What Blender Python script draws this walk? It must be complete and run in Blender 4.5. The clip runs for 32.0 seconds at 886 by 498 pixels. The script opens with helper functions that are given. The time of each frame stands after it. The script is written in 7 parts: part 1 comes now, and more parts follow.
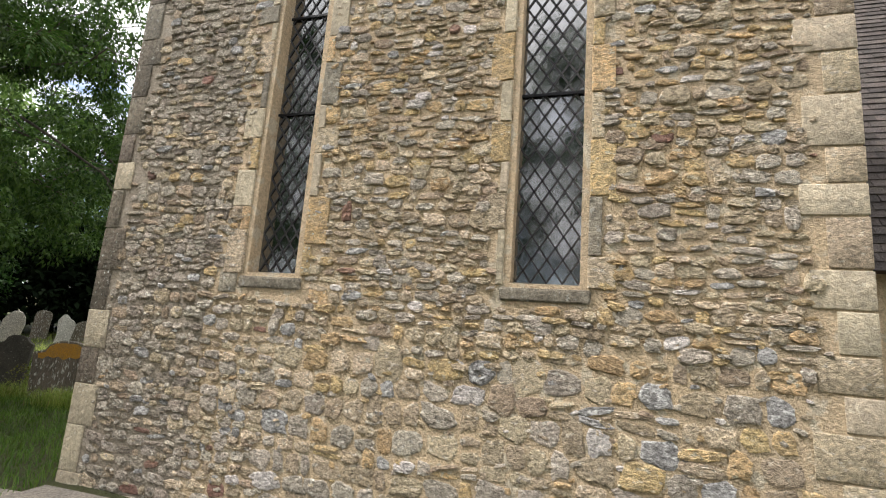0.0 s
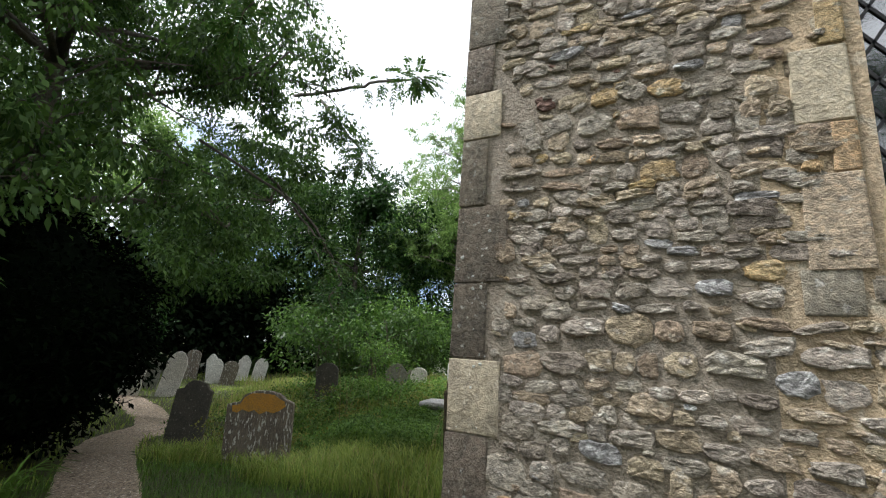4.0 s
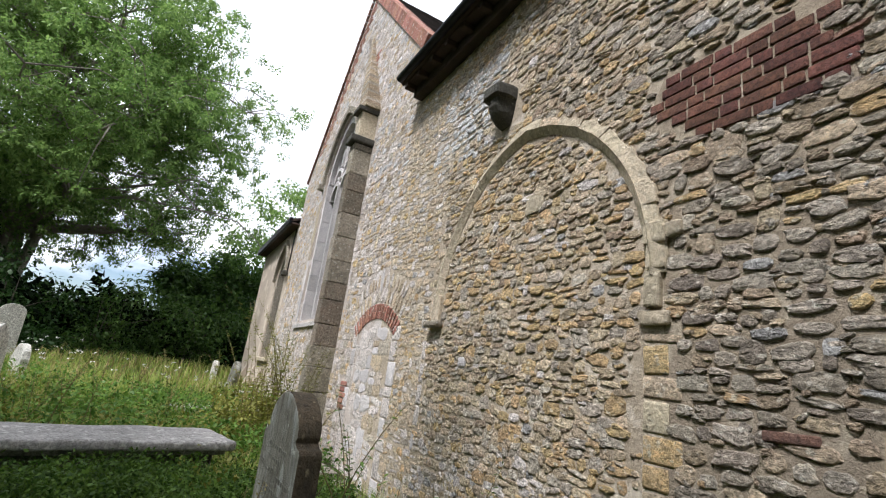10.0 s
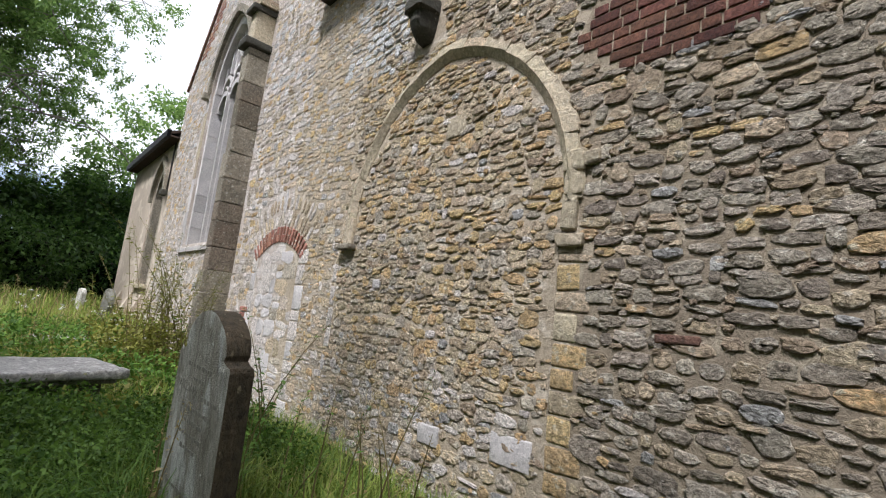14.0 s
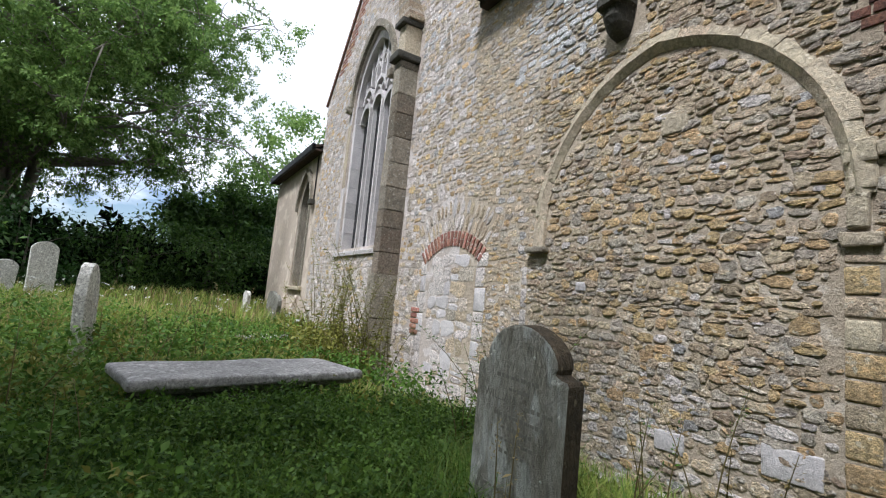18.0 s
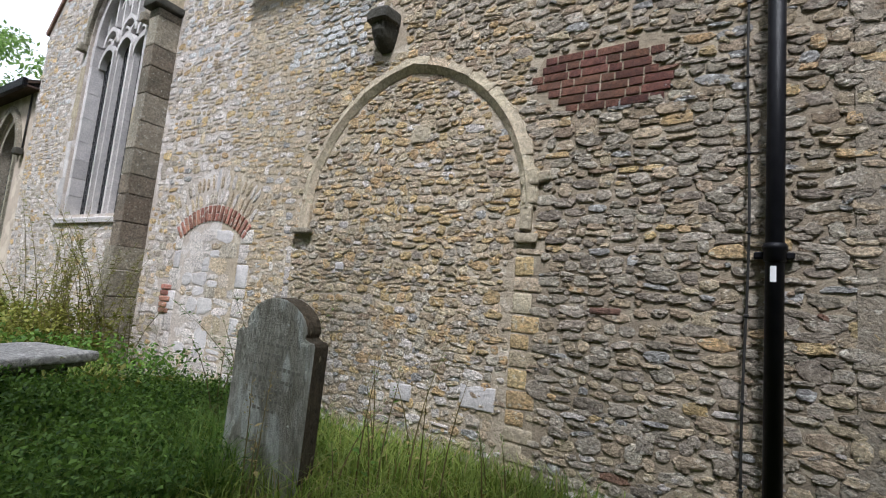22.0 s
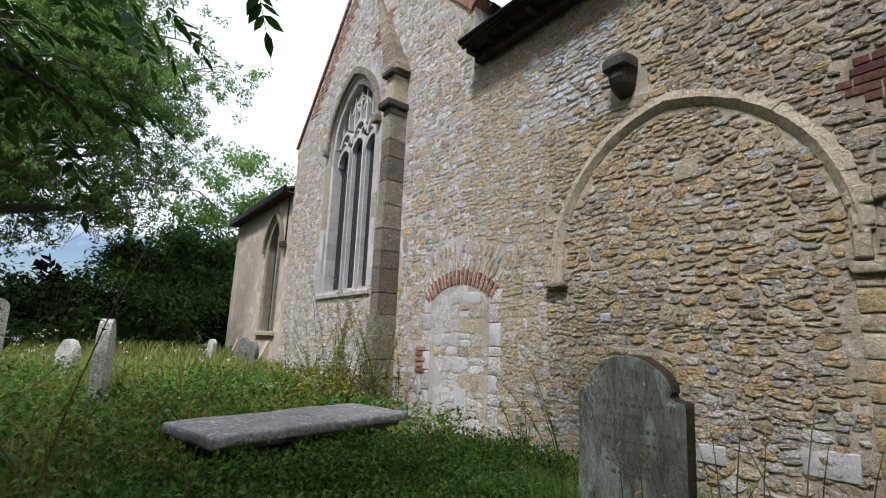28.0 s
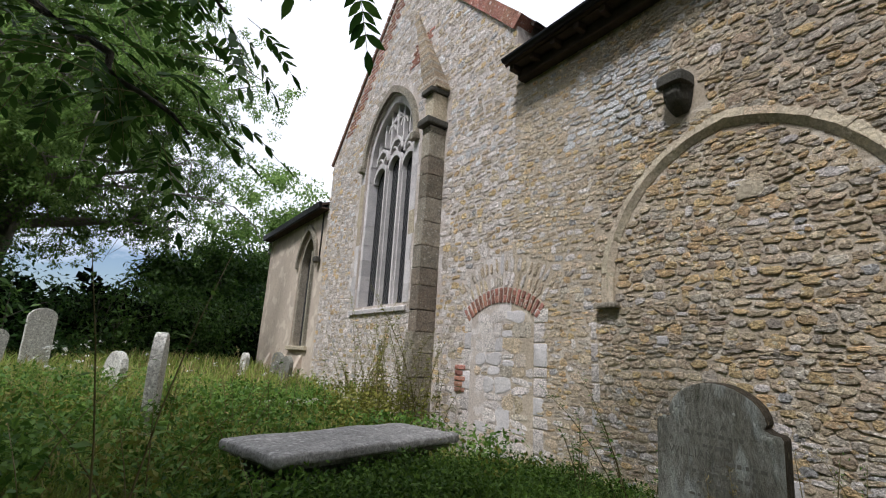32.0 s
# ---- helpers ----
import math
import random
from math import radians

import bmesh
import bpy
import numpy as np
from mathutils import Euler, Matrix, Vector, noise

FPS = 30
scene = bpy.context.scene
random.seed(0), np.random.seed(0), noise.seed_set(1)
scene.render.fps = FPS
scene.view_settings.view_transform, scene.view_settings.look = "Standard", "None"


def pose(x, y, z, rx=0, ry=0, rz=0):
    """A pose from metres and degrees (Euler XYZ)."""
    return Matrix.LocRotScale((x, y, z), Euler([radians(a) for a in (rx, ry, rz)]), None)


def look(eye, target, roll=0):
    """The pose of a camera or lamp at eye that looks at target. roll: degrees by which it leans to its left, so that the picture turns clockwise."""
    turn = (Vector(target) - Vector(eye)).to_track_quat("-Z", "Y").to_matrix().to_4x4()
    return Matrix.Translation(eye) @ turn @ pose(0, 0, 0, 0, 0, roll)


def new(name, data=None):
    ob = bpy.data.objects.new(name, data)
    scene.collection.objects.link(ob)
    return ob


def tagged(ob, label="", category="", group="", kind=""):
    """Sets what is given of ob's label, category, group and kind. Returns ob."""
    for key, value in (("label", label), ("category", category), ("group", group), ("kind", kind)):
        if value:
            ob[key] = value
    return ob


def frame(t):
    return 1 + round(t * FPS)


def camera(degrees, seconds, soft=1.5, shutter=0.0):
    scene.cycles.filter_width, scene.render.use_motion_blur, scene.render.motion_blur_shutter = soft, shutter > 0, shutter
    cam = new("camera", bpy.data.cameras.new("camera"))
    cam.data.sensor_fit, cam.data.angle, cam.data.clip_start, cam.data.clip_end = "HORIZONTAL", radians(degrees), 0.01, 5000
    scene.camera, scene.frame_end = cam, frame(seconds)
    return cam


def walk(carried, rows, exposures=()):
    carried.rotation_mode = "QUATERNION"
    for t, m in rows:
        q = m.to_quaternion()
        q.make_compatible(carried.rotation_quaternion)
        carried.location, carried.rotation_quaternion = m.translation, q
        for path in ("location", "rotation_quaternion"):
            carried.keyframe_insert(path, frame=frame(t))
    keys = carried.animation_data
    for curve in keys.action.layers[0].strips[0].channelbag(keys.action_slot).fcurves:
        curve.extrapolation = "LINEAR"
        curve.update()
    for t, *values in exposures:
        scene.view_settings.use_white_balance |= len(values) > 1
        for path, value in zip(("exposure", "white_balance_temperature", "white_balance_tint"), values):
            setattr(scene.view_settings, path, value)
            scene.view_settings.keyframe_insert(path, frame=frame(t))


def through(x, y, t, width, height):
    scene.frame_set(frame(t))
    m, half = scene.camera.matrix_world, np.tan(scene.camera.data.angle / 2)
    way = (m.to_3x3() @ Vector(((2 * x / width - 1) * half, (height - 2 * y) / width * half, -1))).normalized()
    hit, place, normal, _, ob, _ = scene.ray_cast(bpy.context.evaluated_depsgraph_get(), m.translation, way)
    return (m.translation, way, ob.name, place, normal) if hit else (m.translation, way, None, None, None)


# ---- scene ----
cam = camera(86.5, 32.0, soft=1.1)
EXPOSURES = [(0.0, 1.0, 6450, 13), (2.0, 1.0, 6250, 12), (3.5, 0.95, 6050, 10), (5.5, 0.4, 6100, 10), (6.5, 0.42, 6100, 10), (8.0, 0.6, 6150, 12), (9.0, 0.64, 6050, 13), (12.0, 0.57, 6000, 14), (15.0, 0.55, 5950, 14), (18.0, 0.48, 5800, 13), (23.0, 0.55, 5780, 13), (25.0, 0.32, 5780, 13), (26.0, 0.2, 5780, 11), (29.0, 0.22, 5900, 13), (32.0, 0.16, 6000, 14)]
METRES, EYE, TILT, LEAN, TURN = 12.4, 1.6, 0.0, 0.0, 18.0
ROWS = [
    (0.0, 0.0, 0.0, 0.0, -0.72, 9.57, -4.27),
    (0.5, -0.0293, 0.0157, -0.001, 4.13, 9.51, -4.67),
    (1.0, -0.0561, 0.0288, 0.0032, 4.95, 10.22, -4.33),
    (1.5, -0.0858, 0.0536, 0.0015, 6.04, 11.35, -3.56),
    (2.0, -0.1195, 0.0723, -0.0009, 8.19, 11.17, -3.47),
    (2.5, -0.1482, 0.0933, 0.0018, 9.81, 11.08, -3.16),
    (3.0, -0.1737, 0.1228, 0.0004, 11.19, 11.59, -2.76),
    (3.5, -0.2045, 0.1478, -0.0028, 11.23, 12.24, -3.26),
    (5.5, -0.2986, 0.2548, -0.007, 0.24, 14.35, -5.33),
    (6.0, -0.3154, 0.2872, -0.008, -4.15, 14.11, -5.73),
    (6.5, -0.3377, 0.3219, -0.006, -10.34, 13.83, -7.07),
    (7.0, -0.3516, 0.3526, -0.0084, -16.68, 14.34, -7.97),
    (7.5, -0.3688, 0.3858, -0.0092, -23.85, 15.94, -8.56),
    (8.0, -0.3853, 0.4145, -0.0082, -29.72, 16.83, -8.84),
    (8.5, -0.3952, 0.4463, -0.0098, -34.72, 17.25, -8.15),
    (9.0, -0.4095, 0.4706, -0.011, -38.44, 16.5, -7.75),
    (9.5, -0.4219, 0.491, -0.0094, -43.0, 15.71, -7.58),
    (10.0, -0.4226, 0.5036, -0.0079, -48.01, 15.68, -7.23),
    (10.5, -0.4276, 0.5113, -0.0113, -52.68, 14.37, -7.39),
    (11.0, -0.4338, 0.5165, -0.0143, -55.64, 12.41, -7.51),
    (11.5, -0.4369, 0.5188, -0.0121, -58.39, 10.9, -8.23),
    (12.0, -0.4387, 0.5204, -0.0095, -60.59, 11.27, -8.84),
    (12.5, -0.4403, 0.5205, -0.0092, -62.09, 12.32, -9.15),
    (13.0, -0.4405, 0.5193, -0.0114, -62.79, 11.8, -8.98),
    (13.5, -0.4381, 0.5192, -0.0131, -62.47, 10.14, -7.76),
    (14.0, -0.4302, 0.5187, -0.0143, -60.9, 8.6, -6.13),
    (14.5, -0.4306, 0.5232, -0.014, -58.11, 7.34, -5.03),
    (15.0, -0.4454, 0.5381, -0.0132, -53.69, 7.21, -4.55),
    (15.5, -0.4591, 0.5552, -0.0128, -49.82, 7.2, -3.76),
    (17.5, -0.4807, 0.5872, -0.0145, -46.17, 5.63, -4.99),
    (18.0, -0.4837, 0.5857, -0.0138, -49.29, 6.46, -5.22),
    (18.5, -0.4869, 0.5821, -0.0128, -54.28, 7.74, -5.95),
    (19.0, -0.4891, 0.5746, -0.013, -59.31, 8.94, -6.84),
    (19.5, -0.4904, 0.5622, -0.0155, -63.78, 9.15, -6.39),
    (20.0, -0.4975, 0.5577, -0.0193, -66.9, 7.83, -5.71),
    (20.5, -0.5103, 0.559, -0.0214, -70.11, 5.96, -5.17),
    (21.0, -0.5138, 0.5561, -0.0194, -73.62, 4.92, -4.76),
    (21.5, -0.5157, 0.5584, -0.0165, -76.08, 5.39, -5.05),
    (22.0, -0.5156, 0.5606, -0.0153, -76.79, 6.45, -5.12),
    (22.5, -0.5174, 0.5609, -0.0141, -76.76, 8.14, -4.67),
    (23.0, -0.5187, 0.5598, -0.0135, -76.45, 9.54, -3.96),
    (23.5, -0.5198, 0.5592, -0.0127, -76.15, 10.75, -3.48),
    (24.0, -0.5211, 0.5601, -0.0115, -75.99, 11.5, -3.24),
    (24.5, -0.5236, 0.5646, -0.0113, -74.82, 12.43, -3.33),
    (25.0, -0.5247, 0.5693, -0.0124, -71.08, 11.98, -2.73),
    (25.5, -0.5232, 0.5701, -0.0138, -66.16, 11.03, -1.98),
    (26.0, -0.523, 0.5715, -0.0158, -61.92, 10.29, -1.42),
    (26.5, -0.536, 0.5836, -0.0165, -58.19, 9.52, -1.61),
    (28.5, -0.5514, 0.6481, -0.0168, -55.98, 11.31, -1.91),
    (29.0, -0.5577, 0.6573, -0.0154, -57.32, 11.09, -2.78),
    (29.5, -0.5564, 0.6609, -0.0154, -58.23, 10.84, -3.39),
    (30.0, -0.5559, 0.6623, -0.0154, -58.71, 10.83, -3.7),
    (30.5, -0.5565, 0.6618, -0.0164, -57.81, 11.18, -3.7),
    (31.0, -0.5565, 0.6592, -0.0163, -55.61, 11.61, -3.34),
    (31.5, -0.5565, 0.6566, -0.0161, -54.27, 12.12, -3.18),
    (32.0, -0.5585, 0.6564, -0.0157, -53.54, 13.0, -3.12),
]
walk(cam, [(t, pose(4.42, -3.29, EYE, TILT, LEAN, TURN) @ pose(METRES * x, METRES * y, METRES * z, 90 + pitch, roll, yaw)) for t, x, y, z, yaw, pitch, roll in ROWS], EXPOSURES)

# ---- world and sun: a bright, broken overcast ----
SUN_EL, SUN_AZ = 58.0, 201.0   # degrees; azimuth of the sun seen from above, counter-clockwise from +x
world = bpy.data.worlds.new("sky")
scene.world = world
world.use_nodes = True
wt = world.node_tree
wt.nodes.clear()


def wnode(kind, **values):
    n = wt.nodes.new(kind)
    for k, v in values.items():
        n.inputs[k].default_value = v
    return n


sky = wnode("ShaderNodeTexSky")
sky.sky_type, sky.sun_disc = "NISHITA", False
sky.sun_elevation, sky.sun_rotation = radians(SUN_EL), radians(90 - SUN_AZ)
coord = wnode("ShaderNodeTexCoord")
cloud_map = wnode("ShaderNodeMapping")
cloud_map.inputs["Scale"].default_value = (1.0, 1.0, 2.4)
cloud = wnode("ShaderNodeTexNoise", Scale=2.3, Detail=7.0, Roughness=0.55)
ramp = wnode("ShaderNodeValToRGB")
ramp.color_ramp.elements[0].position, ramp.color_ramp.elements[1].position = 0.29, 0.4
cloud_shade = wnode("ShaderNodeTexNoise", Scale=3.1, Detail=5.0, Roughness=0.6)
shade_ramp = wnode("ShaderNodeValToRGB")
shade_ramp.color_ramp.elements[0].position, shade_ramp.color_ramp.elements[1].position = 0.3, 0.65
shade_ramp.color_ramp.elements[0].color, shade_ramp.color_ramp.elements[1].color = (9.0, 9.3, 9.8, 1), (12.5, 12.5, 12.4, 1)
mix = wt.nodes.new("ShaderNodeMix")
mix.data_type = "RGBA"
back = wnode("ShaderNodeBackground", Strength=0.1)
out = wnode("ShaderNodeOutputWorld")
wl = wt.links.new
wl(coord.outputs["Generated"], cloud_map.inputs["Vector"])
wl(cloud_map.outputs["Vector"], cloud.inputs["Vector"])
wl(cloud_map.outputs["Vector"], cloud_shade.inputs["Vector"])
height = wt.nodes.new("ShaderNodeSeparateXYZ")
wl(coord.outputs["Generated"], height.inputs["Vector"])
thin = wt.nodes.new("ShaderNodeMapRange")
thin.inputs["From Min"].default_value, thin.inputs["From Max"].default_value = 0.08, 0.5
thin.inputs["To Min"].default_value, thin.inputs["To Max"].default_value = -0.2, 0.06
wl(height.outputs["Z"], thin.inputs["Value"])
cover = wt.nodes.new("ShaderNodeMath")
cover.operation = "ADD"
wl(cloud.outputs["Fac"], cover.inputs[0])
wl(thin.outputs["Result"], cover.inputs[1])
wl(cover.outputs[0], ramp.inputs["Fac"])
wl(cloud_shade.outputs["Fac"], shade_ramp.inputs["Fac"])
wl(ramp.outputs["Color"], mix.inputs["Factor"])
wl(sky.outputs["Color"], mix.inputs["A"])
wl(shade_ramp.outputs["Color"], mix.inputs["B"])
wl(mix.outputs["Result"], back.inputs["Color"])
wl(back.outputs["Background"], out.inputs["Surface"])

sun = new("sun", bpy.data.lights.new("sun", "SUN"))
sun.data.energy, sun.data.angle, sun.data.color = 3.6, radians(11), (1.0, 0.97, 0.92)
sun.matrix_world = look((0, 0, 30), (-math.cos(radians(SUN_EL)) * math.cos(radians(SUN_AZ)), -math.cos(radians(SUN_EL)) * math.sin(radians(SUN_AZ)), 30 - math.sin(radians(SUN_EL))))

# ---- materials ----
def material(name, base, alt=None, third=None, scale=6.0, fine=60.0, bump=0.4, bump_scale=None, rough=0.9, island=0.0, metal=0.0,
             spots=None, spot_scale=25.0, spot_level=0.7, bump_dist=0.02, spec=0.3, bedding=1.0, pits=0.0, pit_scale=42.0):
    """A procedural surface: two tones over a coarse noise, a third over a fine one, an own brightness for each piece,
    lichen spots, and relief at two scales."""
    m = bpy.data.materials.new(name)
    m.use_nodes = True
    nt = m.node_tree
    bsdf = nt.nodes["Principled BSDF"]
    nn, link = nt.nodes.new, nt.links.new
    tc = nn("ShaderNodeTexCoord")
    geo = nn("ShaderNodeNewGeometry")
    pos = geo.outputs["Position"]
    if bedding != 1.0:
        stretch = nn("ShaderNodeVectorMath")
        stretch.operation = "MULTIPLY"
        stretch.inputs[1].default_value = (1.0, 1.0, bedding)
        link(pos, stretch.inputs[0])
        pos = stretch.outputs[0]

    def noise_node(s, detail=6.0, r=0.6, distort=0.0):
        n = nn("ShaderNodeTexNoise")
        n.inputs["Scale"].default_value, n.inputs["Detail"].default_value, n.inputs["Roughness"].default_value = s, detail, r
        n.inputs["Distortion"].default_value = distort
        link(pos, n.inputs["Vector"])
        return n.outputs["Fac"]

    def ramp_node(fac, lo, hi):
        n = nn("ShaderNodeMapRange")
        n.inputs["From Min"].default_value, n.inputs["From Max"].default_value = lo, hi
        link(fac, n.inputs["Value"])
        return n.outputs["Result"]

    def mixer(fac, a, b, mode="MIX"):
        n = nn("ShaderNodeMix")
        n.data_type, n.blend_type = "RGBA", mode
        if isinstance(fac, float):
            n.inputs["Factor"].default_value = fac
        else:
            link(fac, n.inputs["Factor"])
        for key, v in (("A", a), ("B", b)):
            if isinstance(v, tuple):
                n.inputs[key].default_value = (*v, 1)
            else:
                link(v, n.inputs[key])
        return n.outputs["Result"]

    col = base
    coarse = noise_node(scale)
    if alt:
        col = mixer(ramp_node(coarse, 0.36, 0.64), base, alt)
    if third:
        col = mixer(ramp_node(noise_node(fine, 8.0, 0.7), 0.48, 0.72), col, third)
    if isinstance(col, tuple):
        col = mixer(0.0, col, col)
    if island:
        info = nn("ShaderNodeObjectInfo")
        add = nn("ShaderNodeMath")
        add.operation = "ADD"
        link(geo.outputs["Random Per Island"], add.inputs[0])
        link(info.outputs["Random"], add.inputs[1])
        fract = nn("ShaderNodeMath")
        fract.operation = "FRACT"
        link(add.outputs[0], fract.inputs[0])
        hsv = nn("ShaderNodeHueSaturation")
        rng = nn("ShaderNodeMapRange")
        rng.inputs["To Min"].default_value, rng.inputs["To Max"].default_value = 1 - island, 1 + island
        link(fract.outputs[0], rng.inputs["Value"])
        link(rng.outputs["Result"], hsv.inputs["Value"])
        mul = nn("ShaderNodeMath")
        mul.operation = "MULTIPLY"
        mul.inputs[1].default_value = 7.31
        link(fract.outputs[0], mul.inputs[0])
        fr2 = nn("ShaderNodeMath")
        fr2.operation = "FRACT"
        link(mul.outputs[0], fr2.inputs[0])
        rng2 = nn("ShaderNodeMapRange")
        rng2.inputs["To Min"].default_value, rng2.inputs["To Max"].default_value = 0.495 - 0.02 * island, 0.505 + 0.02 * island
        link(fr2.outputs[0], rng2.inputs["Value"])
        link(rng2.outputs["Result"], hsv.inputs["Hue"])
        link(col, hsv.inputs["Color"])
        col = hsv.outputs["Color"]
    if spots:
        v = nn("ShaderNodeTexNoise")
        v.inputs["Scale"].default_value, v.inputs["Detail"].default_value = spot_scale, 3.0
        link(pos, v.inputs["Vector"])
        col = mixer(ramp_node(v.outputs["Fac"], spot_level - 0.04, spot_level + 0.03), col, spots)
    pit = None
    if pits:
        # weathering pits: dirt and hollow shade put into the colour, with paler worn rims between them
        pit = noise_node(pit_scale, 5.0, 0.68, 0.7)
        low, high = 1 - 0.75 * pits, 1 + 0.55 * pits
        col = mixer(1.0, col, mixer(ramp_node(pit, 0.37, 0.6), (low,) * 3, (high,) * 3), "MULTIPLY")
    link(col, bsdf.inputs["Base Color"])
    bsdf.inputs["Roughness"].default_value, bsdf.inputs["Metallic"].default_value = rough, metal
    bsdf.inputs["Specular IOR Level"].default_value = spec
    if bump:
        b1 = nn("ShaderNodeBump")
        b1.inputs["Strength"].default_value, b1.inputs["Distance"].default_value = min(1.0, bump * 1.3), bump_dist * 1.6
        add2 = nn("ShaderNodeMath")
        add2.operation = "ADD"
        link(noise_node(bump_scale or fine * 0.8, 8.0, 0.68, 0.4), add2.inputs[0])
        link(noise_node((bump_scale or fine * 0.8) * 4.0, 4.0, 0.7), add2.inputs[1])
        if pit:
            add3 = nn("ShaderNodeMath")
            add3.operation = "ADD"
            link(add2.outputs[0], add3.inputs[0])
            link(ramp_node(pit, 0.1, 0.9), add3.inputs[1])
            add2 = add3
        link(add2.outputs[0], b1.inputs["Height"])
        link(b1.outputs["Normal"], bsdf.inputs["Normal"])
    return m


def leaf_material(name, base, alt, through=0.35, rough=0.5, spec=0.22):
    m = bpy.data.materials.new(name)
    m.use_nodes = True
    nt = m.node_tree
    nt.nodes.clear()
    nn, link = nt.nodes.new, nt.links.new
    geo = nn("ShaderNodeNewGeometry")
    mixc = nn("ShaderNodeMix")
    mixc.data_type = "RGBA"
    mixc.inputs["A"].default_value, mixc.inputs["B"].default_value = (*base, 1), (*alt, 1)
    link(geo.outputs["Random Per Island"], mixc.inputs["Factor"])
    big = nn("ShaderNodeTexNoise")
    big.inputs["Scale"].default_value = 0.9
    link(geo.outputs["Position"], big.inputs["Vector"])
    hsv = nn("ShaderNodeHueSaturation")
    rng = nn("ShaderNodeMapRange")
    rng.inputs["From Min"].default_value, rng.inputs["From Max"].default_value = 0.3, 0.7
    rng.inputs["To Min"].default_value, rng.inputs["To Max"].default_value = 0.75, 1.25
    link(big.outputs["Fac"], rng.inputs["Value"])
    link(rng.outputs["Result"], hsv.inputs["Value"])
    link(mixc.outputs["Result"], hsv.inputs["Color"])
    pb = nn("ShaderNodeBsdfPrincipled")
    pb.inputs["Roughness"].default_value = rough
    pb.inputs["Specular IOR Level"].default_value = spec
    tr = nn("ShaderNodeBsdfTranslucent")
    sh = nn("ShaderNodeMixShader")
    sh.inputs[0].default_value = through
    o = nn("ShaderNodeOutputMaterial")
    link(hsv.outputs["Color"], pb.inputs["Base Color"])
    link(hsv.outputs["Color"], tr.inputs["Color"])
    link(pb.outputs[0], sh.inputs[1])
    link(tr.outputs[0], sh.inputs[2])
    link(sh.outputs[0], o.inputs["Surface"])
    return m


def glass_material(name, tint, rough=0.004):
    """Old dark window glass: glossy, wavy, dark behind."""
    m = material(name, tint, tuple(c * 1.6 for c in tint), scale=9, bump=0.03, bump_scale=4, rough=rough, spec=0.5, bump_dist=0.012)
    m.node_tree.nodes["Principled BSDF"].inputs["IOR"].default_value = 3.1
    return m


MORTAR_END = material("mortar_end_wall", (0.62, 0.475, 0.3), (0.55, 0.43, 0.285), (0.42, 0.33, 0.225), scale=1.6, fine=30, bump=0.6, bump_scale=16, spots=(0.58, 0.5, 0.37), spot_scale=7, spot_level=0.6, pits=0.3)
MORTAR = material("mortar_near_corner", (0.40, 0.328, 0.235), (0.335, 0.275, 0.205), (0.25, 0.205, 0.15), scale=1.1, fine=34, bump=0.5, bump_scale=20, spots=(0.47, 0.40, 0.30), spot_scale=5, spot_level=0.6, pits=0.22)
# greyer, darker mortar by the corner: tree shade put into the colour
MORTAR_GREY = material("mortar_end_wall_shaded", (0.396, 0.334, 0.252), (0.343, 0.290, 0.225), (0.211, 0.185, 0.149), scale=1.6, fine=30, bump=0.6, bump_scale=16, spots=(0.405, 0.352, 0.279), spot_scale=7, spot_level=0.6, pits=0.3)
MORTAR_TAN = material("mortar_tan", (0.54, 0.455, 0.345), (0.465, 0.385, 0.285), (0.36, 0.30, 0.22), scale=1.1, fine=34, bump=0.5, bump_scale=20, spots=(0.62, 0.545, 0.44), spot_scale=5, spot_level=0.6, pits=0.22)
MORTAR_PALE = material("mortar_gable_wall", (0.585, 0.515, 0.45), (0.505, 0.435, 0.37), (0.40, 0.35, 0.305), scale=1.3, fine=30, bump=0.5, bump_scale=16, spots=(0.66, 0.605, 0.56), spot_scale=4, spot_level=0.57, pits=0.3)
S_OCHRE = material("stone_ochre", (0.648, 0.459, 0.232), (0.551, 0.416, 0.243), (0.324, 0.243, 0.151), scale=9, fine=30, island=0.2, spots=(0.60, 0.53, 0.39), spot_scale=14, spot_level=0.64, bump=0.7, bump_scale=30, bump_dist=0.016, rough=0.95, spec=0.15, bedding=1.5, pits=0.6, pit_scale=32)
S_TAN = material("stone_tan", (0.622, 0.506, 0.349), (0.510, 0.417, 0.293), (0.325, 0.265, 0.199), scale=8, fine=30, island=0.2, spots=(0.68, 0.60, 0.48), spot_scale=18, spot_level=0.63, bump=0.7, bump_scale=30, bump_dist=0.016, rough=0.95, spec=0.15, bedding=1.5, pits=0.6, pit_scale=32)
S_GREY = material("stone_grey", (0.533, 0.468, 0.374), (0.440, 0.385, 0.314), (0.259, 0.226, 0.187), scale=9, fine=30, island=0.22, spots=(0.66, 0.61, 0.52), spot_scale=18, spot_level=0.63, bump=0.7, bump_scale=30, bump_dist=0.016, rough=0.95, spec=0.15, bedding=1.5, pits=0.6, pit_scale=32)
S_BLUE = material("stone_blue_grey", (0.462, 0.446, 0.424), (0.369, 0.354, 0.336), (0.242, 0.231, 0.218), scale=10, fine=30, island=0.2, spots=(0.62, 0.61, 0.58), spot_scale=16, spot_level=0.6, bump=0.7, bump_scale=30, bump_dist=0.016, rough=0.95, spec=0.15, bedding=1.5, pits=0.6, pit_scale=32)
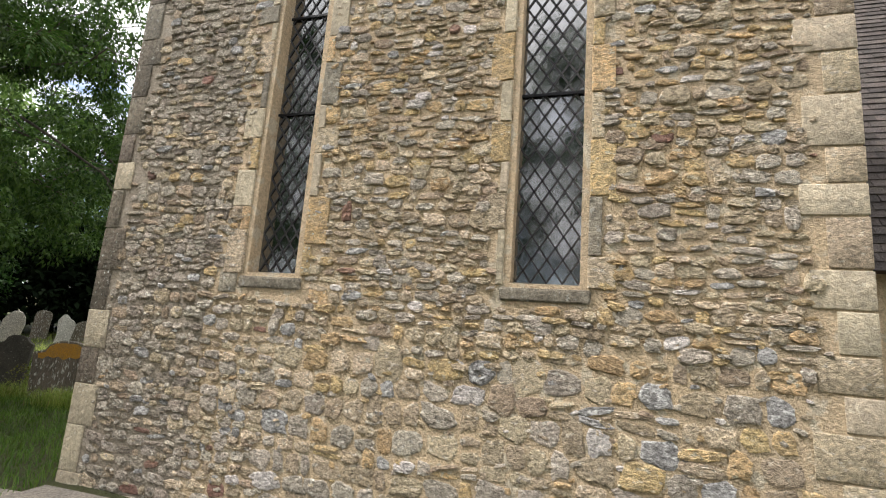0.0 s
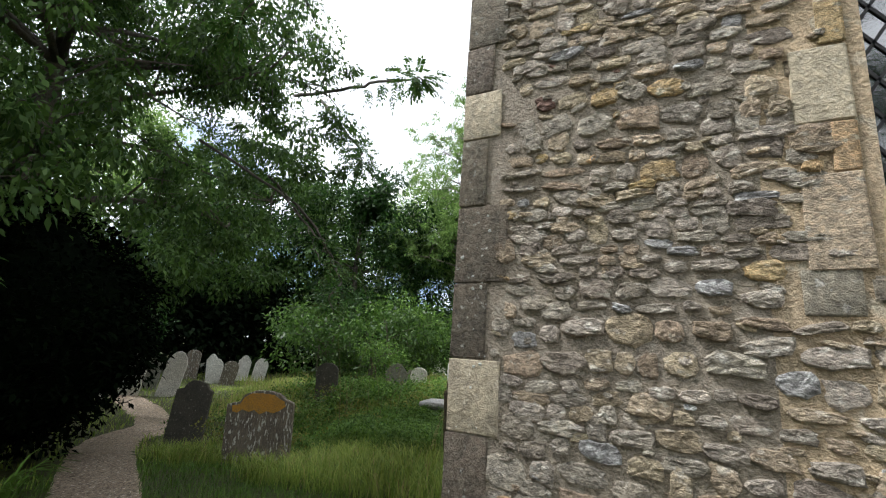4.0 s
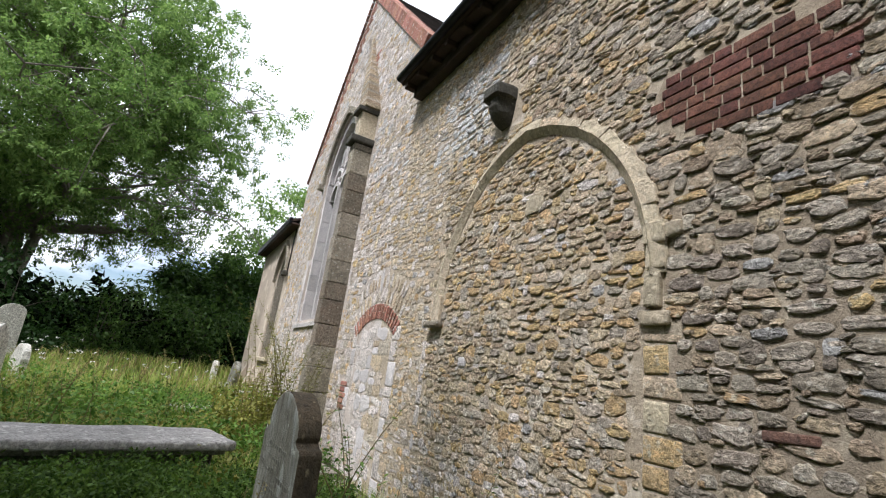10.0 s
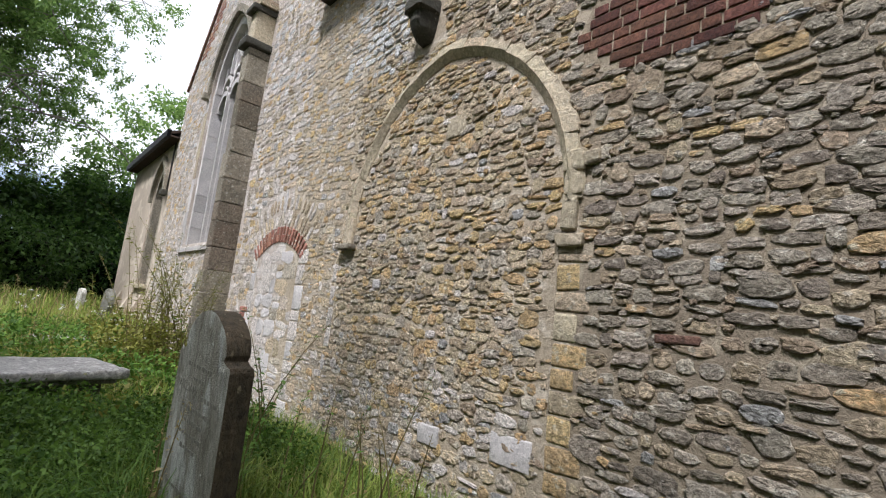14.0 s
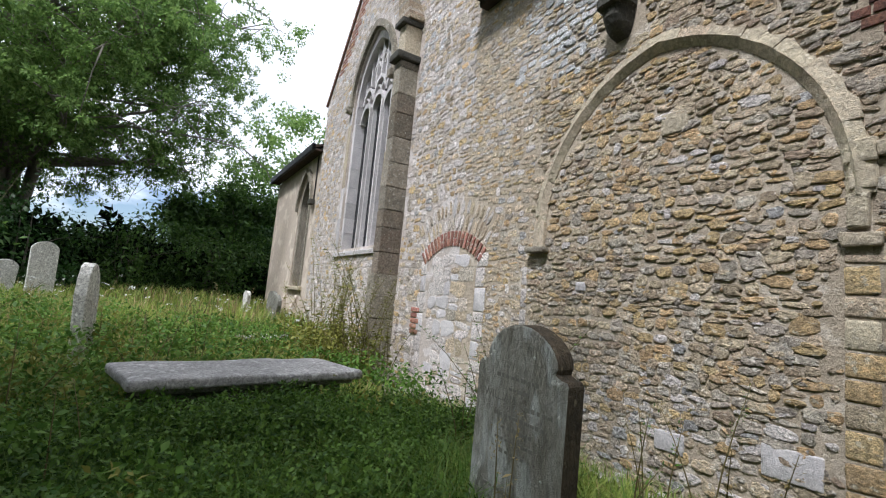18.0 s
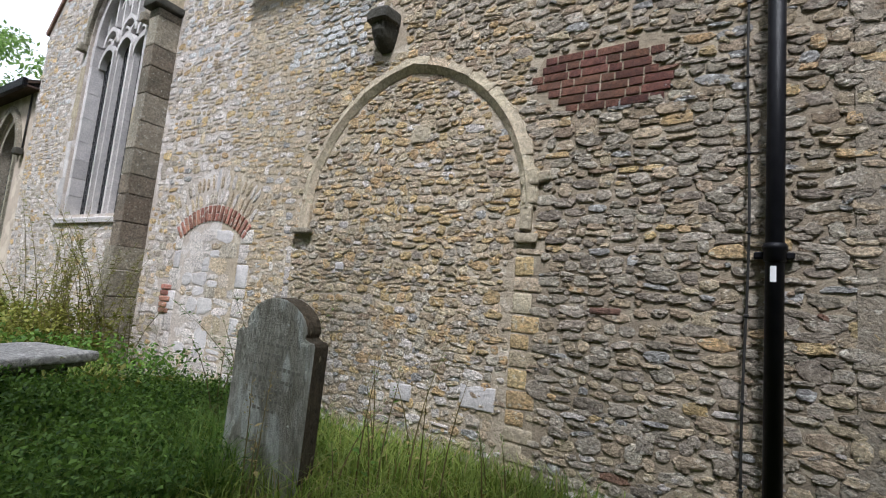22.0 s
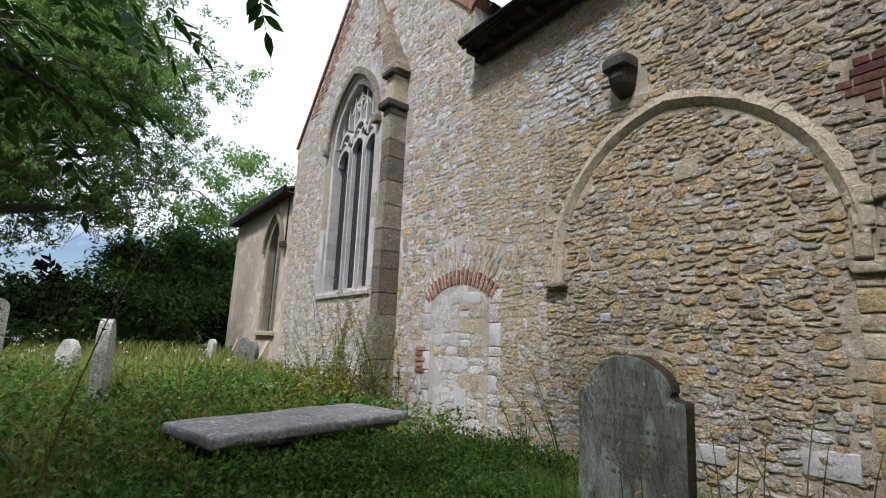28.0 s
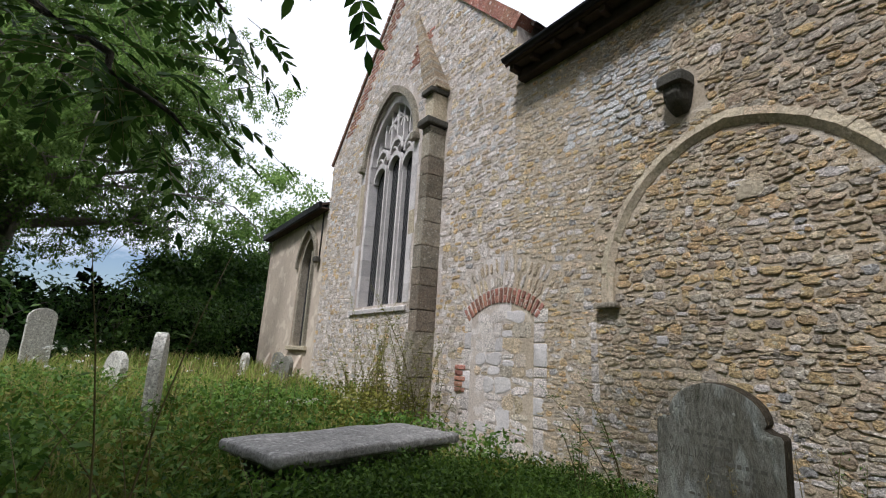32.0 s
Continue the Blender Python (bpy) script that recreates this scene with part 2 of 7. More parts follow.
S_BROWN = material("stone_brown", (0.482, 0.375, 0.258), (0.386, 0.308, 0.218), (0.235, 0.190, 0.146), scale=9, fine=30, island=0.22, spots=(0.57, 0.50, 0.40), spot_scale=18, spot_level=0.64, bump=0.7, bump_scale=30, bump_dist=0.016, rough=0.95, spec=0.15, bedding=1.5, pits=0.6, pit_scale=32)
S_PALE = material("stone_pale", (0.726, 0.660, 0.600), (0.621, 0.567, 0.528), (0.451, 0.413, 0.380), scale=8, fine=30, island=0.16, bump=0.7, bump_scale=30, bump_dist=0.016, rough=0.95, spec=0.15, bedding=1.5, pits=0.6, pit_scale=32)
S_RED = material("stone_red", (0.3, 0.17, 0.12), (0.25, 0.155, 0.115), (0.14, 0.09, 0.075), scale=10, fine=50, bump=0.6, island=0.2, pits=0.42)
S_FLINT = material("flint_white", (0.74, 0.73, 0.71), (0.55, 0.545, 0.54), (0.14, 0.14, 0.145), scale=22, fine=60, bump=0.6, island=0.3, rough=0.55, pits=0.42)
BARK_PALE = material("pale_bark", (0.23, 0.205, 0.165), (0.17, 0.15, 0.12), (0.28, 0.26, 0.22), scale=6, fine=30, bump=0.6)
# darker stone tone that puts some of the near wall's shade into its colour
S_DUSK = material("stone_shaded_dark", (0.409, 0.349, 0.274), (0.336, 0.288, 0.230), (0.196, 0.168, 0.137), scale=9, fine=30, island=0.24, spots=(0.54, 0.49, 0.41), spot_scale=16, spot_level=0.63, bump=0.7, bump_scale=30, bump_dist=0.016, rough=0.95, spec=0.15, bedding=1.5, pits=0.6, pit_scale=32)
ASHLAR = material("ashlar_limestone", (0.52, 0.44, 0.31), (0.43, 0.366, 0.265), (0.31, 0.272, 0.21), scale=5, fine=38, bump=0.4, bump_scale=26, island=0.12, spots=(0.62, 0.555, 0.42), spot_scale=20, spot_level=0.66, pits=0.35, pit_scale=26)
ASHLAR_GREY = material("ashlar_weathered", (0.43, 0.375, 0.285), (0.315, 0.28, 0.215), (0.20, 0.18, 0.145), scale=4, fine=40, bump=0.8, bump_scale=32, island=0.2, spots=(0.56, 0.53, 0.46), spot_scale=22, spot_level=0.66, pits=0.42, pit_scale=28)
ASHLAR_PALE = material("ashlar_pale", (0.637, 0.598, 0.572), (0.510, 0.481, 0.472), (0.420, 0.403, 0.400), scale=4, fine=40, bump=0.35, island=0.15, pits=0.22)
STONES = [S_OCHRE, S_TAN, S_GREY, S_BLUE, S_BROWN, S_PALE, S_RED, S_FLINT, S_DUSK, ASHLAR_PALE]
QUOIN_BROWN = material("quoin_brown", (0.265, 0.212, 0.155), (0.195, 0.165, 0.125), (0.31, 0.272, 0.20), scale=5, fine=40, bump=0.8, bump_scale=34, island=0.2, spots=(0.55, 0.53, 0.45), spot_scale=26, spot_level=0.68, pits=0.5, pit_scale=30)
BRICK = material("old_red_brick", (0.185, 0.08, 0.053), (0.125, 0.057, 0.043), (0.08, 0.05, 0.044), scale=11, fine=60, bump=0.5, island=0.35, pits=0.5)
BRICK_LIGHT = material("orange_red_brick", (0.37, 0.165, 0.11), (0.29, 0.13, 0.09), (0.40, 0.27, 0.21), scale=10, fine=40, bump=0.5, island=0.3, spots=(0.52, 0.42, 0.35), spot_scale=16, spot_level=0.64, pits=0.5)
PLASTER = material("brown_render", (0.56, 0.47, 0.37), (0.46, 0.385, 0.31), (0.38, 0.32, 0.265), scale=0.8, fine=14, bump=0.25, spots=(0.62, 0.54, 0.44), spot_scale=2.2, spot_level=0.58)
TILE = material("roof_tile_dark", (0.085, 0.07, 0.06), (0.055, 0.048, 0.045), (0.12, 0.1, 0.085), scale=7, fine=50, bump=0.5, island=0.35)
TIMBER = material("eaves_timber_dark", (0.07, 0.045, 0.033), (0.045, 0.03, 0.024), scale=4, fine=60, bump=0.4)
IRON = material("black_painted_iron", (0.004, 0.004, 0.006), (0.008, 0.008, 0.01), scale=12, fine=80, bump=0.12, rough=0.4, spec=0.18)
LEAD = material("window_lead", (0.035, 0.035, 0.038), (0.06, 0.06, 0.06), scale=20, bump=0.2, rough=0.6)
GLASS = glass_material("leaded_glass", (0.012, 0.014, 0.016))
CABLE = material("dark_cable", (0.03, 0.028, 0.026), rough=0.6, bump=0.0)
SLAB = material("paving_slab", (0.28, 0.25, 0.2), (0.2, 0.18, 0.15), (0.15, 0.14, 0.12), scale=4, fine=40, bump=0.4, island=0.2, pits=0.5)
HEADSTONE = material("headstone_limestone", (0.25, 0.245, 0.205), (0.165, 0.16, 0.135), (0.085, 0.08, 0.065), scale=5, fine=34, bump=0.45, spots=(0.42, 0.41, 0.36), spot_scale=20, spot_level=0.68, pits=0.5)
HEAD_PALE = material("headstone_pale", (0.68, 0.66, 0.60), (0.55, 0.53, 0.47), (0.26, 0.25, 0.21), scale=5, fine=30, bump=0.45, spots=(0.74, 0.72, 0.66), spot_scale=16, spot_level=0.62, pits=0.55)
HEAD_SPECK = material("headstone_speckled", (0.2, 0.165, 0.125), (0.13, 0.11, 0.085), (0.08, 0.07, 0.055), scale=5, fine=34, bump=0.5, spots=(0.5, 0.49, 0.43), spot_scale=34, spot_level=0.6, pits=0.35, bedding=0.35)
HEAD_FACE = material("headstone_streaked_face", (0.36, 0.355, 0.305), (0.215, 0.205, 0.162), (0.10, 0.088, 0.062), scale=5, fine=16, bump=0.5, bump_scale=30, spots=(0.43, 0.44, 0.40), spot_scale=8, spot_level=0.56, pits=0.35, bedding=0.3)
# darker brown for the headstone's edges, their shade put into the colour
HEAD_SIDE = material("headstone_shaded_edge", (0.10, 0.076, 0.047), (0.065, 0.052, 0.034), (0.04, 0.034, 0.025), scale=6, fine=30, bump=0.5, spots=(0.24, 0.2, 0.12), spot_scale=24, spot_level=0.7, pits=0.4, bedding=0.5)
HEAD_DARK = material("headstone_dark", (0.075, 0.07, 0.055), (0.05, 0.047, 0.04), (0.12, 0.115, 0.09), scale=7, fine=40, bump=0.5, spots=(0.22, 0.21, 0.17), spot_scale=22, spot_level=0.68)
LICHEN = material("orange_lichen", (0.5, 0.25, 0.03), (0.4, 0.21, 0.04), (0.2, 0.15, 0.07), scale=9, fine=40, bump=0.5)
LEDGER = material("ledger_stone", (0.456, 0.438, 0.42), (0.348, 0.336, 0.318), (0.24, 0.234, 0.222), scale=4, fine=30, bump=0.4, spots=(0.6, 0.588, 0.564), spot_scale=14, spot_level=0.62, pits=0.5)
SOIL = material("churchyard_ground", (0.06, 0.075, 0.024), (0.085, 0.09, 0.03), (0.07, 0.055, 0.035), scale=0.9, fine=22, bump=0.8, bump_scale=14, bump_dist=0.05)
GRAVEL = material("gravel_path", (0.4, 0.31, 0.22), (0.29, 0.225, 0.165), (0.17, 0.135, 0.105), scale=3, fine=60, bump=0.9, bump_scale=30, pits=0.7, pit_scale=26, spots=(0.6, 0.52, 0.42), spot_scale=30, spot_level=0.63)
BARK = material("bark", (0.1, 0.085, 0.065), (0.07, 0.06, 0.05), (0.15, 0.135, 0.11), scale=6, fine=30, bump=0.7)
L_ASH = leaf_material("ash_leaf", (0.085, 0.165, 0.038), (0.25, 0.37, 0.10), 0.5)
# dark leaf for trees and shrubs, with the wood's shade in its colour
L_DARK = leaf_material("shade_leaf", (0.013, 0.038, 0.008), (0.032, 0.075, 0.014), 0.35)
# yew green taken down to near black, tree shade included in the colour
L_YEW = leaf_material("yew_leaf_shaded", (0.0015, 0.003, 0.0015), (0.003, 0.006, 0.002), 0.0, 0.95, 0.02)
L_GRASS = leaf_material("grass_blade", (0.11, 0.185, 0.028), (0.33, 0.39, 0.085), 0.45)
L_LAWN = leaf_material("lawn_blade", (0.045, 0.105, 0.014), (0.13, 0.21, 0.034), 0.4)
L_NETTLE = leaf_material("nettle_leaf", (0.024, 0.064, 0.01), (0.135, 0.23, 0.036), 0.38)
L_DRY = leaf_material("dry_grass", (0.27, 0.22, 0.085), (0.36, 0.28, 0.12), 0.3)
L_WEED = leaf_material("weed_leaf", (0.045, 0.11, 0.017), (0.16, 0.27, 0.046), 0.38)
# near-black leaf: the dense shade under the trees is in its colour
L_THICKET = leaf_material("thicket_leaf_shaded", (0.003, 0.007, 0.003), (0.008, 0.016, 0.005), 0.1, 0.9, 0.08)
L_STEM = leaf_material("weed_stem", (0.12, 0.11, 0.04), (0.17, 0.13, 0.06), 0.15)
L_ASHNEAR = leaf_material("ash_leaflet", (0.022, 0.06, 0.011), (0.075, 0.15, 0.026), 0.36)
L_MID = leaf_material("mid_green_leaf", (0.024, 0.058, 0.012), (0.09, 0.16, 0.032), 0.42)
L_YELLOW = leaf_material("yellow_green_leaf", (0.13, 0.15, 0.025), (0.24, 0.23, 0.05), 0.35)
L_WHITE = leaf_material("white_petal", (0.6, 0.6, 0.55), (0.75, 0.75, 0.7), 0.3)

# ---- building helpers ----
RNG = random.Random(7)


def mesh_object(name, verts, faces, mats, parent=None, smooth=False, mat_index=None):
    me = bpy.data.meshes.new(name)
    me.from_pydata(verts, [], faces)
    for m in (mats if isinstance(mats, (list, tuple)) else [mats]):
        me.materials.append(m)
    if mat_index is not None:
        me.polygons.foreach_set("material_index", mat_index)
    if smooth:
        me.polygons.foreach_set("use_smooth", [True] * len(me.polygons))
    me.update()
    ob = new(name, me)
    if parent:
        ob.parent = parent
    return ob


def part(name, bm, mat, parent, label="", smooth=False):
    me = bpy.data.meshes.new(name)
    bmesh.ops.recalc_face_normals(bm, faces=bm.faces)
    bm.to_mesh(me)
    bm.free()
    me.materials.append(mat)
    if smooth:
        me.polygons.foreach_set("use_smooth", [True] * len(me.polygons))
    ob = new(name, me)
    ob.parent = parent
    return tagged(ob, label)


def share(name, me, m, parent):
    """One more object on a shared mesh."""
    ob = new(name, me)
    ob.parent = parent
    ob.matrix_basis = m
    return ob


def box_bm(sx, sy, sz, bevel=0.01, seg=1, centre=(0, 0, 0)):
    bm = bmesh.new()
    bmesh.ops.create_cube(bm, size=1.0, matrix=Matrix.Translation(centre) @ Matrix.Diagonal((sx, sy, sz, 1)))
    if bevel:
        bmesh.ops.bevel(bm, geom=bm.edges[:], offset=bevel, segments=seg, affect="EDGES", profile=0.6)
    return bm


def rough_bm(bm, amount, scale=6.0, seed=0.0):
    for v in bm.verts:
        n = noise.noise_vector(v.co * scale + Vector((seed, seed * 1.7, -seed)))
        v.co += n * amount
    return bm


def tube(points, radius, sides=8):
    """Vertices and faces of a round bar along points; radius: one or one for each point."""
    verts, faces = [], []
    n = len(points)
    for i, p in enumerate(points):
        p = Vector(p)
        d = (Vector(points[min(i + 1, n - 1)]) - Vector(points[max(i - 1, 0)])).normalized()
        a = d.orthogonal().normalized()
        b = d.cross(a)
        r = radius[i] if isinstance(radius, (list, tuple)) else radius
        for k in range(sides):
            w = 2 * math.pi * k / sides
            verts.append(p + (a * math.cos(w) + b * math.sin(w)) * r)
    for i in range(n - 1):
        for k in range(sides):
            j = (k + 1) % sides
            faces.append((i * sides + k, i * sides + j, (i + 1) * sides + j, (i + 1) * sides + k))
    faces.append(tuple(range(sides))[::-1])
    faces.append(tuple((n - 1) * sides + k for k in range(sides)))
    return verts, faces


class Face:
    """A wall's outer face: u along it (to the right as one looks at it), v up, n outwards."""

    def __init__(self, origin, u, n):
        self.o, self.u, self.n = Vector(origin), Vector(u), Vector(n)
        self.m = Matrix((( self.u.x, 0, self.n.x, self.o.x), (self.u.y, 0, self.n.y, self.o.y), (0, 1, 0, self.o.z), (0, 0, 0, 1)))

    def at(self, u, v, n=0.0):
        return self.o + self.u * u + Vector((0, 0, v)) + self.n * n

    def place(self, u, v, n=0.0, turn=0.0, su=1.0, sv=1.0, sn=1.0):
        return self.m @ Matrix.Translation((u, v, n)) @ Matrix.Rotation(turn, 4, "Z") @ Matrix.Diagonal((su, sv, sn, 1))


def wall_mesh(name, face, outline, holes, depth, mat):
    """A wall of the given thickness behind its face, with openings through it."""
    from mathutils.geometry import tessellate_polygon
    loops = [outline] + holes
    flat = [p for lp in loops for p in lp]
    tris = tessellate_polygon([[Vector((a, b, 0)) for a, b in lp] for lp in loops])
    n = len(flat)
    verts = [face.at(a, b) for a, b in flat] + [face.at(a, b, -depth) for a, b in flat]
    faces = []
    for t in tris:
        a, b, c = (Vector((*flat[i], 0)) for i in t)
        t = t if (b - a).cross(c - a).z > 0 else t[::-1]
        faces.append(tuple(t))
        faces.append(tuple(i + n for i in t[::-1]))
    base = 0
    for lp in loops:
        k = len(lp)
        for i in range(k):
            j = (i + 1) % k
            faces.append((base + i, base + j, base + j + n, base + i + n))
        base += k
    me = bpy.data.meshes.new(name)
    me.from_pydata(verts, [], faces)
    me.materials.append(mat)
    bm = bmesh.new()
    bm.from_mesh(me)
    bmesh.ops.recalc_face_normals(bm, faces=bm.faces)
    bm.to_mesh(me)
    bm.free()
    return tagged(new(name, me), kind="structure")


def pointed(c, half, spring, rise, steps=10):
    """Points of a two-centred arch from its right foot over the apex to its left foot."""
    R = (half * half + rise * rise) / (2 * half)
    top = math.asin(min(1.0, rise / R))
    right = [(c + half - R + R * math.cos(top * i / steps), spring + R * math.sin(top * i / steps)) for i in range(steps + 1)]
    return right + [(2 * c - a, b) for a, b in right[-2::-1]]


def opening(c, half, sill, spring, rise, steps=10):
    return [(c - half, sill), (c + half, sill)] + pointed(c, half, spring, rise, steps)


# ---- rubble stones: templates of a unit size, shared by all the stones of the walls ----
def stone_template(seed, squared):
    """A field stone of unit size: a worn, uneven outline, a pillowed face that leans out at its lower edge."""
    r = random.Random(seed)
    k = 14
    power = r.uniform(3.5, 7.0) if squared else r.uniform(2.2, 3.6)
    taper, skew, sag = r.uniform(-0.3, 0.3), r.uniform(-0.25, 0.25), r.uniform(-0.25, 0.3)
    ring = []
    for i in range(k):
        w = 2 * math.pi * (i + 0.6 * r.random()) / k
        c, q = math.cos(w), math.sin(w)
        f = 0.52 * (abs(c) ** power + abs(q) ** power) ** (-1 / power) * (1 + r.uniform(-0.15, 0.08))
        a, b = c * f, q * f
        b *= 1 + taper * a * 1.6
        ring.append((a + skew * b * 0.5, b + sag * (a * a - 0.1)))
    tilt = (r.uniform(-0.5, 0.5), r.uniform(-1.0, 0.1))
    verts, faces = [], []
    for j, (f, d) in enumerate(((1.02, -0.5), (0.98, 0.35), (0.87, 0.85), (0.52, 0.98))):
        for a, b in ring:
            g = f + (r.uniform(-0.05, 0.03) if j else 0.0)
            verts.append((a * g, b * g, d + (0 if j == 0 else (tilt[0] * a + tilt[1] * b) * 0.6 + r.uniform(-0.24, 0.2))))
    verts.append((r.uniform(-0.1, 0.1), r.uniform(-0.1, 0.1), 1.0 + r.uniform(-0.25, 0.15)))
    for j in range(3):
        for i in range(k):
            n = (i + 1) % k
            faces.append((j * k + i, j * k + n, (j + 1) * k + n, (j + 1) * k + i))
    for i in range(k):
        faces.append((3 * k + i, 3 * k + (i + 1) % k, 4 * k))
    return verts, faces


TEMPLATES = [stone_template(s, False) for s in range(26)] + [stone_template(200 + s, True) for s in range(24)]
STONE_MESH = {}


def stone_mesh(t, mat):
    if (t, mat.name) not in STONE_MESH:
        me = bpy.data.meshes.new("stone")
        me.from_pydata(TEMPLATES[t][0], [], TEMPLATES[t][1])
        me.materials.append(mat)
        me.polygons.foreach_set("use_smooth", [False] * len(me.polygons))
        STONE_MESH[t, mat.name] = me
    return STONE_MESH[t, mat.name]


def rubble(u0, u1, v0, v1, skip, zone, rows=(0.055, 0.12), lengths=(0.1, 0.34), gap=0.022, proud=(0.02, 0.055), wave=0.05, seed=1, shapes=(0, 50), pins=0.35):
    """Roughly coursed rubble over a stretch of wall: a list of (u, v, width, height, proud, turn, template, material)."""
    r = random.Random(seed)
    made = []
    v = v0
    while v < v1:
        h = r.uniform(*rows)
        u = u0 - r.uniform(0, 0.2)
        while u < u1:
            w = r.uniform(*lengths) * (0.75 + 2.6 * h)
            kind = r.random()
            pieces = [(u + w / 2, v + h / 2, w, h)]
            if kind < 0.13 and h > 0.085:
                pieces = [(u + w / 2, v + h * 0.26, w, h * 0.5), (u + w / 2, v + h * 0.77, w, h * 0.44)]
            elif kind < 0.18:
                pieces = [(u + w / 2, v + h * 0.62, w, h * 1.55)]
            for a, b, pw, ph in pieces:
                bb = b + wave * noise.noise(Vector((a * 0.9, b * 1.3, seed * 3.1))) + 0.5 * wave * noise.noise(Vector((a * 2.7, b * 2.9, seed)))
                aa = a + 0.03 * noise.noise(Vector((b * 5, a * 2, seed)))
                if u0 < aa < u1 and v0 < bb < v1 and not skip(aa, bb, pw / 2, ph / 2):
                    mat = zone(aa, bb, r)
                    made.append((aa, bb, max(0.04, pw - gap * r.uniform(0.5, 1.5)), max(0.025, ph - gap * r.uniform(0.4, 1.4)), r.uniform(*proud),
                                 r.gauss(0, 0.09), r.randrange(*shapes), mat))
            u += w
        v += h
    for k in range(int(len(made) * pins)):
        aa, bb = r.uniform(u0, u1), r.uniform(v0, v1)
        w, h = r.uniform(0.035, 0.09), r.uniform(0.02, 0.045)
        if not skip(aa, bb, w / 2, h / 2):
            made.append((aa, bb, w, h, r.uniform(0.4, 0.9) * proud[1], r.gauss(0, 0.3), r.randrange(*shapes), zone(aa, bb, r)))
    return made


def lay(wall, face, stones, near, name="stone", limit=300):
    """Lay stones on a wall: those in the near stretch as parts of their own, the rest joined."""
    close = [s for s in stones if near(s[0], s[1])]
    RNG.shuffle(close)
    singles, rest = close[:limit], close[limit:] + [s for s in stones if not near(s[0], s[1])]
    for u, v, w, h, p, turn, t, mat in singles:
        share(name, stone_mesh(t, mat), face.place(u, v, 0.0, turn, w, h, p), wall)
    if not rest:
        return
    verts, faces, index, base = [], [], [], 0
    mats = STONES
    for u, v, w, h, p, turn, t, mat in rest:
        m = np.array(face.place(u, v, 0.0, turn, w, h, p))
        tv = np.array(TEMPLATES[t][0])
        verts.append(tv @ m[:3, :3].T + m[:3, 3])
        faces += [tuple(i + base for i in f) for f in TEMPLATES[t][1]]
        index += [mats.index(mat)] * len(TEMPLATES[t][1])
        base += len(tv)
    ob = mesh_object("rubble_stones", np.concatenate(verts).tolist(), faces, mats, wall, False, index)
    tagged(ob, kind="stuff")


def block_mesh(w, h, d, mat, bevel=0.008, rough=0.004, seed=0.0):
    bm = bmesh.new()
    bmesh.ops.create_cube(bm, size=1.0, matrix=Matrix.Translation((0, 0, d / 2 - 0.03)) @ Matrix.Diagonal((w, h, d + 0.06, 1)))
    bmesh.ops.bevel(bm, geom=bm.edges[:], offset=bevel, segments=2, affect="EDGES", profile=0.6)
    rough_bm(bm, rough, 9.0, seed)
    me = bpy.data.meshes.new("block")
    bm.to_mesh(me)
    bm.free()
    me.materials.append(mat)
    me.polygons.foreach_set("use_smooth", [True] * len(me.polygons))
    return me


def block(name, wall, face, u0, u1, v0, v1, mat, d=0.012, joint=0.008, turn=0.0, bevel=0.008):
    """One dressed stone, flush with the face but for d."""
    me = block_mesh(max(0.02, u1 - u0 - joint), max(0.02, v1 - v0 - joint), d, mat, bevel, 0.004, u0 * 3.3 + v0 * 7.1)
    return share(name, me, face.place((u0 + u1) / 2, (v0 + v1) / 2, 0, turn), wall)

# ---- the church: end wall of the chancel, its side wall, the gabled transept, the rendered aisle ----
END = Face((0, 0, 0), (1, 0, 0), (0, -1, 0))            # u = x
SIDE = Face((0, 0, 0), (0, -1, 0), (-1, 0, 0))          # u = -y
NEAR = Face((-0.09, 0, 0), (-0.0156, -0.99988, 0), (-0.99988, 0.0156, 0))   # the chancel's side, a little out of line
W1, W2, LANCET, SILL = 1.86, 4.10, 0.235, 1.95
LANCETS = [(W1, LANCET), (W2, LANCET)]
wall_end = wall_mesh("wall_chancel_end", END, [(1.25, -0.6), (5.95, -0.6), (5.95, 5.75), (2.975, 9.3), (1.25, 7.3)],
                     [opening(c, hw, SILL, 4.95, 0.5) for c, hw in LANCETS], 0.7, MORTAR_END)
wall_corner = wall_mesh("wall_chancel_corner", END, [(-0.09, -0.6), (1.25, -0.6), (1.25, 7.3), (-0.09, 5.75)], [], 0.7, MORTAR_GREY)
tagged(wall_corner, "greyish rubble wall at the chancel's corner, tree shade put into its tone", "wall")
tagged(wall_end, "tan rubble-stone end wall of the chancel with two lancets", "wall")
wall_side = wall_mesh("wall_chancel_side", NEAR, [(-2.8, -0.6), (-1.1, -0.6), (-1.1, 5.9), (-2.8, 5.9)], [], 0.7, MORTAR)
# narrow strip behind the downpipe, in the near wall's mortar
wall_strip = wall_mesh("wall_chancel_damp", NEAR, [(-1.1, -0.6), (-0.7, -0.6), (-0.7, 5.9), (-1.1, 5.9)], [], 0.7, MORTAR)
tagged(wall_strip, "brownish strip of rubble wall behind the downpipe", "wall")
wall_arch = wall_mesh("wall_chancel_arch", NEAR, [(-5.75, -0.6), (-2.8, -0.6), (-2.8, 5.9), (-5.75, 5.9)], [], 0.7, MORTAR_TAN)
tagged(wall_arch, "tan rubble-stone wall round the blocked arch", "wall")
wall_door = wall_mesh("wall_chancel_door", SIDE, [(-7.25, -0.6), (-5.75, -0.6), (-5.75, 5.9), (-7.25, 5.9)], [], 0.7, MORTAR_TAN)
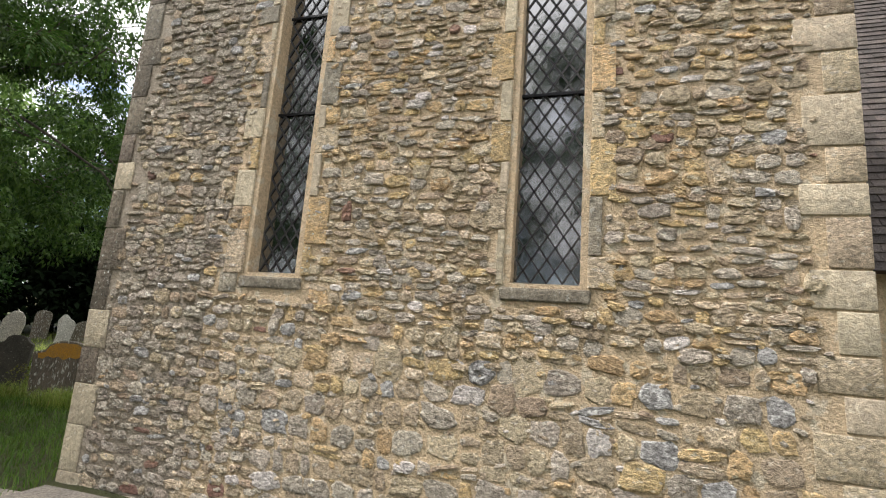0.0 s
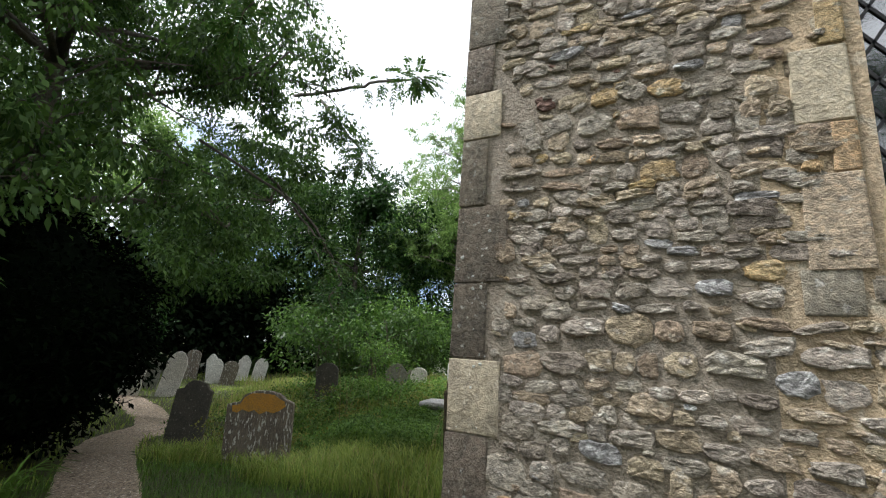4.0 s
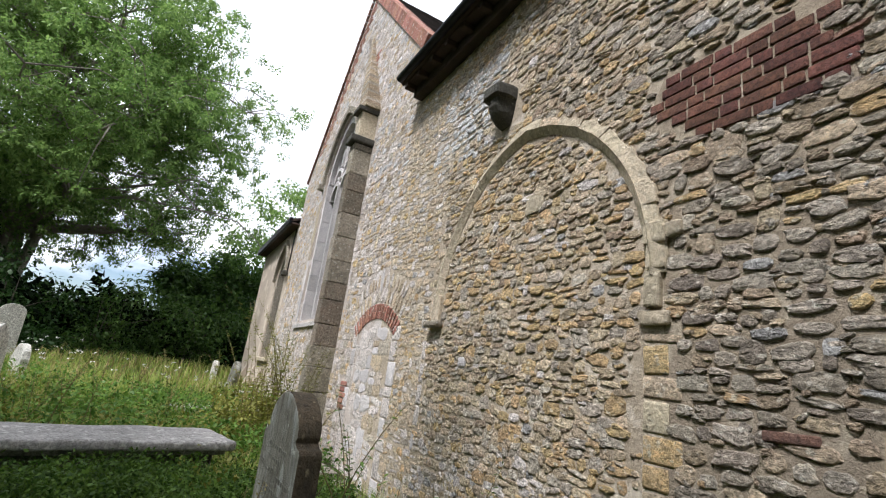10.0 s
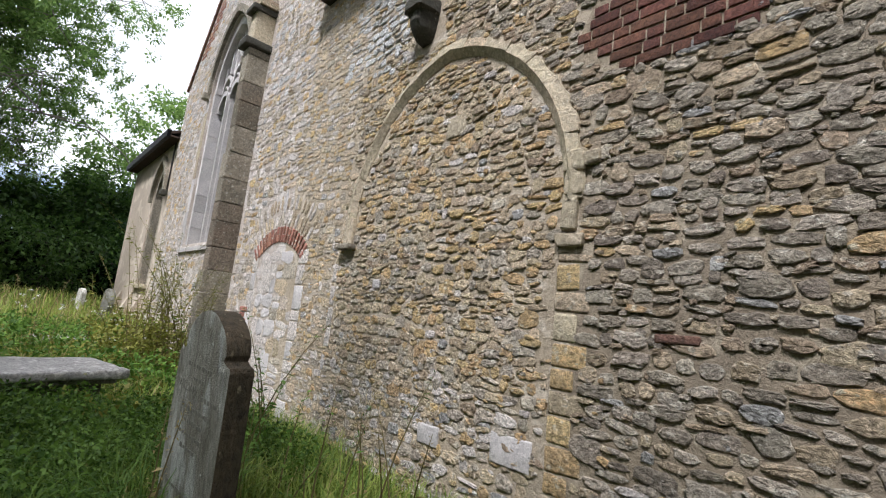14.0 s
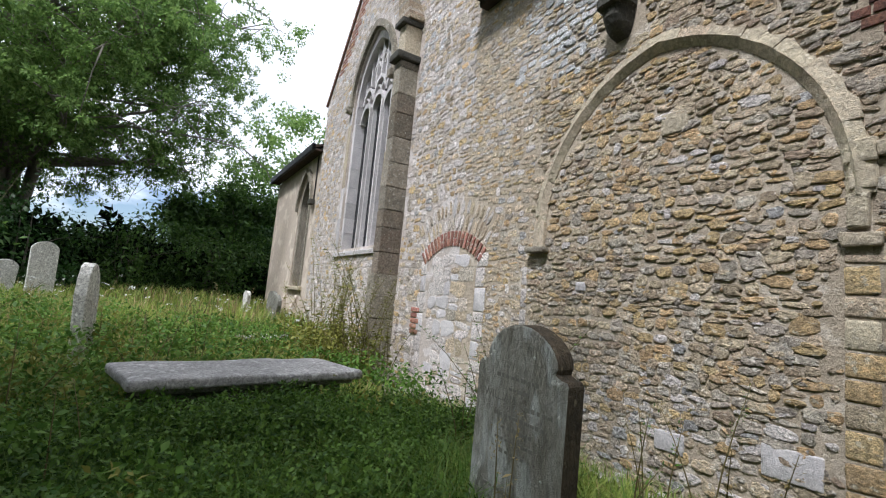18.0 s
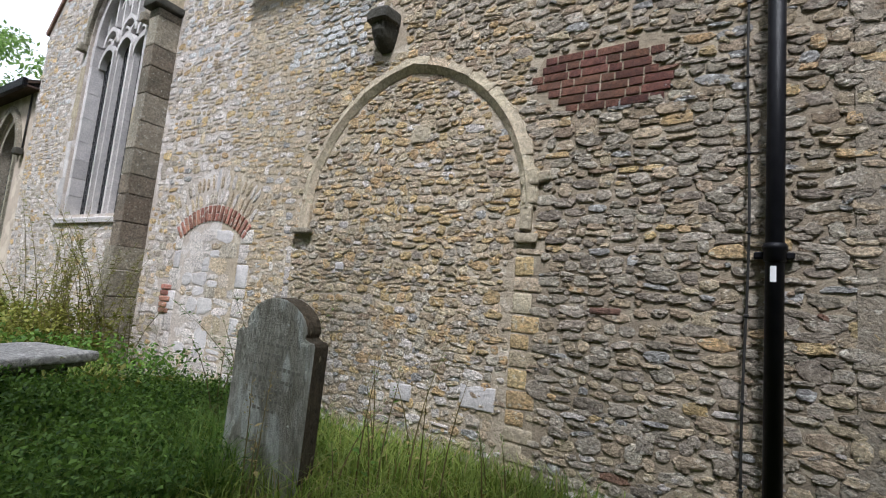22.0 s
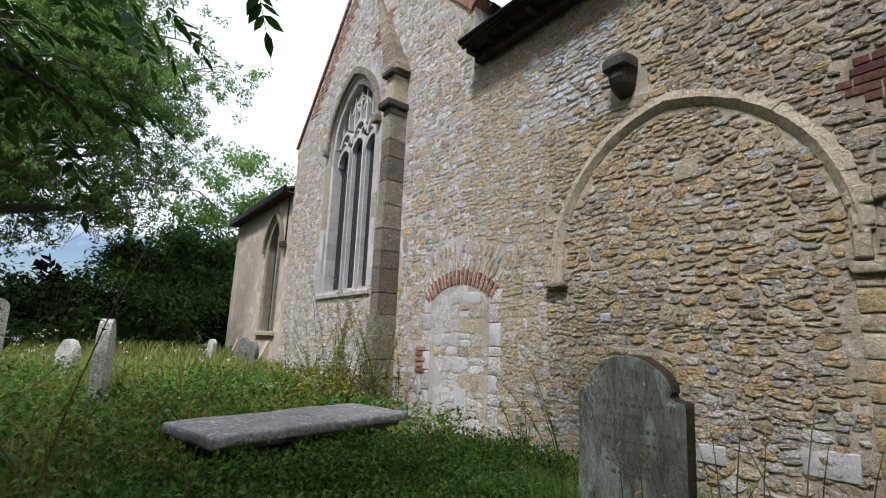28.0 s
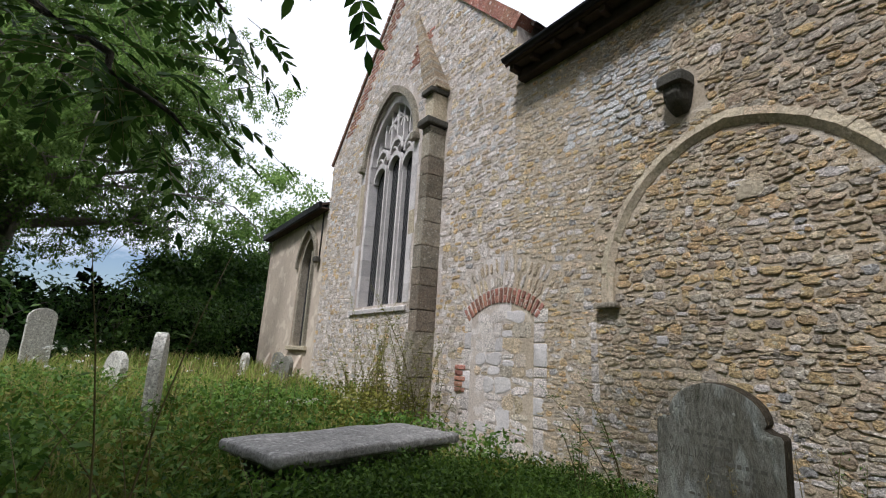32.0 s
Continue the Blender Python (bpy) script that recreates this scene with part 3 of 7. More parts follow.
tagged(wall_door, "pale rubble-stone wall round the blocked doorway", "wall")
tagged(wall_side, "brownish-grey rubble-stone side wall of the chancel by its corner", "wall")
GABLE = 11.1
TW, TH, TS, TP, TR = -11.45, 1.12, 2.42, 5.95, 1.5       # transept window: centre, half width, sill, springing, rise
wall_transept = wall_mesh("wall_transept", SIDE, [(-14.88, -0.6), (-7.25, -0.6), (-7.25, 7.0), (-GABLE, 11.0), (-14.88, 6.8)],
                          [opening(TW, TH, TS, TP, TR)], 0.75, MORTAR_PALE)
tagged(wall_transept, "pale rubble and flint gable wall of the transept", "wall")
AW, AH, AS, AP, AR = -16.3, 0.72, 1.5, 3.9, 1.1
AISLE = Face((0.03, 0, 0), (0, -1, 0), (-1, 0, 0))
wall_aisle = wall_mesh("wall_aisle", AISLE, [(-20.6, -0.6), (-14.88, -0.6), (-14.88, 5.55), (-20.6, 5.35)], [opening(AW, AH, AS, AP, AR)], 0.6, PLASTER)
tagged(wall_aisle, "brown rendered aisle wall with a pointed window", "wall")
# the far sides, which close the building
for nm, o, u, n, ol in (("wall_chancel_north", (5.95, 0, 0), (0, 1, 0), (1, 0, 0), [(0.7, -0.6), (7.25, -0.6), (7.25, 5.75), (0.7, 5.75)]),
                        ("wall_nave_back", (9.0, 0, 0), (0, 1, 0), (1, 0, 0), [(7.25, -0.6), (20.6, -0.6), (20.6, 6.8), (7.25, 6.8)]),
                        ("wall_aisle_end", (0, 20.6, 0), (-1, 0, 0), (0, 1, 0), [(-9.0, -0.6), (-0.63, -0.6), (-0.63, 5.3), (-9.0, 5.3)]),
                        ("wall_transept_east", (0, 7.25, 0), (1, 0, 0), (0, -1, 0), [(0.75, -0.6), (9.0, -0.6), (9.0, 7.0), (0.75, 7.0)])):
    tagged(wall_mesh(nm, Face(o, u, n), ol, [], 0.5, MORTAR_PALE), "plain stone wall on the far side of the church", "wall")

# stretches of the side wall that hold something else than rubble
ARCH_C, ARCH_H, ARCH_S, ARCH_R = -4.24, 1.315, 2.28, 1.5
ARCH_RAD = (ARCH_H ** 2 + ARCH_R ** 2) / (2 * ARCH_H)
DOOR_C, DOOR_H = -7.47, 0.66


def arch_distance(u, v):
    """Distance of a point from the inner line of the blocked arch; negative inside."""
    s = abs(u - ARCH_C)
    if v < ARCH_S:
        return s - ARCH_H
    return math.hypot(s - ARCH_H + ARCH_RAD, v - ARCH_S) - ARCH_RAD


def skip_side(u, v, hw, hh):
    if -0.03 < arch_distance(u, v) < 0.17 and v > ARCH_S - 0.35:
        return True
    if u > -0.22:
        return True
    if -2.88 < u < -1.82 and 3.12 < v < 3.66 and v > 3.3 - 0.75 * (u + 2.88):
        return True
    if abs(u - DOOR_C) < DOOR_H + 0.12 and v < 2.1:
        return True
    if math.hypot(u - DOOR_C, v - 1.115) < 1.84 and v > 1.0 + abs(u - DOOR_C) * 1.45:
        return True
    if -2.93 < u + hw and u - hw < -2.79 and v < 2.0:
        return True
    if -4.9 < u < -4.42 and 4.05 < v < 4.62:
        return True
    return False


def pick(r, table):
    """One of (weight, material) pairs by chance."""
    f = r.random() * sum(w for w, _ in table)
    for w, m in table:
        f -= w
        if f <= 0:
            return m
    return table[-1][1]


def zone_side(u, v, r):
    k = noise.noise(Vector((u * 0.55, v * 0.7, 4.2)))
    warm = max(0.0, 0.5 + 1.4 * k)
    y = -u
    if 4.75 < y < 6.2 and 4.0 < v < 5.2 and r.random() < 0.9 - 0.6 * abs(y - 5.4):
        return S_FLINT if r.random() < 0.7 else S_PALE
    if y > 5.75:
        return pick(r, ((1.6 + warm, S_TAN), (0.4 + 0.9 * warm, S_OCHRE), (0.7, S_PALE), (0.6, S_GREY), (0.12, S_BLUE)))
    if y > 2.95:
        if v < 1.0 and r.random() < 0.5:
            return pick(r, ((2, S_PALE), (1, S_BLUE), (1.5, S_GREY), (1, S_TAN)))
        if arch_distance(u, v) > 0.1 and v > 2.6 and y < 4.2:
            return pick(r, ((1.6, S_BROWN), (1.2, S_TAN), (0.8, S_OCHRE), (1.2, S_GREY), (0.8, S_DUSK)))
        return pick(r, ((1.9, S_TAN), (0.5 + 1.3 * warm, S_OCHRE), (0.9, S_GREY), (0.5, S_BROWN), (0.15, S_PALE), (0.05, S_BLUE)))
    if r.random() < 0.006:
        return S_RED
    if v < 0.9:
        return pick(r, ((1.2, S_TAN), (0.6 * warm, S_OCHRE), (1.5, S_GREY), (0.8, S_DUSK), (0.4, S_BLUE), (0.3, S_PALE)))
    return pick(r, ((1.8, S_GREY), (1.5, S_DUSK), (0.5 + 0.4 * warm, S_BROWN), (0.35 * warm, S_OCHRE), (0.7, S_TAN), (0.2, S_BLUE)))


near_stones = rubble(-2.8, 0, -0.2, 5.75, skip_side, zone_side, rows=(0.05, 0.115), lengths=(0.09, 0.25), gap=0.016, proud=(0.008, 0.021), wave=0.14, seed=3, pins=0.7)
lay(wall_side, NEAR, near_stones, lambda u, v: -2.8 < u < -0.4 and 0.2 < v < 2.9)
arch_stones = rubble(-5.75, -2.8, -0.2, 5.75, skip_side, zone_side, rows=(0.045, 0.1), lengths=(0.08, 0.21), gap=0.012, proud=(0.006, 0.018), wave=0.14, seed=4, pins=0.7)
lay(wall_arch, NEAR, arch_stones, lambda u, v: 0.3 < v < 2.7)
door_stones = rubble(-7.25, -5.75, -0.2, 5.75, skip_side, zone_side, rows=(0.05, 0.11), lengths=(0.09, 0.23), gap=0.028, proud=(0.003, 0.010), wave=0.12, seed=5, pins=0.5)
lay(wall_door, SIDE, door_stones, lambda u, v: v < 3.2)


def skip_end(u, v, hw, hh):
    for c, w in LANCETS:
        if abs(u - c) - hw < w + 0.09 and v > SILL - 0.18:
            return True
    return u - hw < 0.1 or u + hw > 5.74 or (1.3 < u < 1.6 and 1.76 < v < 1.98)


def zone_end(u, v, r):
    k = noise.noise(Vector((u * 0.6 + 9, v * 0.8, 1.2)))
    warm = max(0.0, 0.45 + 1.5 * k + (0.35 if v < 1.6 and u > 2.4 else 0.0))
    if r.random() < 0.004:
        return S_RED
    # greyer, darker stones towards the corner carry the tree shade too
    if u < 1.4:
        return pick(r, ((1.6, S_GREY), (0.9, S_TAN), (0.8, S_DUSK), (0.6, S_BROWN), (0.22, S_BLUE), (0.25 * warm, S_OCHRE)))
    return pick(r, ((1.5 * warm, S_OCHRE), (1.5, S_TAN), (1.3, S_GREY), (0.55, S_BROWN), (0.18, S_BLUE), (0.2, S_PALE)))


def low_end(u, v):
    return u > 1.9 and v < 1.45 + 0.25 * noise.noise(Vector((u * 1.3, 0, 3.3)))


end_low = rubble(1.9, 5.95, -0.25, 1.7, lambda u, v, a, b: skip_end(u, v, a, b) or not low_end(u, v), zone_end, rows=(0.07, 0.19), lengths=(0.09, 0.24), gap=0.02, proud=(0.004, 0.013), wave=0.06, seed=18, shapes=(22, 50), pins=0.9)
end_stones = rubble(-0.05, 5.95, -0.25, 5.4, lambda u, v, a, b: skip_end(u, v, a, b) or low_end(u, v), zone_end, rows=(0.05, 0.12), lengths=(0.08, 0.22), gap=0.016, proud=(0.006, 0.019), wave=0.13, seed=8, pins=0.7)
lay(wall_end, END, end_low + [s for s in end_stones if s[0] >= 1.25], lambda u, v: 1.25 < u < 4.0 and 0.5 < v < 2.8)
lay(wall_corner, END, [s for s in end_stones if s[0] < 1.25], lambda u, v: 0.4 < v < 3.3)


def skip_transept(u, v, hw, hh):
    if abs(u - TW) - hw < TH + 0.25 and TS - 0.12 < v < TP + 0.1:
        return True
    if math.hypot(u - TW, (v - TP) * 0.85) < TH + 0.28 and v > TP:
        return True
    if abs(u - DOOR_C) < DOOR_H + 0.12 and v < 2.1:
        return True
    if math.hypot(u - DOOR_C, v - 1.115) < 1.84 and v > 1.0 + abs(u - DOOR_C) * 1.45:
        return True
    if -9.75 < u < -9.1 and v < 6.7:
        return True
    lo = 7.0 + (11.0 - 7.0) * (u + 7.25) / (-GABLE + 7.25) if u > -GABLE else 6.8 + (11.0 - 6.8) * (u + 14.88) / (14.88 - GABLE)
    return v > lo - 0.14 or (-8.62 < u < -8.1 and 0.85 < v < 1.42)


def zone_transept(u, v, r):
    k = noise.noise(Vector((u * 0.5 + 3, v * 0.5, 7.7)))
    if v > 4.5 and r.random() < 0.12:
        return S_FLINT
    warm = max(0.0, min(1.0, (u + 9.2) * 0.5)) if u > -9.2 else 0.0
    return pick(r, ((1.6, S_PALE), (0.7 + 1.6 * warm, S_TAN), (0.9, S_GREY), (max(0.0, 0.2 + k) + 0.6 * warm, S_OCHRE), (0.25 * (1 - warm), S_BLUE)))


tr_stones = rubble(-14.88, -7.25, -0.2, 11.0, skip_transept, zone_transept, rows=(0.07, 0.14), lengths=(0.1, 0.26), gap=0.032, proud=(0.003, 0.011), wave=0.1, seed=12, pins=0.5)
lay(wall_transept, SIDE, tr_stones, lambda u, v: -9.2 < u and v < 4.5)

# ---- quoins at the chancel's corner: each goes round both faces ----
qr = random.Random(5)
v, long_way = -0.25, True
while v < 5.7:
    h = qr.uniform(0.26, 0.42)
    a, b = (0.25, 0.17) if long_way else (0.18, 0.27)
    a += qr.uniform(-0.03, 0.05)
    bm = box_bm(a, b, h - 0.005, 0.007, 2, (a / 2 - 0.1, b / 2 - 0.01, 0))
    rough_bm(bm, 0.006, 7.0, v)
    mat = qr.choice([ASHLAR, QUOIN_BROWN, ASHLAR_GREY, QUOIN_BROWN]) if v > 0.7 else qr.choice([ASHLAR, ASHLAR_GREY])
    q = part("quoin", bm, mat, wall_end, smooth=True)
    q.location = (0, 0, v + h / 2)
    v += h
    long_way = not long_way
v, long_way = -0.25, True
while v < 5.7:
    h = qr.uniform(0.2, 0.36)
    a = (0.32 if long_way else 0.2) + qr.uniform(-0.03, 0.03)
    block("quoin", wall_end, END, 5.95 - a, 5.965, v, v + h, qr.choice([ASHLAR, S_TAN, ASHLAR]), 0.008, 0.012)
    v += h
    long_way = not long_way

# ---- lancets of the end wall ----
def ring_stone(face, pts_in, pts_out, front, back):
    """A stone between an inner and an outer line, from front to back."""
    bm = bmesh.new()
    n = len(pts_in)
    layers = [[bm.verts.new(face.at(*p, f)) for p in line] for f, line in ((front, pts_out), (front, pts_in), (back, pts_in), (back, pts_out))]
    for i in range(n - 1):
        for k in range(4):
            j = (k + 1) % 4
            bm.faces.new((layers[k][i], layers[k][i + 1], layers[j][i + 1], layers[j][i]))
    bm.faces.new([l[0] for l in layers])
    bm.faces.new([l[-1] for l in layers][::-1])
    return bm


def bar_bm(a, b, w, d, n=None):
    """A straight bar from a to b, w wide across and d deep along n."""
    a, b = Vector(a), Vector(b)
    t = (b - a).normalized()
    n = Vector(n)
    s = t.cross(n).normalized()
    bm = bmesh.new()
    vs = [[bm.verts.new(p + s * x * w / 2 + n * y) for x, y in ((-1, 0), (1, 0), (1, d), (-1, d))] for p in (a, b)]
    for k in range(4):
        j = (k + 1) % 4
        bm.faces.new((vs[0][k], vs[0][j], vs[1][j], vs[1][k]))
    bm.faces.new(vs[0][::-1])
    bm.faces.new(vs[1])
    return bm


def merge(bms):
    out = bmesh.new()
    for b in bms:
        me = bpy.data.meshes.new("tmp")
        b.to_mesh(me)
        b.free()
        out.from_mesh(me)
        bpy.data.meshes.remove(me)
    return out


def lattice(face, c, half, low, high, n, cell=(0.1, 0.155), w=0.011, inside=None):
    """Diagonal leading between two heights, one bar for each line."""
    bms = []
    slope = cell[1] / cell[0]
    span = (high - low) + 2 * half * slope
    k = 0.0
    while k < span:
        for sign in (1, -1):
            pts = []
            for i in range(25):
                u = -half + 2 * half * i / 24
                vv = low + k - (u + half) * slope if sign > 0 else low + k - (half - u) * slope
                if low <= vv <= high and (inside is None or inside(c + u, vv)):
                    pts.append((c + u, vv))
            if len(pts) > 1:
                bms.append(bar_bm(face.at(*pts[0], n), face.at(*pts[-1], n), w, 0.006, face.n))
        k += cell[1]
    return merge(bms)


def lancet(c, half, idx):
    win = tagged(new("window_%d" % idx), "narrow lancet window with diamond leaded glass and stone dressings", "window", kind="structure")
    spring, rise = 4.95, 0.5
    # diamond quarries, each a little out of true; the outermost run on behind the dressings
    step, across = 0.17, 0.17 / 0.112
    low = SILL + 0.02 - (half - 0.012) * across
    pr = random.Random(40 + idx)
    if "quarry" not in STONE_MESH:
        me = bpy.data.meshes.new("pane")
        me.from_pydata([(0, -0.085, 0), (0.056, 0, 0), (0, 0.085, 0), (-0.056, 0, 0)], [], [(0, 1, 2, 3)])
        me.materials.append(GLASS)
        STONE_MESH["quarry"] = me
    for i in range(60):
        for j in range(60):
            p, q = low + (i + 0.5) * step, low + (j + 0.5) * step
            u, v = (p - q) / (2 * across), (p + q) / 2
            if abs(u) < half + 0.02 and SILL - 0.03 < v < spring + rise - 0.05 and (v < spring or abs(u) < half * (1 - (v - spring) / rise) + 0.04):
                share("pane", STONE_MESH["quarry"], END.place(c + u, v, -0.134) @ Matrix.Rotation(pr.gauss(0, 0.006), 4, "X") @ Matrix.Rotation(pr.gauss(0, 0.006), 4, "Y"), win)
    inside = lambda u, v: v < spring or math.hypot(abs(u - c) - half + (half ** 2 + rise ** 2) / (2 * half), v - spring) < (half ** 2 + rise ** 2) / (2 * half)
    part("leading", lattice(END, c, half - 0.012, SILL + 0.02, 5.4, -0.13, (0.112, 0.17), 0.013, inside), LEAD, win)
    for z in (3.42, 4.4):
        part("saddle_bar", bar_bm(END.at(c - half, z, -0.125), END.at(c + half, z, -0.125), 0.022, 0.014, END.n), IRON, win)
    # dressed jambs, long and short, with splayed reveals
    r = random.Random(idx)
    for s in (-1, 1):
        v, k = SILL - 0.02, r.random() < 0.5
        while v < spring:
            h = r.uniform(0.18, 0.42)
            ext = r.uniform(0.13, 0.21) if k else r.uniform(0.05, 0.09)
            e, f = half + 0.055, half
            bm = bmesh.new()
            prof = [(f - 0.004, -0.16), (e, 0.012), (e + ext, 0.012), (e + ext, -0.16)]
            rows_ = []
            for vv in (v + 0.004, min(v + h, spring) - 0.004):
                rows_.append([bm.verts.new(END.at(c + s * a, vv, n)) for a, n in prof])
            for i in range(4):
                j = (i + 1) % 4
                bm.faces.new((rows_[0][i], rows_[0][j], rows_[1][j], rows_[1][i]))
            bm.faces.new(rows_[0][::-1])
            bm.faces.new(rows_[1])
            bmesh.ops.bevel(bm, geom=bm.edges[:], offset=0.006, segments=1, affect="EDGES")
            rough_bm(bm, 0.008, 9, v)
            part("jamb_stone", bm, r.choice([ASHLAR, ASHLAR_GREY, S_TAN, S_OCHRE, ASHLAR]), win, smooth=False)
            v += h
            k = not k
    arcs = pointed(c, half, spring, rise, 6)
    arco = pointed(c, half + 0.2, spring, rise + 0.24, 6)
    part("arch_stone", ring_stone(END, arcs, arco, 0.012, -0.16), ASHLAR, win)
    bm = bmesh.new()
    prof = [(0.016, SILL - 0.13), (0.02, SILL - 0.04), (-0.14, SILL + 0.02), (-0.14, SILL - 0.13)]
    rows_ = [[bm.verts.new(END.at(c + x, z, n)) for n, z in prof] for x in (-half - 0.075, half + 0.075)]
    for i in range(4):
        j = (i + 1) % 4
        bm.faces.new((rows_[0][i], rows_[0][j], rows_[1][j], rows_[1][i]))
    bm.faces.new(rows_[0])
    bm.faces.new(rows_[1][::-1])
    bmesh.ops.bevel(bm, geom=bm.edges[:], offset=0.01, segments=2, affect="EDGES")
    part("window_sill", rough_bm(bm, 0.012, 9, idx), ASHLAR_GREY, win)
    return win


lancet(W1, LANCET, 1)
lancet(W2, LANCET, 2)
plq = block("stone_tablet", None, END, 1.35, 1.53, 1.77, 1.94, ASHLAR_GREY, 0.008, 0.0)
tagged(plq, "small blank pale stone tablet let into the wall", "tablet")

# ---- transept window: three lights and tracery ----
win3 = tagged(new("window_3"), "tall pointed three-light church window with pale stone tracery", "window", kind="structure")
line = opening(TW, TH, TS, TP, TR, 14)
bm = bmesh.new()
bm.faces.new([bm.verts.new(SIDE.at(a, b, -0.3)) for a, b in line])
pane3 = part("pane", bm, GLASS, win3, "dark leaded glass")
RT = (TH ** 2 + TR ** 2) / (2 * TH)


def in_arch(u, v):
    return v < TP or math.hypot(abs(u - TW) - TH + RT, v - TP) < RT


part("leading", lattice(SIDE, TW, TH - 0.03, TS, TP + 1.2, -0.292, (0.11, 0.17), 0.013, in_arch), LEAD, pane3)
outer, inner = pointed(TW, TH + 0.02, TP, TR + 0.03, 14), pointed(TW, TH - 0.13, TP, TR - 0.17, 14)
for k in range(0, len(outer) - 1, 4):
    part("arch_stone", ring_stone(SIDE, inner[k:k + 5], outer[k:k + 5], -0.06, -0.29), ASHLAR_PALE, win3)
hood_i, hood_o = pointed(TW, TH + 0.03, TP, TR + 0.05, 14), pointed(TW, TH + 0.17, TP, TR + 0.22, 14)
for k in range(0, len(hood_i) - 1, 4):
    part("hood_mould", ring_stone(SIDE, hood_i[k:k + 5], hood_o[k:k + 5], 0.075, -0.03), ASHLAR_GREY, win3)
for s in (-1, 1):
    part("hood_stop", rough_bm(box_bm(0.2, 0.17, 0.16, 0.03, 2, SIDE.at(TW + s * (TH + 0.13), TP - 0.06, 0.06)), 0.015, 9, s), ASHLAR_GREY, win3)
    v = TS
    while v < TP:
        h = RNG.uniform(0.35, 0.6)
        top = min(v + h, TP)
        b = merge([ring_stone(SIDE, [(TW + s * (TH - 0.12), v + 0.004), (TW + s * (TH - 0.12), top - 0.004)], [(TW + s * (TH + 0.02), v + 0.004), (TW + s * (TH + 0.02), top - 0.004)], -0.05, -0.29)])
        part("jamb_stone", b, ASHLAR_PALE, win3)
        b = ring_stone(SIDE, [(TW + s * (TH + 0.02), v + 0.004), (TW + s * (TH + 0.02), top - 0.004)], [(TW + s * (TH + RNG.uniform(0.14, 0.3)), v + 0.004), (TW + s * (TH + 0.2), top - 0.004)], 0.012, -0.2)
        part("jamb_stone", b, RNG.choice([ASHLAR_PALE, ASHLAR_PALE, ASHLAR]), win3)
        v += h
LIGHT = (2 * TH - 0.24) / 3
for k in (-0.5, 0.5):
    u = TW + k * LIGHT
    part("mullion", merge([bar_bm(SIDE.at(u, TS, -0.29), SIDE.at(u, TP - 0.2, -0.29), 0.12, 0.1, SIDE.n), bar_bm(SIDE.at(u, TS, -0.19), SIDE.at(u, TP - 0.2, -0.19), 0.06, 0.07, SIDE.n)]), ASHLAR_PALE, win3)
for k in (-1, 0, 1):
    u = TW + k * LIGHT
    hh = LIGHT / 2
    lo = TP - 0.35 + (0.12 if k == 0 else 0)
    part("light_head", ring_stone(SIDE, pointed(u, hh - 0.05, lo - 0.1, 0.34, 8), pointed(u, hh + 0.02, lo - 0.1, 0.46, 8), -0.16, -0.29), ASHLAR_PALE, win3)
    q = pointed(u, hh - 0.09, lo + 0.36, 0.3, 8)
    part("tracery", ring_stone(SIDE, [(a, b) for a, b in q], pointed(u, hh - 0.02, lo + 0.36, 0.38, 8), -0.17, -0.29), ASHLAR_PALE, win3)
    part("tracery_cusp", merge([ring_stone(SIDE, pointed(u + s * hh * 0.45, hh * 0.33, lo + 0.36, 0.13, 6), pointed(u + s * hh * 0.45, hh * 0.45, lo + 0.36, 0.18, 6), -0.2, -0.29) for s in (-1, 1)]), ASHLAR_PALE, win3)
for k in range(-3, 4):
    u = TW + k * LIGHT / 2 * 0.86
    lo = TP + 0.3 + (0.1 if k % 2 == 0 else 0.0)
    hi = TP + math.sqrt(max(0.0, RT ** 2 - (abs(u - TW) - TH + RT) ** 2)) - 0.05
    if hi > lo + 0.15:
        part("tracery_bar", bar_bm(SIDE.at(u, lo, -0.29), SIDE.at(u, hi, -0.29), 0.055, 0.12, SIDE.n), ASHLAR_PALE, win3)
for k in (-1, -0.5, 0, 0.5, 1):
    u = TW + k * LIGHT * 0.86 * 0.5 * 1.0
    part("tracery", ring_stone(SIDE, pointed(u, 0.12, TP + 0.92 - 0.2 * abs(k), 0.16, 6), pointed(u, 0.17, TP + 0.92 - 0.2 * abs(k), 0.22, 6), -0.18, -0.29), ASHLAR_PALE, win3)
bm = bmesh.new()
rows_ = [[bm.verts.new(SIDE.at(TW + x, z, n)) for n, z in ((0.05, TS - 0.16), (0.06, TS - 0.08), (-0.28, TS + 0.06), (-0.28, TS - 0.16))] for x in (-TH - 0.15, TH + 0.15)]
for i in range(4):
    j = (i + 1) % 4
    bm.faces.new((rows_[0][i], rows_[0][j], rows_[1][j], rows_[1][i]))
bm.faces.new(rows_[0])
bm.faces.new(rows_[1][::-1])
part("window_sill", bm, ASHLAR_PALE, win3)

# ---- aisle window ----
win4 = tagged(new("window_4"), "pointed stone-framed window in the rendered wall", "window", kind="structure")
bm = bmesh.new()
bm.faces.new([bm.verts.new(AISLE.at(a, b, -0.25)) for a, b in opening(AW, AH, AS, AP, AR)])
pane4 = part("pane", bm, GLASS, win4, "dark leaded glass")
RA = (AH ** 2 + AR ** 2) / (2 * AH)
part("leading", lattice(AISLE, AW, AH - 0.05, AS, AP + 0.8, -0.242, (0.1, 0.15), 0.013, lambda u, v: v < AP or math.hypot(abs(u - AW) - AH + RA, v - AP) < RA), LEAD, pane4)
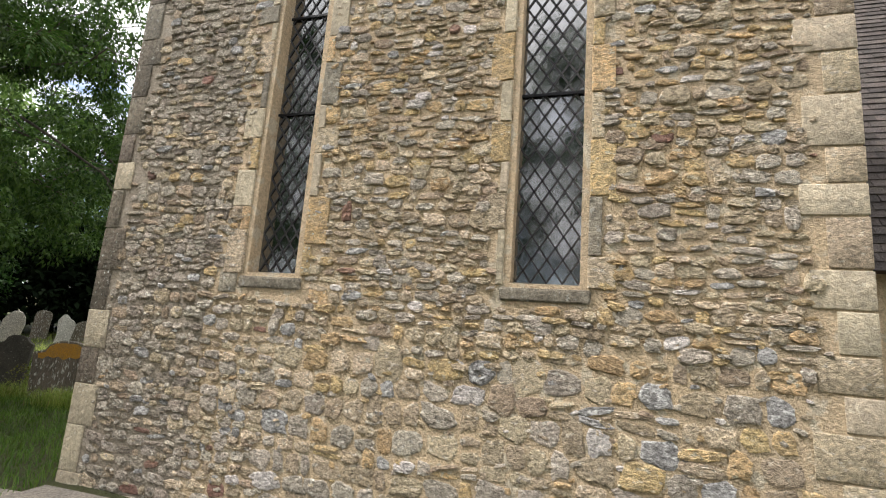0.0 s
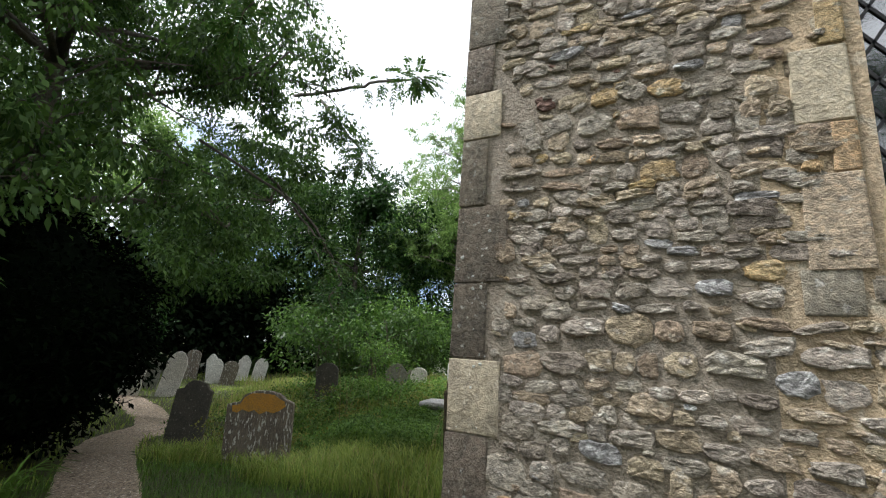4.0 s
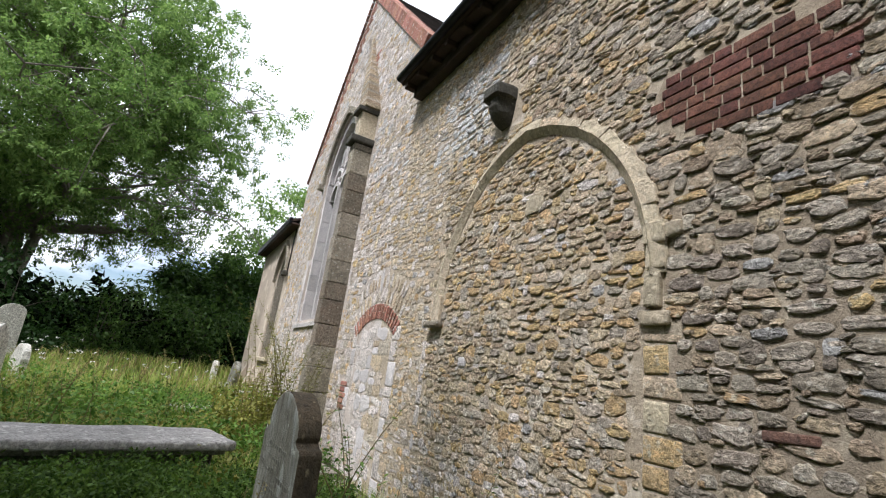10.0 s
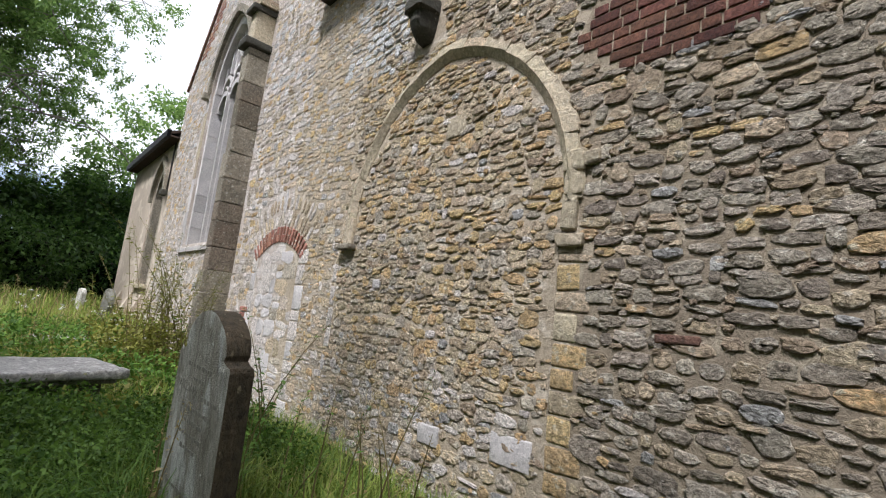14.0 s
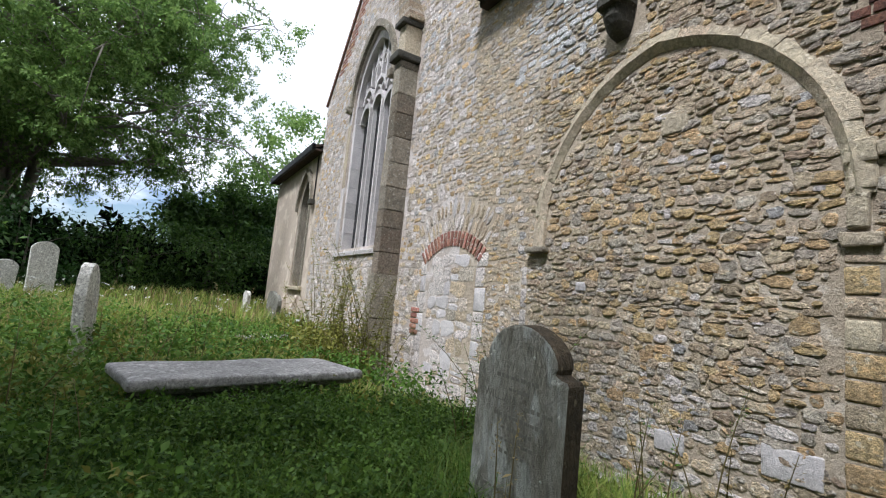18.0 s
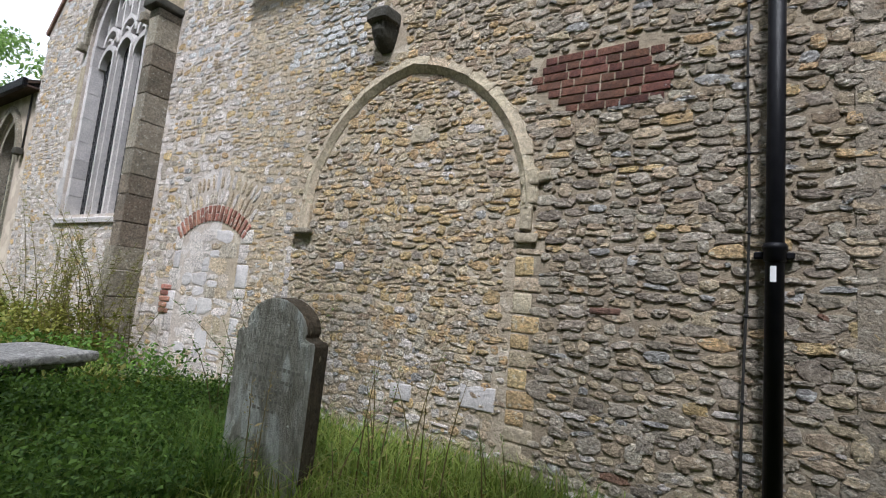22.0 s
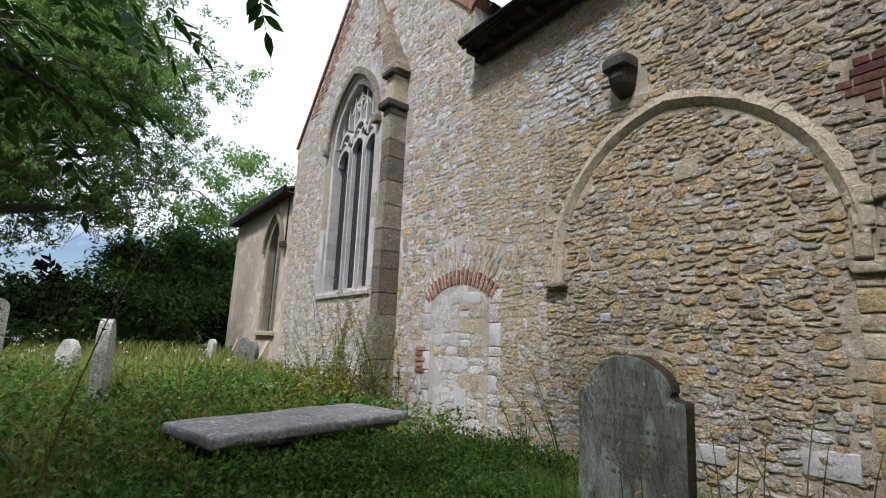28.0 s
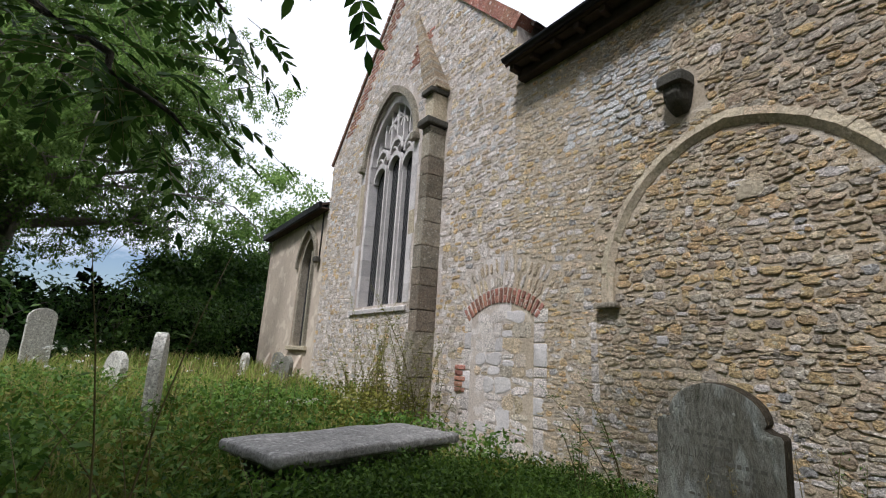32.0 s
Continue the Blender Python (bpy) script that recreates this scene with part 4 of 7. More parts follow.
part("frame", ring_stone(AISLE, [(AW + AH - 0.16, AS)] + pointed(AW, AH - 0.16, AP, AR - 0.2, 10) + [(AW - AH + 0.16, AS)], [(AW + AH, AS)] + pointed(AW, AH, AP, AR, 10) + [(AW - AH, AS)], -0.03, -0.25), ASHLAR_GREY, win4)
part("hood_mould", ring_stone(AISLE, pointed(AW, AH + 0.02, AP, AR + 0.03, 10), pointed(AW, AH + 0.16, AP, AR + 0.2, 10), 0.09, -0.03), ASHLAR_GREY, win4)
part("mullion", bar_bm(AISLE.at(AW, AS, -0.25), AISLE.at(AW, AP + 0.5, -0.25), 0.1, 0.13, AISLE.n), ASHLAR_GREY, win4)
part("window_sill", box_bm(0.16, 2 * AH + 0.2, 0.12, 0.015, 1, AISLE.at(AW, AS - 0.05, 0.02)), ASHLAR, win4)

# ---- blocked arch in the side wall ----
blocked_arch = tagged(new("blocked_arch"), "moulded pointed stone arch, blocked with rubble", "arch", kind="structure")
def moulded(face, a, b, na, nb, back):
    """A stone between two lines whose front slopes from na at the first line to nb at the second."""
    bm = ring_stone(face, a, b, 0.0, back)
    n = len(a)
    bm.verts.ensure_lookup_table()
    for i in range(n):
        bm.verts[i].co += face.n * nb
        bm.verts[n + i].co += face.n * na
    return bm


STEPS = 24
lines = {k: pointed(ARCH_C, ARCH_H + k, ARCH_S, ARCH_R + k, STEPS) for k in (0.0, 0.07, 0.16)}
ar = random.Random(12)
a = 0
while a < 2 * STEPS:
    b = min(2 * STEPS, a + ar.choice((4, 5, 6)))
    if 2 * STEPS - b < 2:
        b = 2 * STEPS
    part("moulding", rough_bm(moulded(NEAR, lines[0.0][a:b + 1], lines[0.07][a:b + 1], 0.008, 0.058, -0.1), 0.008, 7, a), ASHLAR, blocked_arch)
    a = b
a = 0
while a < 2 * STEPS:
    b = min(2 * STEPS, a + ar.choice((3, 3, 4, 5)))
    inner = lines[0.07][a:b + 1]
    outer = [(u + ar.uniform(-0.025, 0.02), v + ar.uniform(-0.025, 0.02)) for u, v in lines[0.16][a:b + 1]]
    part("voussoir", rough_bm(moulded(NEAR, inner, outer, 0.05, 0.022 + ar.uniform(-0.006, 0.008), -0.1), 0.012, 8, a + 50), ar.choice([ASHLAR, ASHLAR, ASHLAR, S_TAN]), blocked_arch)
    a = b
# broken springers on one side, a moulded stop on the other
for lo, hi, w, off, mat in ((1.97, 2.06, 0.2, -0.02, ASHLAR), (2.07, 2.3, 0.1, 0.02, ASHLAR), (2.31, 2.47, 0.13, 0.02, ASHLAR), (2.48, 2.63, 0.15, 0.01, ASHLAR), (2.5, 2.6, 0.1, 0.16, ASHLAR)):
    bm = box_bm(0.09, w, hi - lo - 0.008, 0.014, 2, NEAR.at(ARCH_C + ARCH_H + off + w / 2, (lo + hi) / 2, 0.0))
    part("shaft_stone", rough_bm(bm, 0.018, 11, lo), mat, blocked_arch)
part("springer", rough_bm(box_bm(0.09, 0.17, 0.3, 0.014, 2, NEAR.at(ARCH_C - ARCH_H - 0.07, 2.26, 0.0)), 0.012, 9), ASHLAR, blocked_arch)
part("label_stop", rough_bm(box_bm(0.14, 0.3, 0.06, 0.02, 2, NEAR.at(ARCH_C - ARCH_H - 0.08, 2.09, 0.03)), 0.012, 8), ASHLAR_GREY, blocked_arch)
# dressed jambs of the former opening
v, k = -0.2, 0
while v < 1.93:
    h = RNG.uniform(0.1, 0.2)
    block("jamb_stone", blocked_arch, NEAR, -2.94, -2.76 + (0.08 if k % 2 else 0), v, min(v + h, 1.93), RNG.choice([S_OCHRE, S_OCHRE, S_TAN, ASHLAR]), 0.008, 0.008, RNG.gauss(0, 0.03), 0.02)
    v += h
    k += 1

# ---- patch of dark red brick: alternate long and short bricks ----
brick_patch = tagged(new("brick_patch"), "patch of old dark red brick let into the rubble", "brickwork", kind="structure")
LONG, SHORT = block_mesh(0.210, 0.066, 0.02, BRICK, 0.006, 0.005), block_mesh(0.100, 0.066, 0.02, BRICK, 0.006, 0.005, 3)
edges = [(-2.78, -1.98), (-2.86, -1.9), (-2.9, -1.92), (-2.9, -1.82), (-2.74, -1.86), (-2.7, -1.84), (-2.58, -1.84)]
for row in range(7):
    v = 3.62 - row * 0.077 - 0.035
    lo, hi = edges[row]
    u = lo + (0.05 if row % 2 else 0.0)
    k = row % 2
    while u < hi:
        w = 0.223 if k else 0.11
        if u + w < hi + 0.12:
            share("brick", LONG if k else SHORT, NEAR.place(u + w / 2, v + 0.004 * math.sin(u * 9), -0.006, RNG.gauss(0, 0.012)), brick_patch)
        u += w
        k = 1 - k
bm = bmesh.new()
bm.faces.new([bm.verts.new(NEAR.at(a, b, 0.005)) for a, b in ((-2.9, 3.24), (-2.62, 3.09), (-1.84, 3.09), (-1.82, 3.42), (-1.96, 3.62), (-2.8, 3.62), (-2.9, 3.42))])
part("mortar_bed", bm, MORTAR, brick_patch)

# ---- blocked doorway: segmental brick head over ashlar ----
blocked_door = tagged(new("blocked_doorway"), "blocked doorway of pale squared stones under a red brick arch", "doorway", kind="structure")
R, cz = 1.12, 2.47 - 0.235 - 1.12
nb = 19
VOUSS = [block_mesh(0.058, 0.215, 0.018, BRICK_LIGHT, 0.008, 0.006, 5), block_mesh(0.058, 0.105, 0.016, BRICK_LIGHT, 0.008, 0.006, 8)]
for i in range(nb):
    w = (i / (nb - 1) - 0.5) * 2 * math.asin((DOOR_H + 0.1) / (R + 0.11))
    for rad, k in (((R + 0.112, 0),) if i % 2 else ((R + 0.056, 1), (R + 0.17, 1))):
        share("brick", VOUSS[k], SIDE.place(DOOR_C + math.sin(w) * rad, cz + math.cos(w) * rad, 0.0, -w + 0.03 * math.sin(i * 2.7)), blocked_door)
dr = random.Random(31)
# a fan of thin stones over the bricks, with a pale one at its crown
for ring_, (lo_, n_) in enumerate(((R + 0.24, 17), (R + 0.47, 19))):
    for i in range(n_):
        w = (i / (n_ - 1) - 0.5) * 1.25 + dr.uniform(-0.015, 0.015)
        h = dr.uniform(0.16, 0.22)
        crown = ring_ == 1 and i == n_ // 2
        mat = ASHLAR_PALE if crown else pick(dr, ((1.6, S_TAN), (0.6, S_GREY), (1.2, S_PALE)))
        rad = lo_ + h / 2
        share("fan_stone", stone_mesh(dr.randrange(26, 50), mat), SIDE.place(DOOR_C + math.sin(w) * rad, cz + math.cos(w) * rad, 0.0, -w + dr.gauss(0, 0.06), dr.uniform(0.045, 0.075), h + (0.1 if crown else 0), 0.012), blocked_door)
for v in (0.75, 1.0, 1.22, 1.45, 1.7):
    block("squared_stone", blocked_door, NEAR, -5.9, -5.8 + dr.uniform(-0.02, 0.03), v, v + 0.22, dr.choice([ASHLAR_PALE, S_PALE]), 0.01, 0.014, dr.gauss(0, 0.02), 0.014)
def skip_door(u, v, hw, hh):
    return abs(u - DOOR_C) + hw > DOOR_H + 0.03 or v + hh > cz + math.sqrt(max(0.01, R * R - (u - DOOR_C) ** 2)) + 0.01


def zone_door(u, v, r):
    return pick(r, ((3, S_PALE), (2, ASHLAR_PALE), (1.1, S_TAN), (0.25, S_GREY)))


door_fill = rubble(DOOR_C - DOOR_H, DOOR_C + DOOR_H, -0.2, cz + R, skip_door, zone_door, rows=(0.13, 0.24), lengths=(0.12, 0.3), gap=0.012, proud=(0.003, 0.009), wave=0.03, seed=23, shapes=(26, 50), pins=0.2)
lay(blocked_door, SIDE, door_fill, lambda u, v: True, "squared_stone")
for s in (-1, 1):
    v = -0.2
    while v < 2.1:
        h = dr.uniform(0.12, 0.34)
        a, b = sorted((DOOR_C + s * DOOR_H, DOOR_C + s * (DOOR_H + dr.uniform(0.14, 0.26))))
        block("squared_stone", blocked_door, SIDE, a, b, v, v + h, dr.choice([ASHLAR_PALE, S_PALE, S_PALE]), 0.01, 0.014, 0, 0.012)
        v += h
brick_inset = tagged(new("brick_inset"), "small patch of bright red bricks in the wall", "brickwork", kind="structure")
for i in range(5):
    w = 0.2 if i % 2 else 0.26
    block("brick", brick_inset, SIDE, -8.5, -8.5 + w, 0.9 + i * 0.085, 0.97 + i * 0.085, BRICK_LIGHT, 0.022, 0.004)

# single stones that catch the eye
for nm, y, z, w, h, mat, lab in (("pale_stone", 5.0, 1.70, 0.12, 0.09, ASHLAR_PALE, "small white stone set in the rubble"), ("pale_stone", 4.02, 0.53, 0.24, 0.15, ASHLAR_PALE, "pale squared stone low in the wall"),
                            ("red_stone", 2.17, 1.45, 0.23, 0.05, S_RED, "thin red tile bedded in the rubble"), ("tan_stone", 4.07, 3.09, 0.24, 0.19, ASHLAR, "squared tan stone in the arch filling"),
                            ("pale_stone", 3.2, 0.62, 0.34, 0.2, ASHLAR_PALE, "pale squared stone low in the wall")):
    tagged(block(nm, None, NEAR, -y - w / 2, -y + w / 2, z - h / 2, z + h / 2, mat, 0.018, 0.0, 0.02, 0.012), lab, "stone")

# ---- corbel above the arch ----
corbel = tagged(new("corbel"), "dark weathered stone corbel with a flat top", "corbel")
bm = bmesh.new()
loops = []
for depth, half, z, power in ((0.235, 0.14, 4.5, 9.0), (0.25, 0.15, 4.47, 9.0), (0.25, 0.15, 4.375, 9.0), (0.205, 0.128, 4.355, 4.0), (0.205, 0.128, 4.27, 3.0), (0.175, 0.12, 4.2, 2.6), (0.12, 0.1, 4.135, 2.3), (0.05, 0.07, 4.095, 2.0)):
    row = []
    for i in range(13):
        w = math.pi * i / 12
        f = (abs(math.cos(w)) ** power + abs(math.sin(w)) ** power) ** (-1 / power)
        row.append(bm.verts.new(NEAR.at(-4.655 - half * math.cos(w) * f, z, depth * math.sin(w) * f - 0.05 * (i in (0, 12)))))
    loops.append(row)
for a, b in zip(loops, loops[1:]):
    for i in range(12):
        bm.faces.new((a[i], a[i + 1], b[i + 1], b[i]))
bm.faces.new(loops[0])
bm.faces.new(loops[-1][::-1])
part("bracket", rough_bm(bm, 0.014, 8), HEAD_DARK, corbel, smooth=False)

# ---- buttress ----
buttress = tagged(new("buttress"), "narrow grey ashlar buttress with a moulded cap", "buttress", kind="structure")
v = -0.3
BY0, BY1 = 9.16, 9.43
while v < 5.66:
    h = min(RNG.uniform(0.28, 0.5), 5.66 - v)
    if h > 0.05:
        d = 0.36 + (0.08 if v < 1.6 else 0.03 if v < 3.4 else 0)
        b = box_bm(d + 0.05, BY1 - BY0, h - 0.008, 0.01, 1, (-d / 2 + 0.025, (BY0 + BY1) / 2, v + h / 2))
        part("block", rough_bm(b, 0.006, 6, v), RNG.choice([ASHLAR_GREY, ASHLAR_GREY, QUOIN_BROWN]), buttress)
    v += h
part("string", rough_bm(box_bm(0.5, 0.4, 0.13, 0.03, 2, (-0.21, 9.3, 5.74)), 0.008, 6), HEAD_DARK, buttress)
part("block", rough_bm(box_bm(0.36, 0.27, 0.56, 0.015, 1, (-0.15, 9.295, 6.08)), 0.006, 6), ASHLAR, buttress)
part("cap", rough_bm(box_bm(0.46, 0.37, 0.1, 0.025, 2, (-0.19, 9.3, 6.4)), 0.008, 6), HEAD_DARK, buttress)
# brick weathering that leans from the cap to the gable
for i in range(30):
    f = i / 29
    yy, zz = 9.32 + 1.33 * f, 6.5 + 2.7 * f
    w, d = 0.36 * (1 - f) + 0.12, 0.3 * (1 - f) + 0.03
    b = box_bm(d, w, 0.075, 0.008, 1, (-d / 2 + 0.01, yy, zz))
    part("brick_course", rough_bm(b, 0.006, 5, i), S_TAN if i % 3 == 0 else S_BROWN if i % 3 == 1 else S_GREY, buttress)
for i in range(8):
    for k in range(3):
        block("brick", wall_transept, SIDE, -10.75 + k * 0.22 + 0.1 * (i % 2) + i * 0.03, -10.75 + k * 0.22 + 0.21 + 0.1 * (i % 2) + i * 0.03, 7.75 + i * 0.078, 7.82 + i * 0.078, BRICK_LIGHT, 0.014, 0.008)

for i in range(34):
    f = 0.16 + 0.8 * i / 33
    vv = 6.8 + (11.0 - 6.8) * f
    for k in range(2 + i % 2):
        uu = -14.88 + (14.88 - GABLE) * f + 0.14 + 0.22 * k - 0.06 * (i % 2)
        block("brick", wall_transept, SIDE, uu, uu + 0.2, vv - 0.16, vv - 0.09, BRICK_LIGHT, 0.014, 0.006)

# ---- gable edges ----
coping = tagged(new("gable_coping"), "red tile and brick edging of the gable", "coping", kind="structure")
for (y0, z0, y1, z1, w) in ((14.95, 6.72, GABLE, 11.02, 0.1), (7.15, 6.9, GABLE, 11.02, 0.26)):
    n = 34
    for i in range(n):
        f, g = i / n, (i + 0.94) / n
        a, b = Vector((0, y0 + (y1 - y0) * f, z0 + (z1 - z0) * f)), Vector((0, y0 + (y1 - y0) * g, z0 + (z1 - z0) * g))
        up = Vector((0, -(b - a).z, (b - a).y)).normalized()
        up = up if up.z > 0 else -up
        bm = bmesh.new()
        vs = [[bm.verts.new(p + up * (h + 0.05) + Vector((x, 0, 0))) for x, h in ((-0.05, -w), (-0.05, 0.0), (0.3, 0.0), (0.3, -w))] for p in (a, b)]
        for k in range(4):
            j = (k + 1) % 4
            bm.faces.new((vs[0][k], vs[0][j], vs[1][j], vs[1][k]))
        bm.faces.new(vs[0])
        bm.faces.new(vs[1][::-1])
        part("brick", bm, S_RED if w < 0.2 else BRICK_LIGHT, coping)

# ---- roofs ----
def tiled_roof(name, low, along, up, length, height, label, rows_=None, tile=0.17, gauge=0.11):
    """A roof slope: rows of plain tiles that lap, all of one mesh, on boards."""
    roof = tagged(new(name), label, "roof", kind="structure")
    low, along, up = Vector(low), Vector(along).normalized(), Vector(up).normalized()
    nrm = along.cross(up).normalized()
    if nrm.z < 0:
        nrm = -nrm
    bm = bmesh.new()
    vs = [bm.verts.new(low + along * a + up * b + nrm * c) for c in (-0.06, -0.01) for a, b in ((0, 0), (length, 0), (length, height), (0, height))]
    for f in ((3, 2, 1, 0), (4, 5, 6, 7), (0, 1, 5, 4), (1, 2, 6, 5), (2, 3, 7, 6), (3, 0, 4, 7)):
        bm.faces.new([vs[i] for i in f])
    part("boards", bm, TIMBER, roof)
    verts, faces = [], []
    r = random.Random(4)
    for i in range(int(height / gauge)):
        for j in range(int(length / tile)):
            a0 = j * tile + (tile / 2 if i % 2 else 0)
            a1 = min(a0 + tile - 0.006, length)
            b0, b1 = i * gauge - 0.02, i * gauge + gauge + 0.03
            lift = 0.022 + r.uniform(-0.004, 0.006)
            n = len(verts)
            for c in (0, 0.012):
                verts += [low + along * a0 + up * b0 + nrm * (lift + c - 0.012), low + along * a1 + up * b0 + nrm * (lift + c - 0.012),
                          low + along * a1 + up * b1 + nrm * (c - 0.008), low + along * a0 + up * b1 + nrm * (c - 0.008)]
            faces += [(n + 4, n + 5, n + 6, n + 7), (n, n + 1, n + 5, n + 4), (n + 3, n, n + 4, n + 7), (n + 1, n + 2, n + 6, n + 5)]
    tagged(mesh_object("roof_tiles", [tuple(x) for x in verts], faces, TILE, roof), kind="stuff")
    return roof


s, z = 1.0, 0.0
tiled_roof("roof_chancel_south", (-0.36, -0.15, 5.86), (0, 1, 0), (3.335, 0, 3.62), 7.3, 4.92, "dark plain-tiled chancel roof")
tiled_roof("roof_chancel_north", (6.3, -0.15, 5.86), (0, 1, 0), (-3.335, 0, 3.62), 7.3, 4.92, "dark plain-tiled chancel roof", tile=0.4, gauge=0.3)
tiled_roof("roof_transept_east", (0.2, 7.05, 6.85), (1, 0, 0), (0, 4.05, 4.2), 9.0, 5.83, "dark plain-tiled transept roof")
tiled_roof("roof_transept_west", (0.2, 15.05, 6.65), (1, 0, 0), (0, -3.95, 4.4), 9.0, 5.9, "dark plain-tiled transept roof", tile=0.4, gauge=0.3)
tiled_roof("roof_aisle", (-0.28, 14.9, 5.5), (0, 1, 0), (4.0, 0, 1.6), 5.85, 4.4, "low dark roof over the aisle", tile=0.4, gauge=0.3)

eaves = tagged(new("chancel_eaves"), "dark timber eaves board along the chancel wall", "eaves", kind="structure")
part("soffit", rough_bm(box_bm(0.3, 7.2, 0.05, 0.006, 1, (-0.15, 3.5, 5.84)), 0.0), TIMBER, eaves)
part("wall_plate", rough_bm(box_bm(0.16, 7.15, 0.16, 0.012, 1, (-0.07, 3.5, 5.72)), 0.006, 3), TIMBER, eaves)
for i in range(18):
    part("rafter_end", box_bm(0.3, 0.09, 0.1, 0.006, 1, (-0.16, 0.15 + i * 0.405, 5.78)), TIMBER, eaves)
gutter = tagged(new("gutter"), "black half-round gutter under the chancel eaves", "gutter")
bm = bmesh.new()
ang = [math.pi + math.pi * k / 8 for k in range(9)]
vs = [[bm.verts.new((-0.39 + 0.065 * math.cos(a), y, 5.9 + 0.065 * math.sin(a))) for a in ang] for y in (-0.1, 7.12)]
ring0 = [bm.verts.new((-0.39 + 0.055 * math.cos(a), -0.1, 5.9 + 0.055 * math.sin(a))) for a in ang]
ring1 = [bm.verts.new((-0.39 + 0.055 * math.cos(a), 7.12, 5.9 + 0.055 * math.sin(a))) for a in ang]
for i in range(8):
    bm.faces.new((vs[0][i], vs[0][i + 1], vs[1][i + 1], vs[1][i]))
    bm.faces.new((ring0[i], ring1[i], ring1[i + 1], ring0[i + 1]))
    bm.faces.new((vs[0][i], ring0[i], ring0[i + 1], vs[0][i + 1]))
    bm.faces.new((vs[1][i], vs[1][i + 1], ring1[i + 1], ring1[i]))
bm.faces.new((vs[0][0], vs[1][0], ring1[0], ring0[0]))
bm.faces.new((vs[0][8], ring0[8], ring1[8], vs[1][8]))
part("trough", bm, IRON, gutter, smooth=False)
aisle_eaves = tagged(new("aisle_eaves"), "dark eaves and gutter of the aisle", "eaves", kind="structure")
part("fascia", box_bm(0.1, 5.8, 0.2, 0.01, 1, (-0.26, 17.8, 5.47)), IRON, aisle_eaves)
part("soffit", box_bm(0.32, 5.8, 0.05, 0.01, 1, (-0.12, 17.8, 5.4)), TIMBER, aisle_eaves)
# spout and thin pipe on the render, and three raking buttress strips below the window
spout = tagged(new("rainwater_spout"), "small dark rainwater head with a thin pipe", "spout")
part("head", box_bm(0.16, 0.2, 0.16, 0.02, 1, (-0.07, 15.25, 3.95)), HEAD_DARK, spout)
sv, sf = tube([(0.0, 15.25, 4.0), (0.0, 15.25, 5.35)], 0.02, 6)
mesh_object("pipe", sv, sf, CABLE, spout, True)
for yy in (15.9, 17.3, 18.9):
    b = bmesh.new()
    vs = [[b.verts.new((x, yy + s_ * 0.13, zz)) for x, zz in ((0.05, -0.3), (-0.34, -0.3), (-0.3, 0.5), (0.0, 1.25), (0.05, 1.25))] for s_ in (-1, 1)]
    for k in range(5):
        b.faces.new((vs[0][k], vs[0][(k + 1) % 5], vs[1][(k + 1) % 5], vs[1][k]))
    b.faces.new(vs[0])
    b.faces.new(vs[1][::-1])
    part("raking_strip", b, PLASTER, wall_aisle)

# ---- downpipe and cable at the side wall ----
downpipe = tagged(new("downpipe"), "black cast-iron downpipe with collars, fixed to the rubble wall", "downpipe")
PY, PX = 1.115, -0.185
sv, sf = tube([(PX, PY, 0.0), (PX, PY, 5.72)], 0.052, 18)
mesh_object("pipe", sv, sf, IRON, downpipe, True)
sv, sf = tube([(PX, PY, 5.72), (PX - 0.08, PY, 5.8), (-0.39, PY, 5.86)], 0.05, 14)
mesh_object("swan_neck", sv, sf, IRON, downpipe, True)
for cz_ in (1.92, 4.2):
    sv, sf = tube([(PX, PY, cz_ - 0.07), (PX, PY, cz_ - 0.065), (PX, PY, cz_ - 0.0), (PX, PY, cz_ + 0.012), (PX, PY, cz_ + 0.03), (PX, PY, cz_ + 0.05)], [0.055, 0.062, 0.062, 0.07, 0.07, 0.058], 18)
    col = mesh_object("collar", sv, sf, IRON, downpipe, True)
    for s_ in (-1, 1):
        part("ear", box_bm(0.05, 0.07, 0.045, 0.008, 1, (PX + 0.075, PY + s_ * 0.075, cz_ - 0.02)), IRON, col)
sticker = bmesh.new()
vs = []
for zz in (1.72, 1.82):
    for k in range(4):
        w = radians(150 + k * 12)
        vs.append(sticker.verts.new((PX + 0.0535 * math.cos(w), PY + 0.0535 * math.sin(w), zz)))
for k in range(3):
    sticker.faces.new((vs[k], vs[k + 1], vs[k + 5], vs[k + 4]))
part("sticker", sticker, material("white_sticker", (0.8, 0.8, 0.82), rough=0.5, bump=0.0), downpipe, "small white sticker")
cable = tagged(new("cable"), "thin dark cable running down the wall beside the downpipe", "cable")
sv, sf = tube([(-0.125 + 0.012 * math.sin(z * 5), 1.265 + 0.012 * math.sin(z * 2.3), z) for z in np.arange(0.0, 5.8, 0.15)], 0.009, 6)
mesh_object("wire", sv, sf, CABLE, cable, True)
for z in np.arange(0.4, 5.6, 0.55):
    part("clip", box_bm(0.03, 0.03, 0.018, 0.004, 1, (-0.125 + 0.012 * math.sin(z * 5), 1.265 + 0.012 * math.sin(z * 2.3), z)), CABLE, cable)

# ---- vestry beyond the end wall's far corner ----
tagged(wall_mesh("wall_vestry", Face((6.0, 2.2, 0), (1, 0, 0), (0, -1, 0)), [(0, -0.6), (5.0, -0.6), (5.0, 2.45), (0, 2.45)], [], 0.3, MORTAR_END), "pale stone wall of a low vestry", "wall")
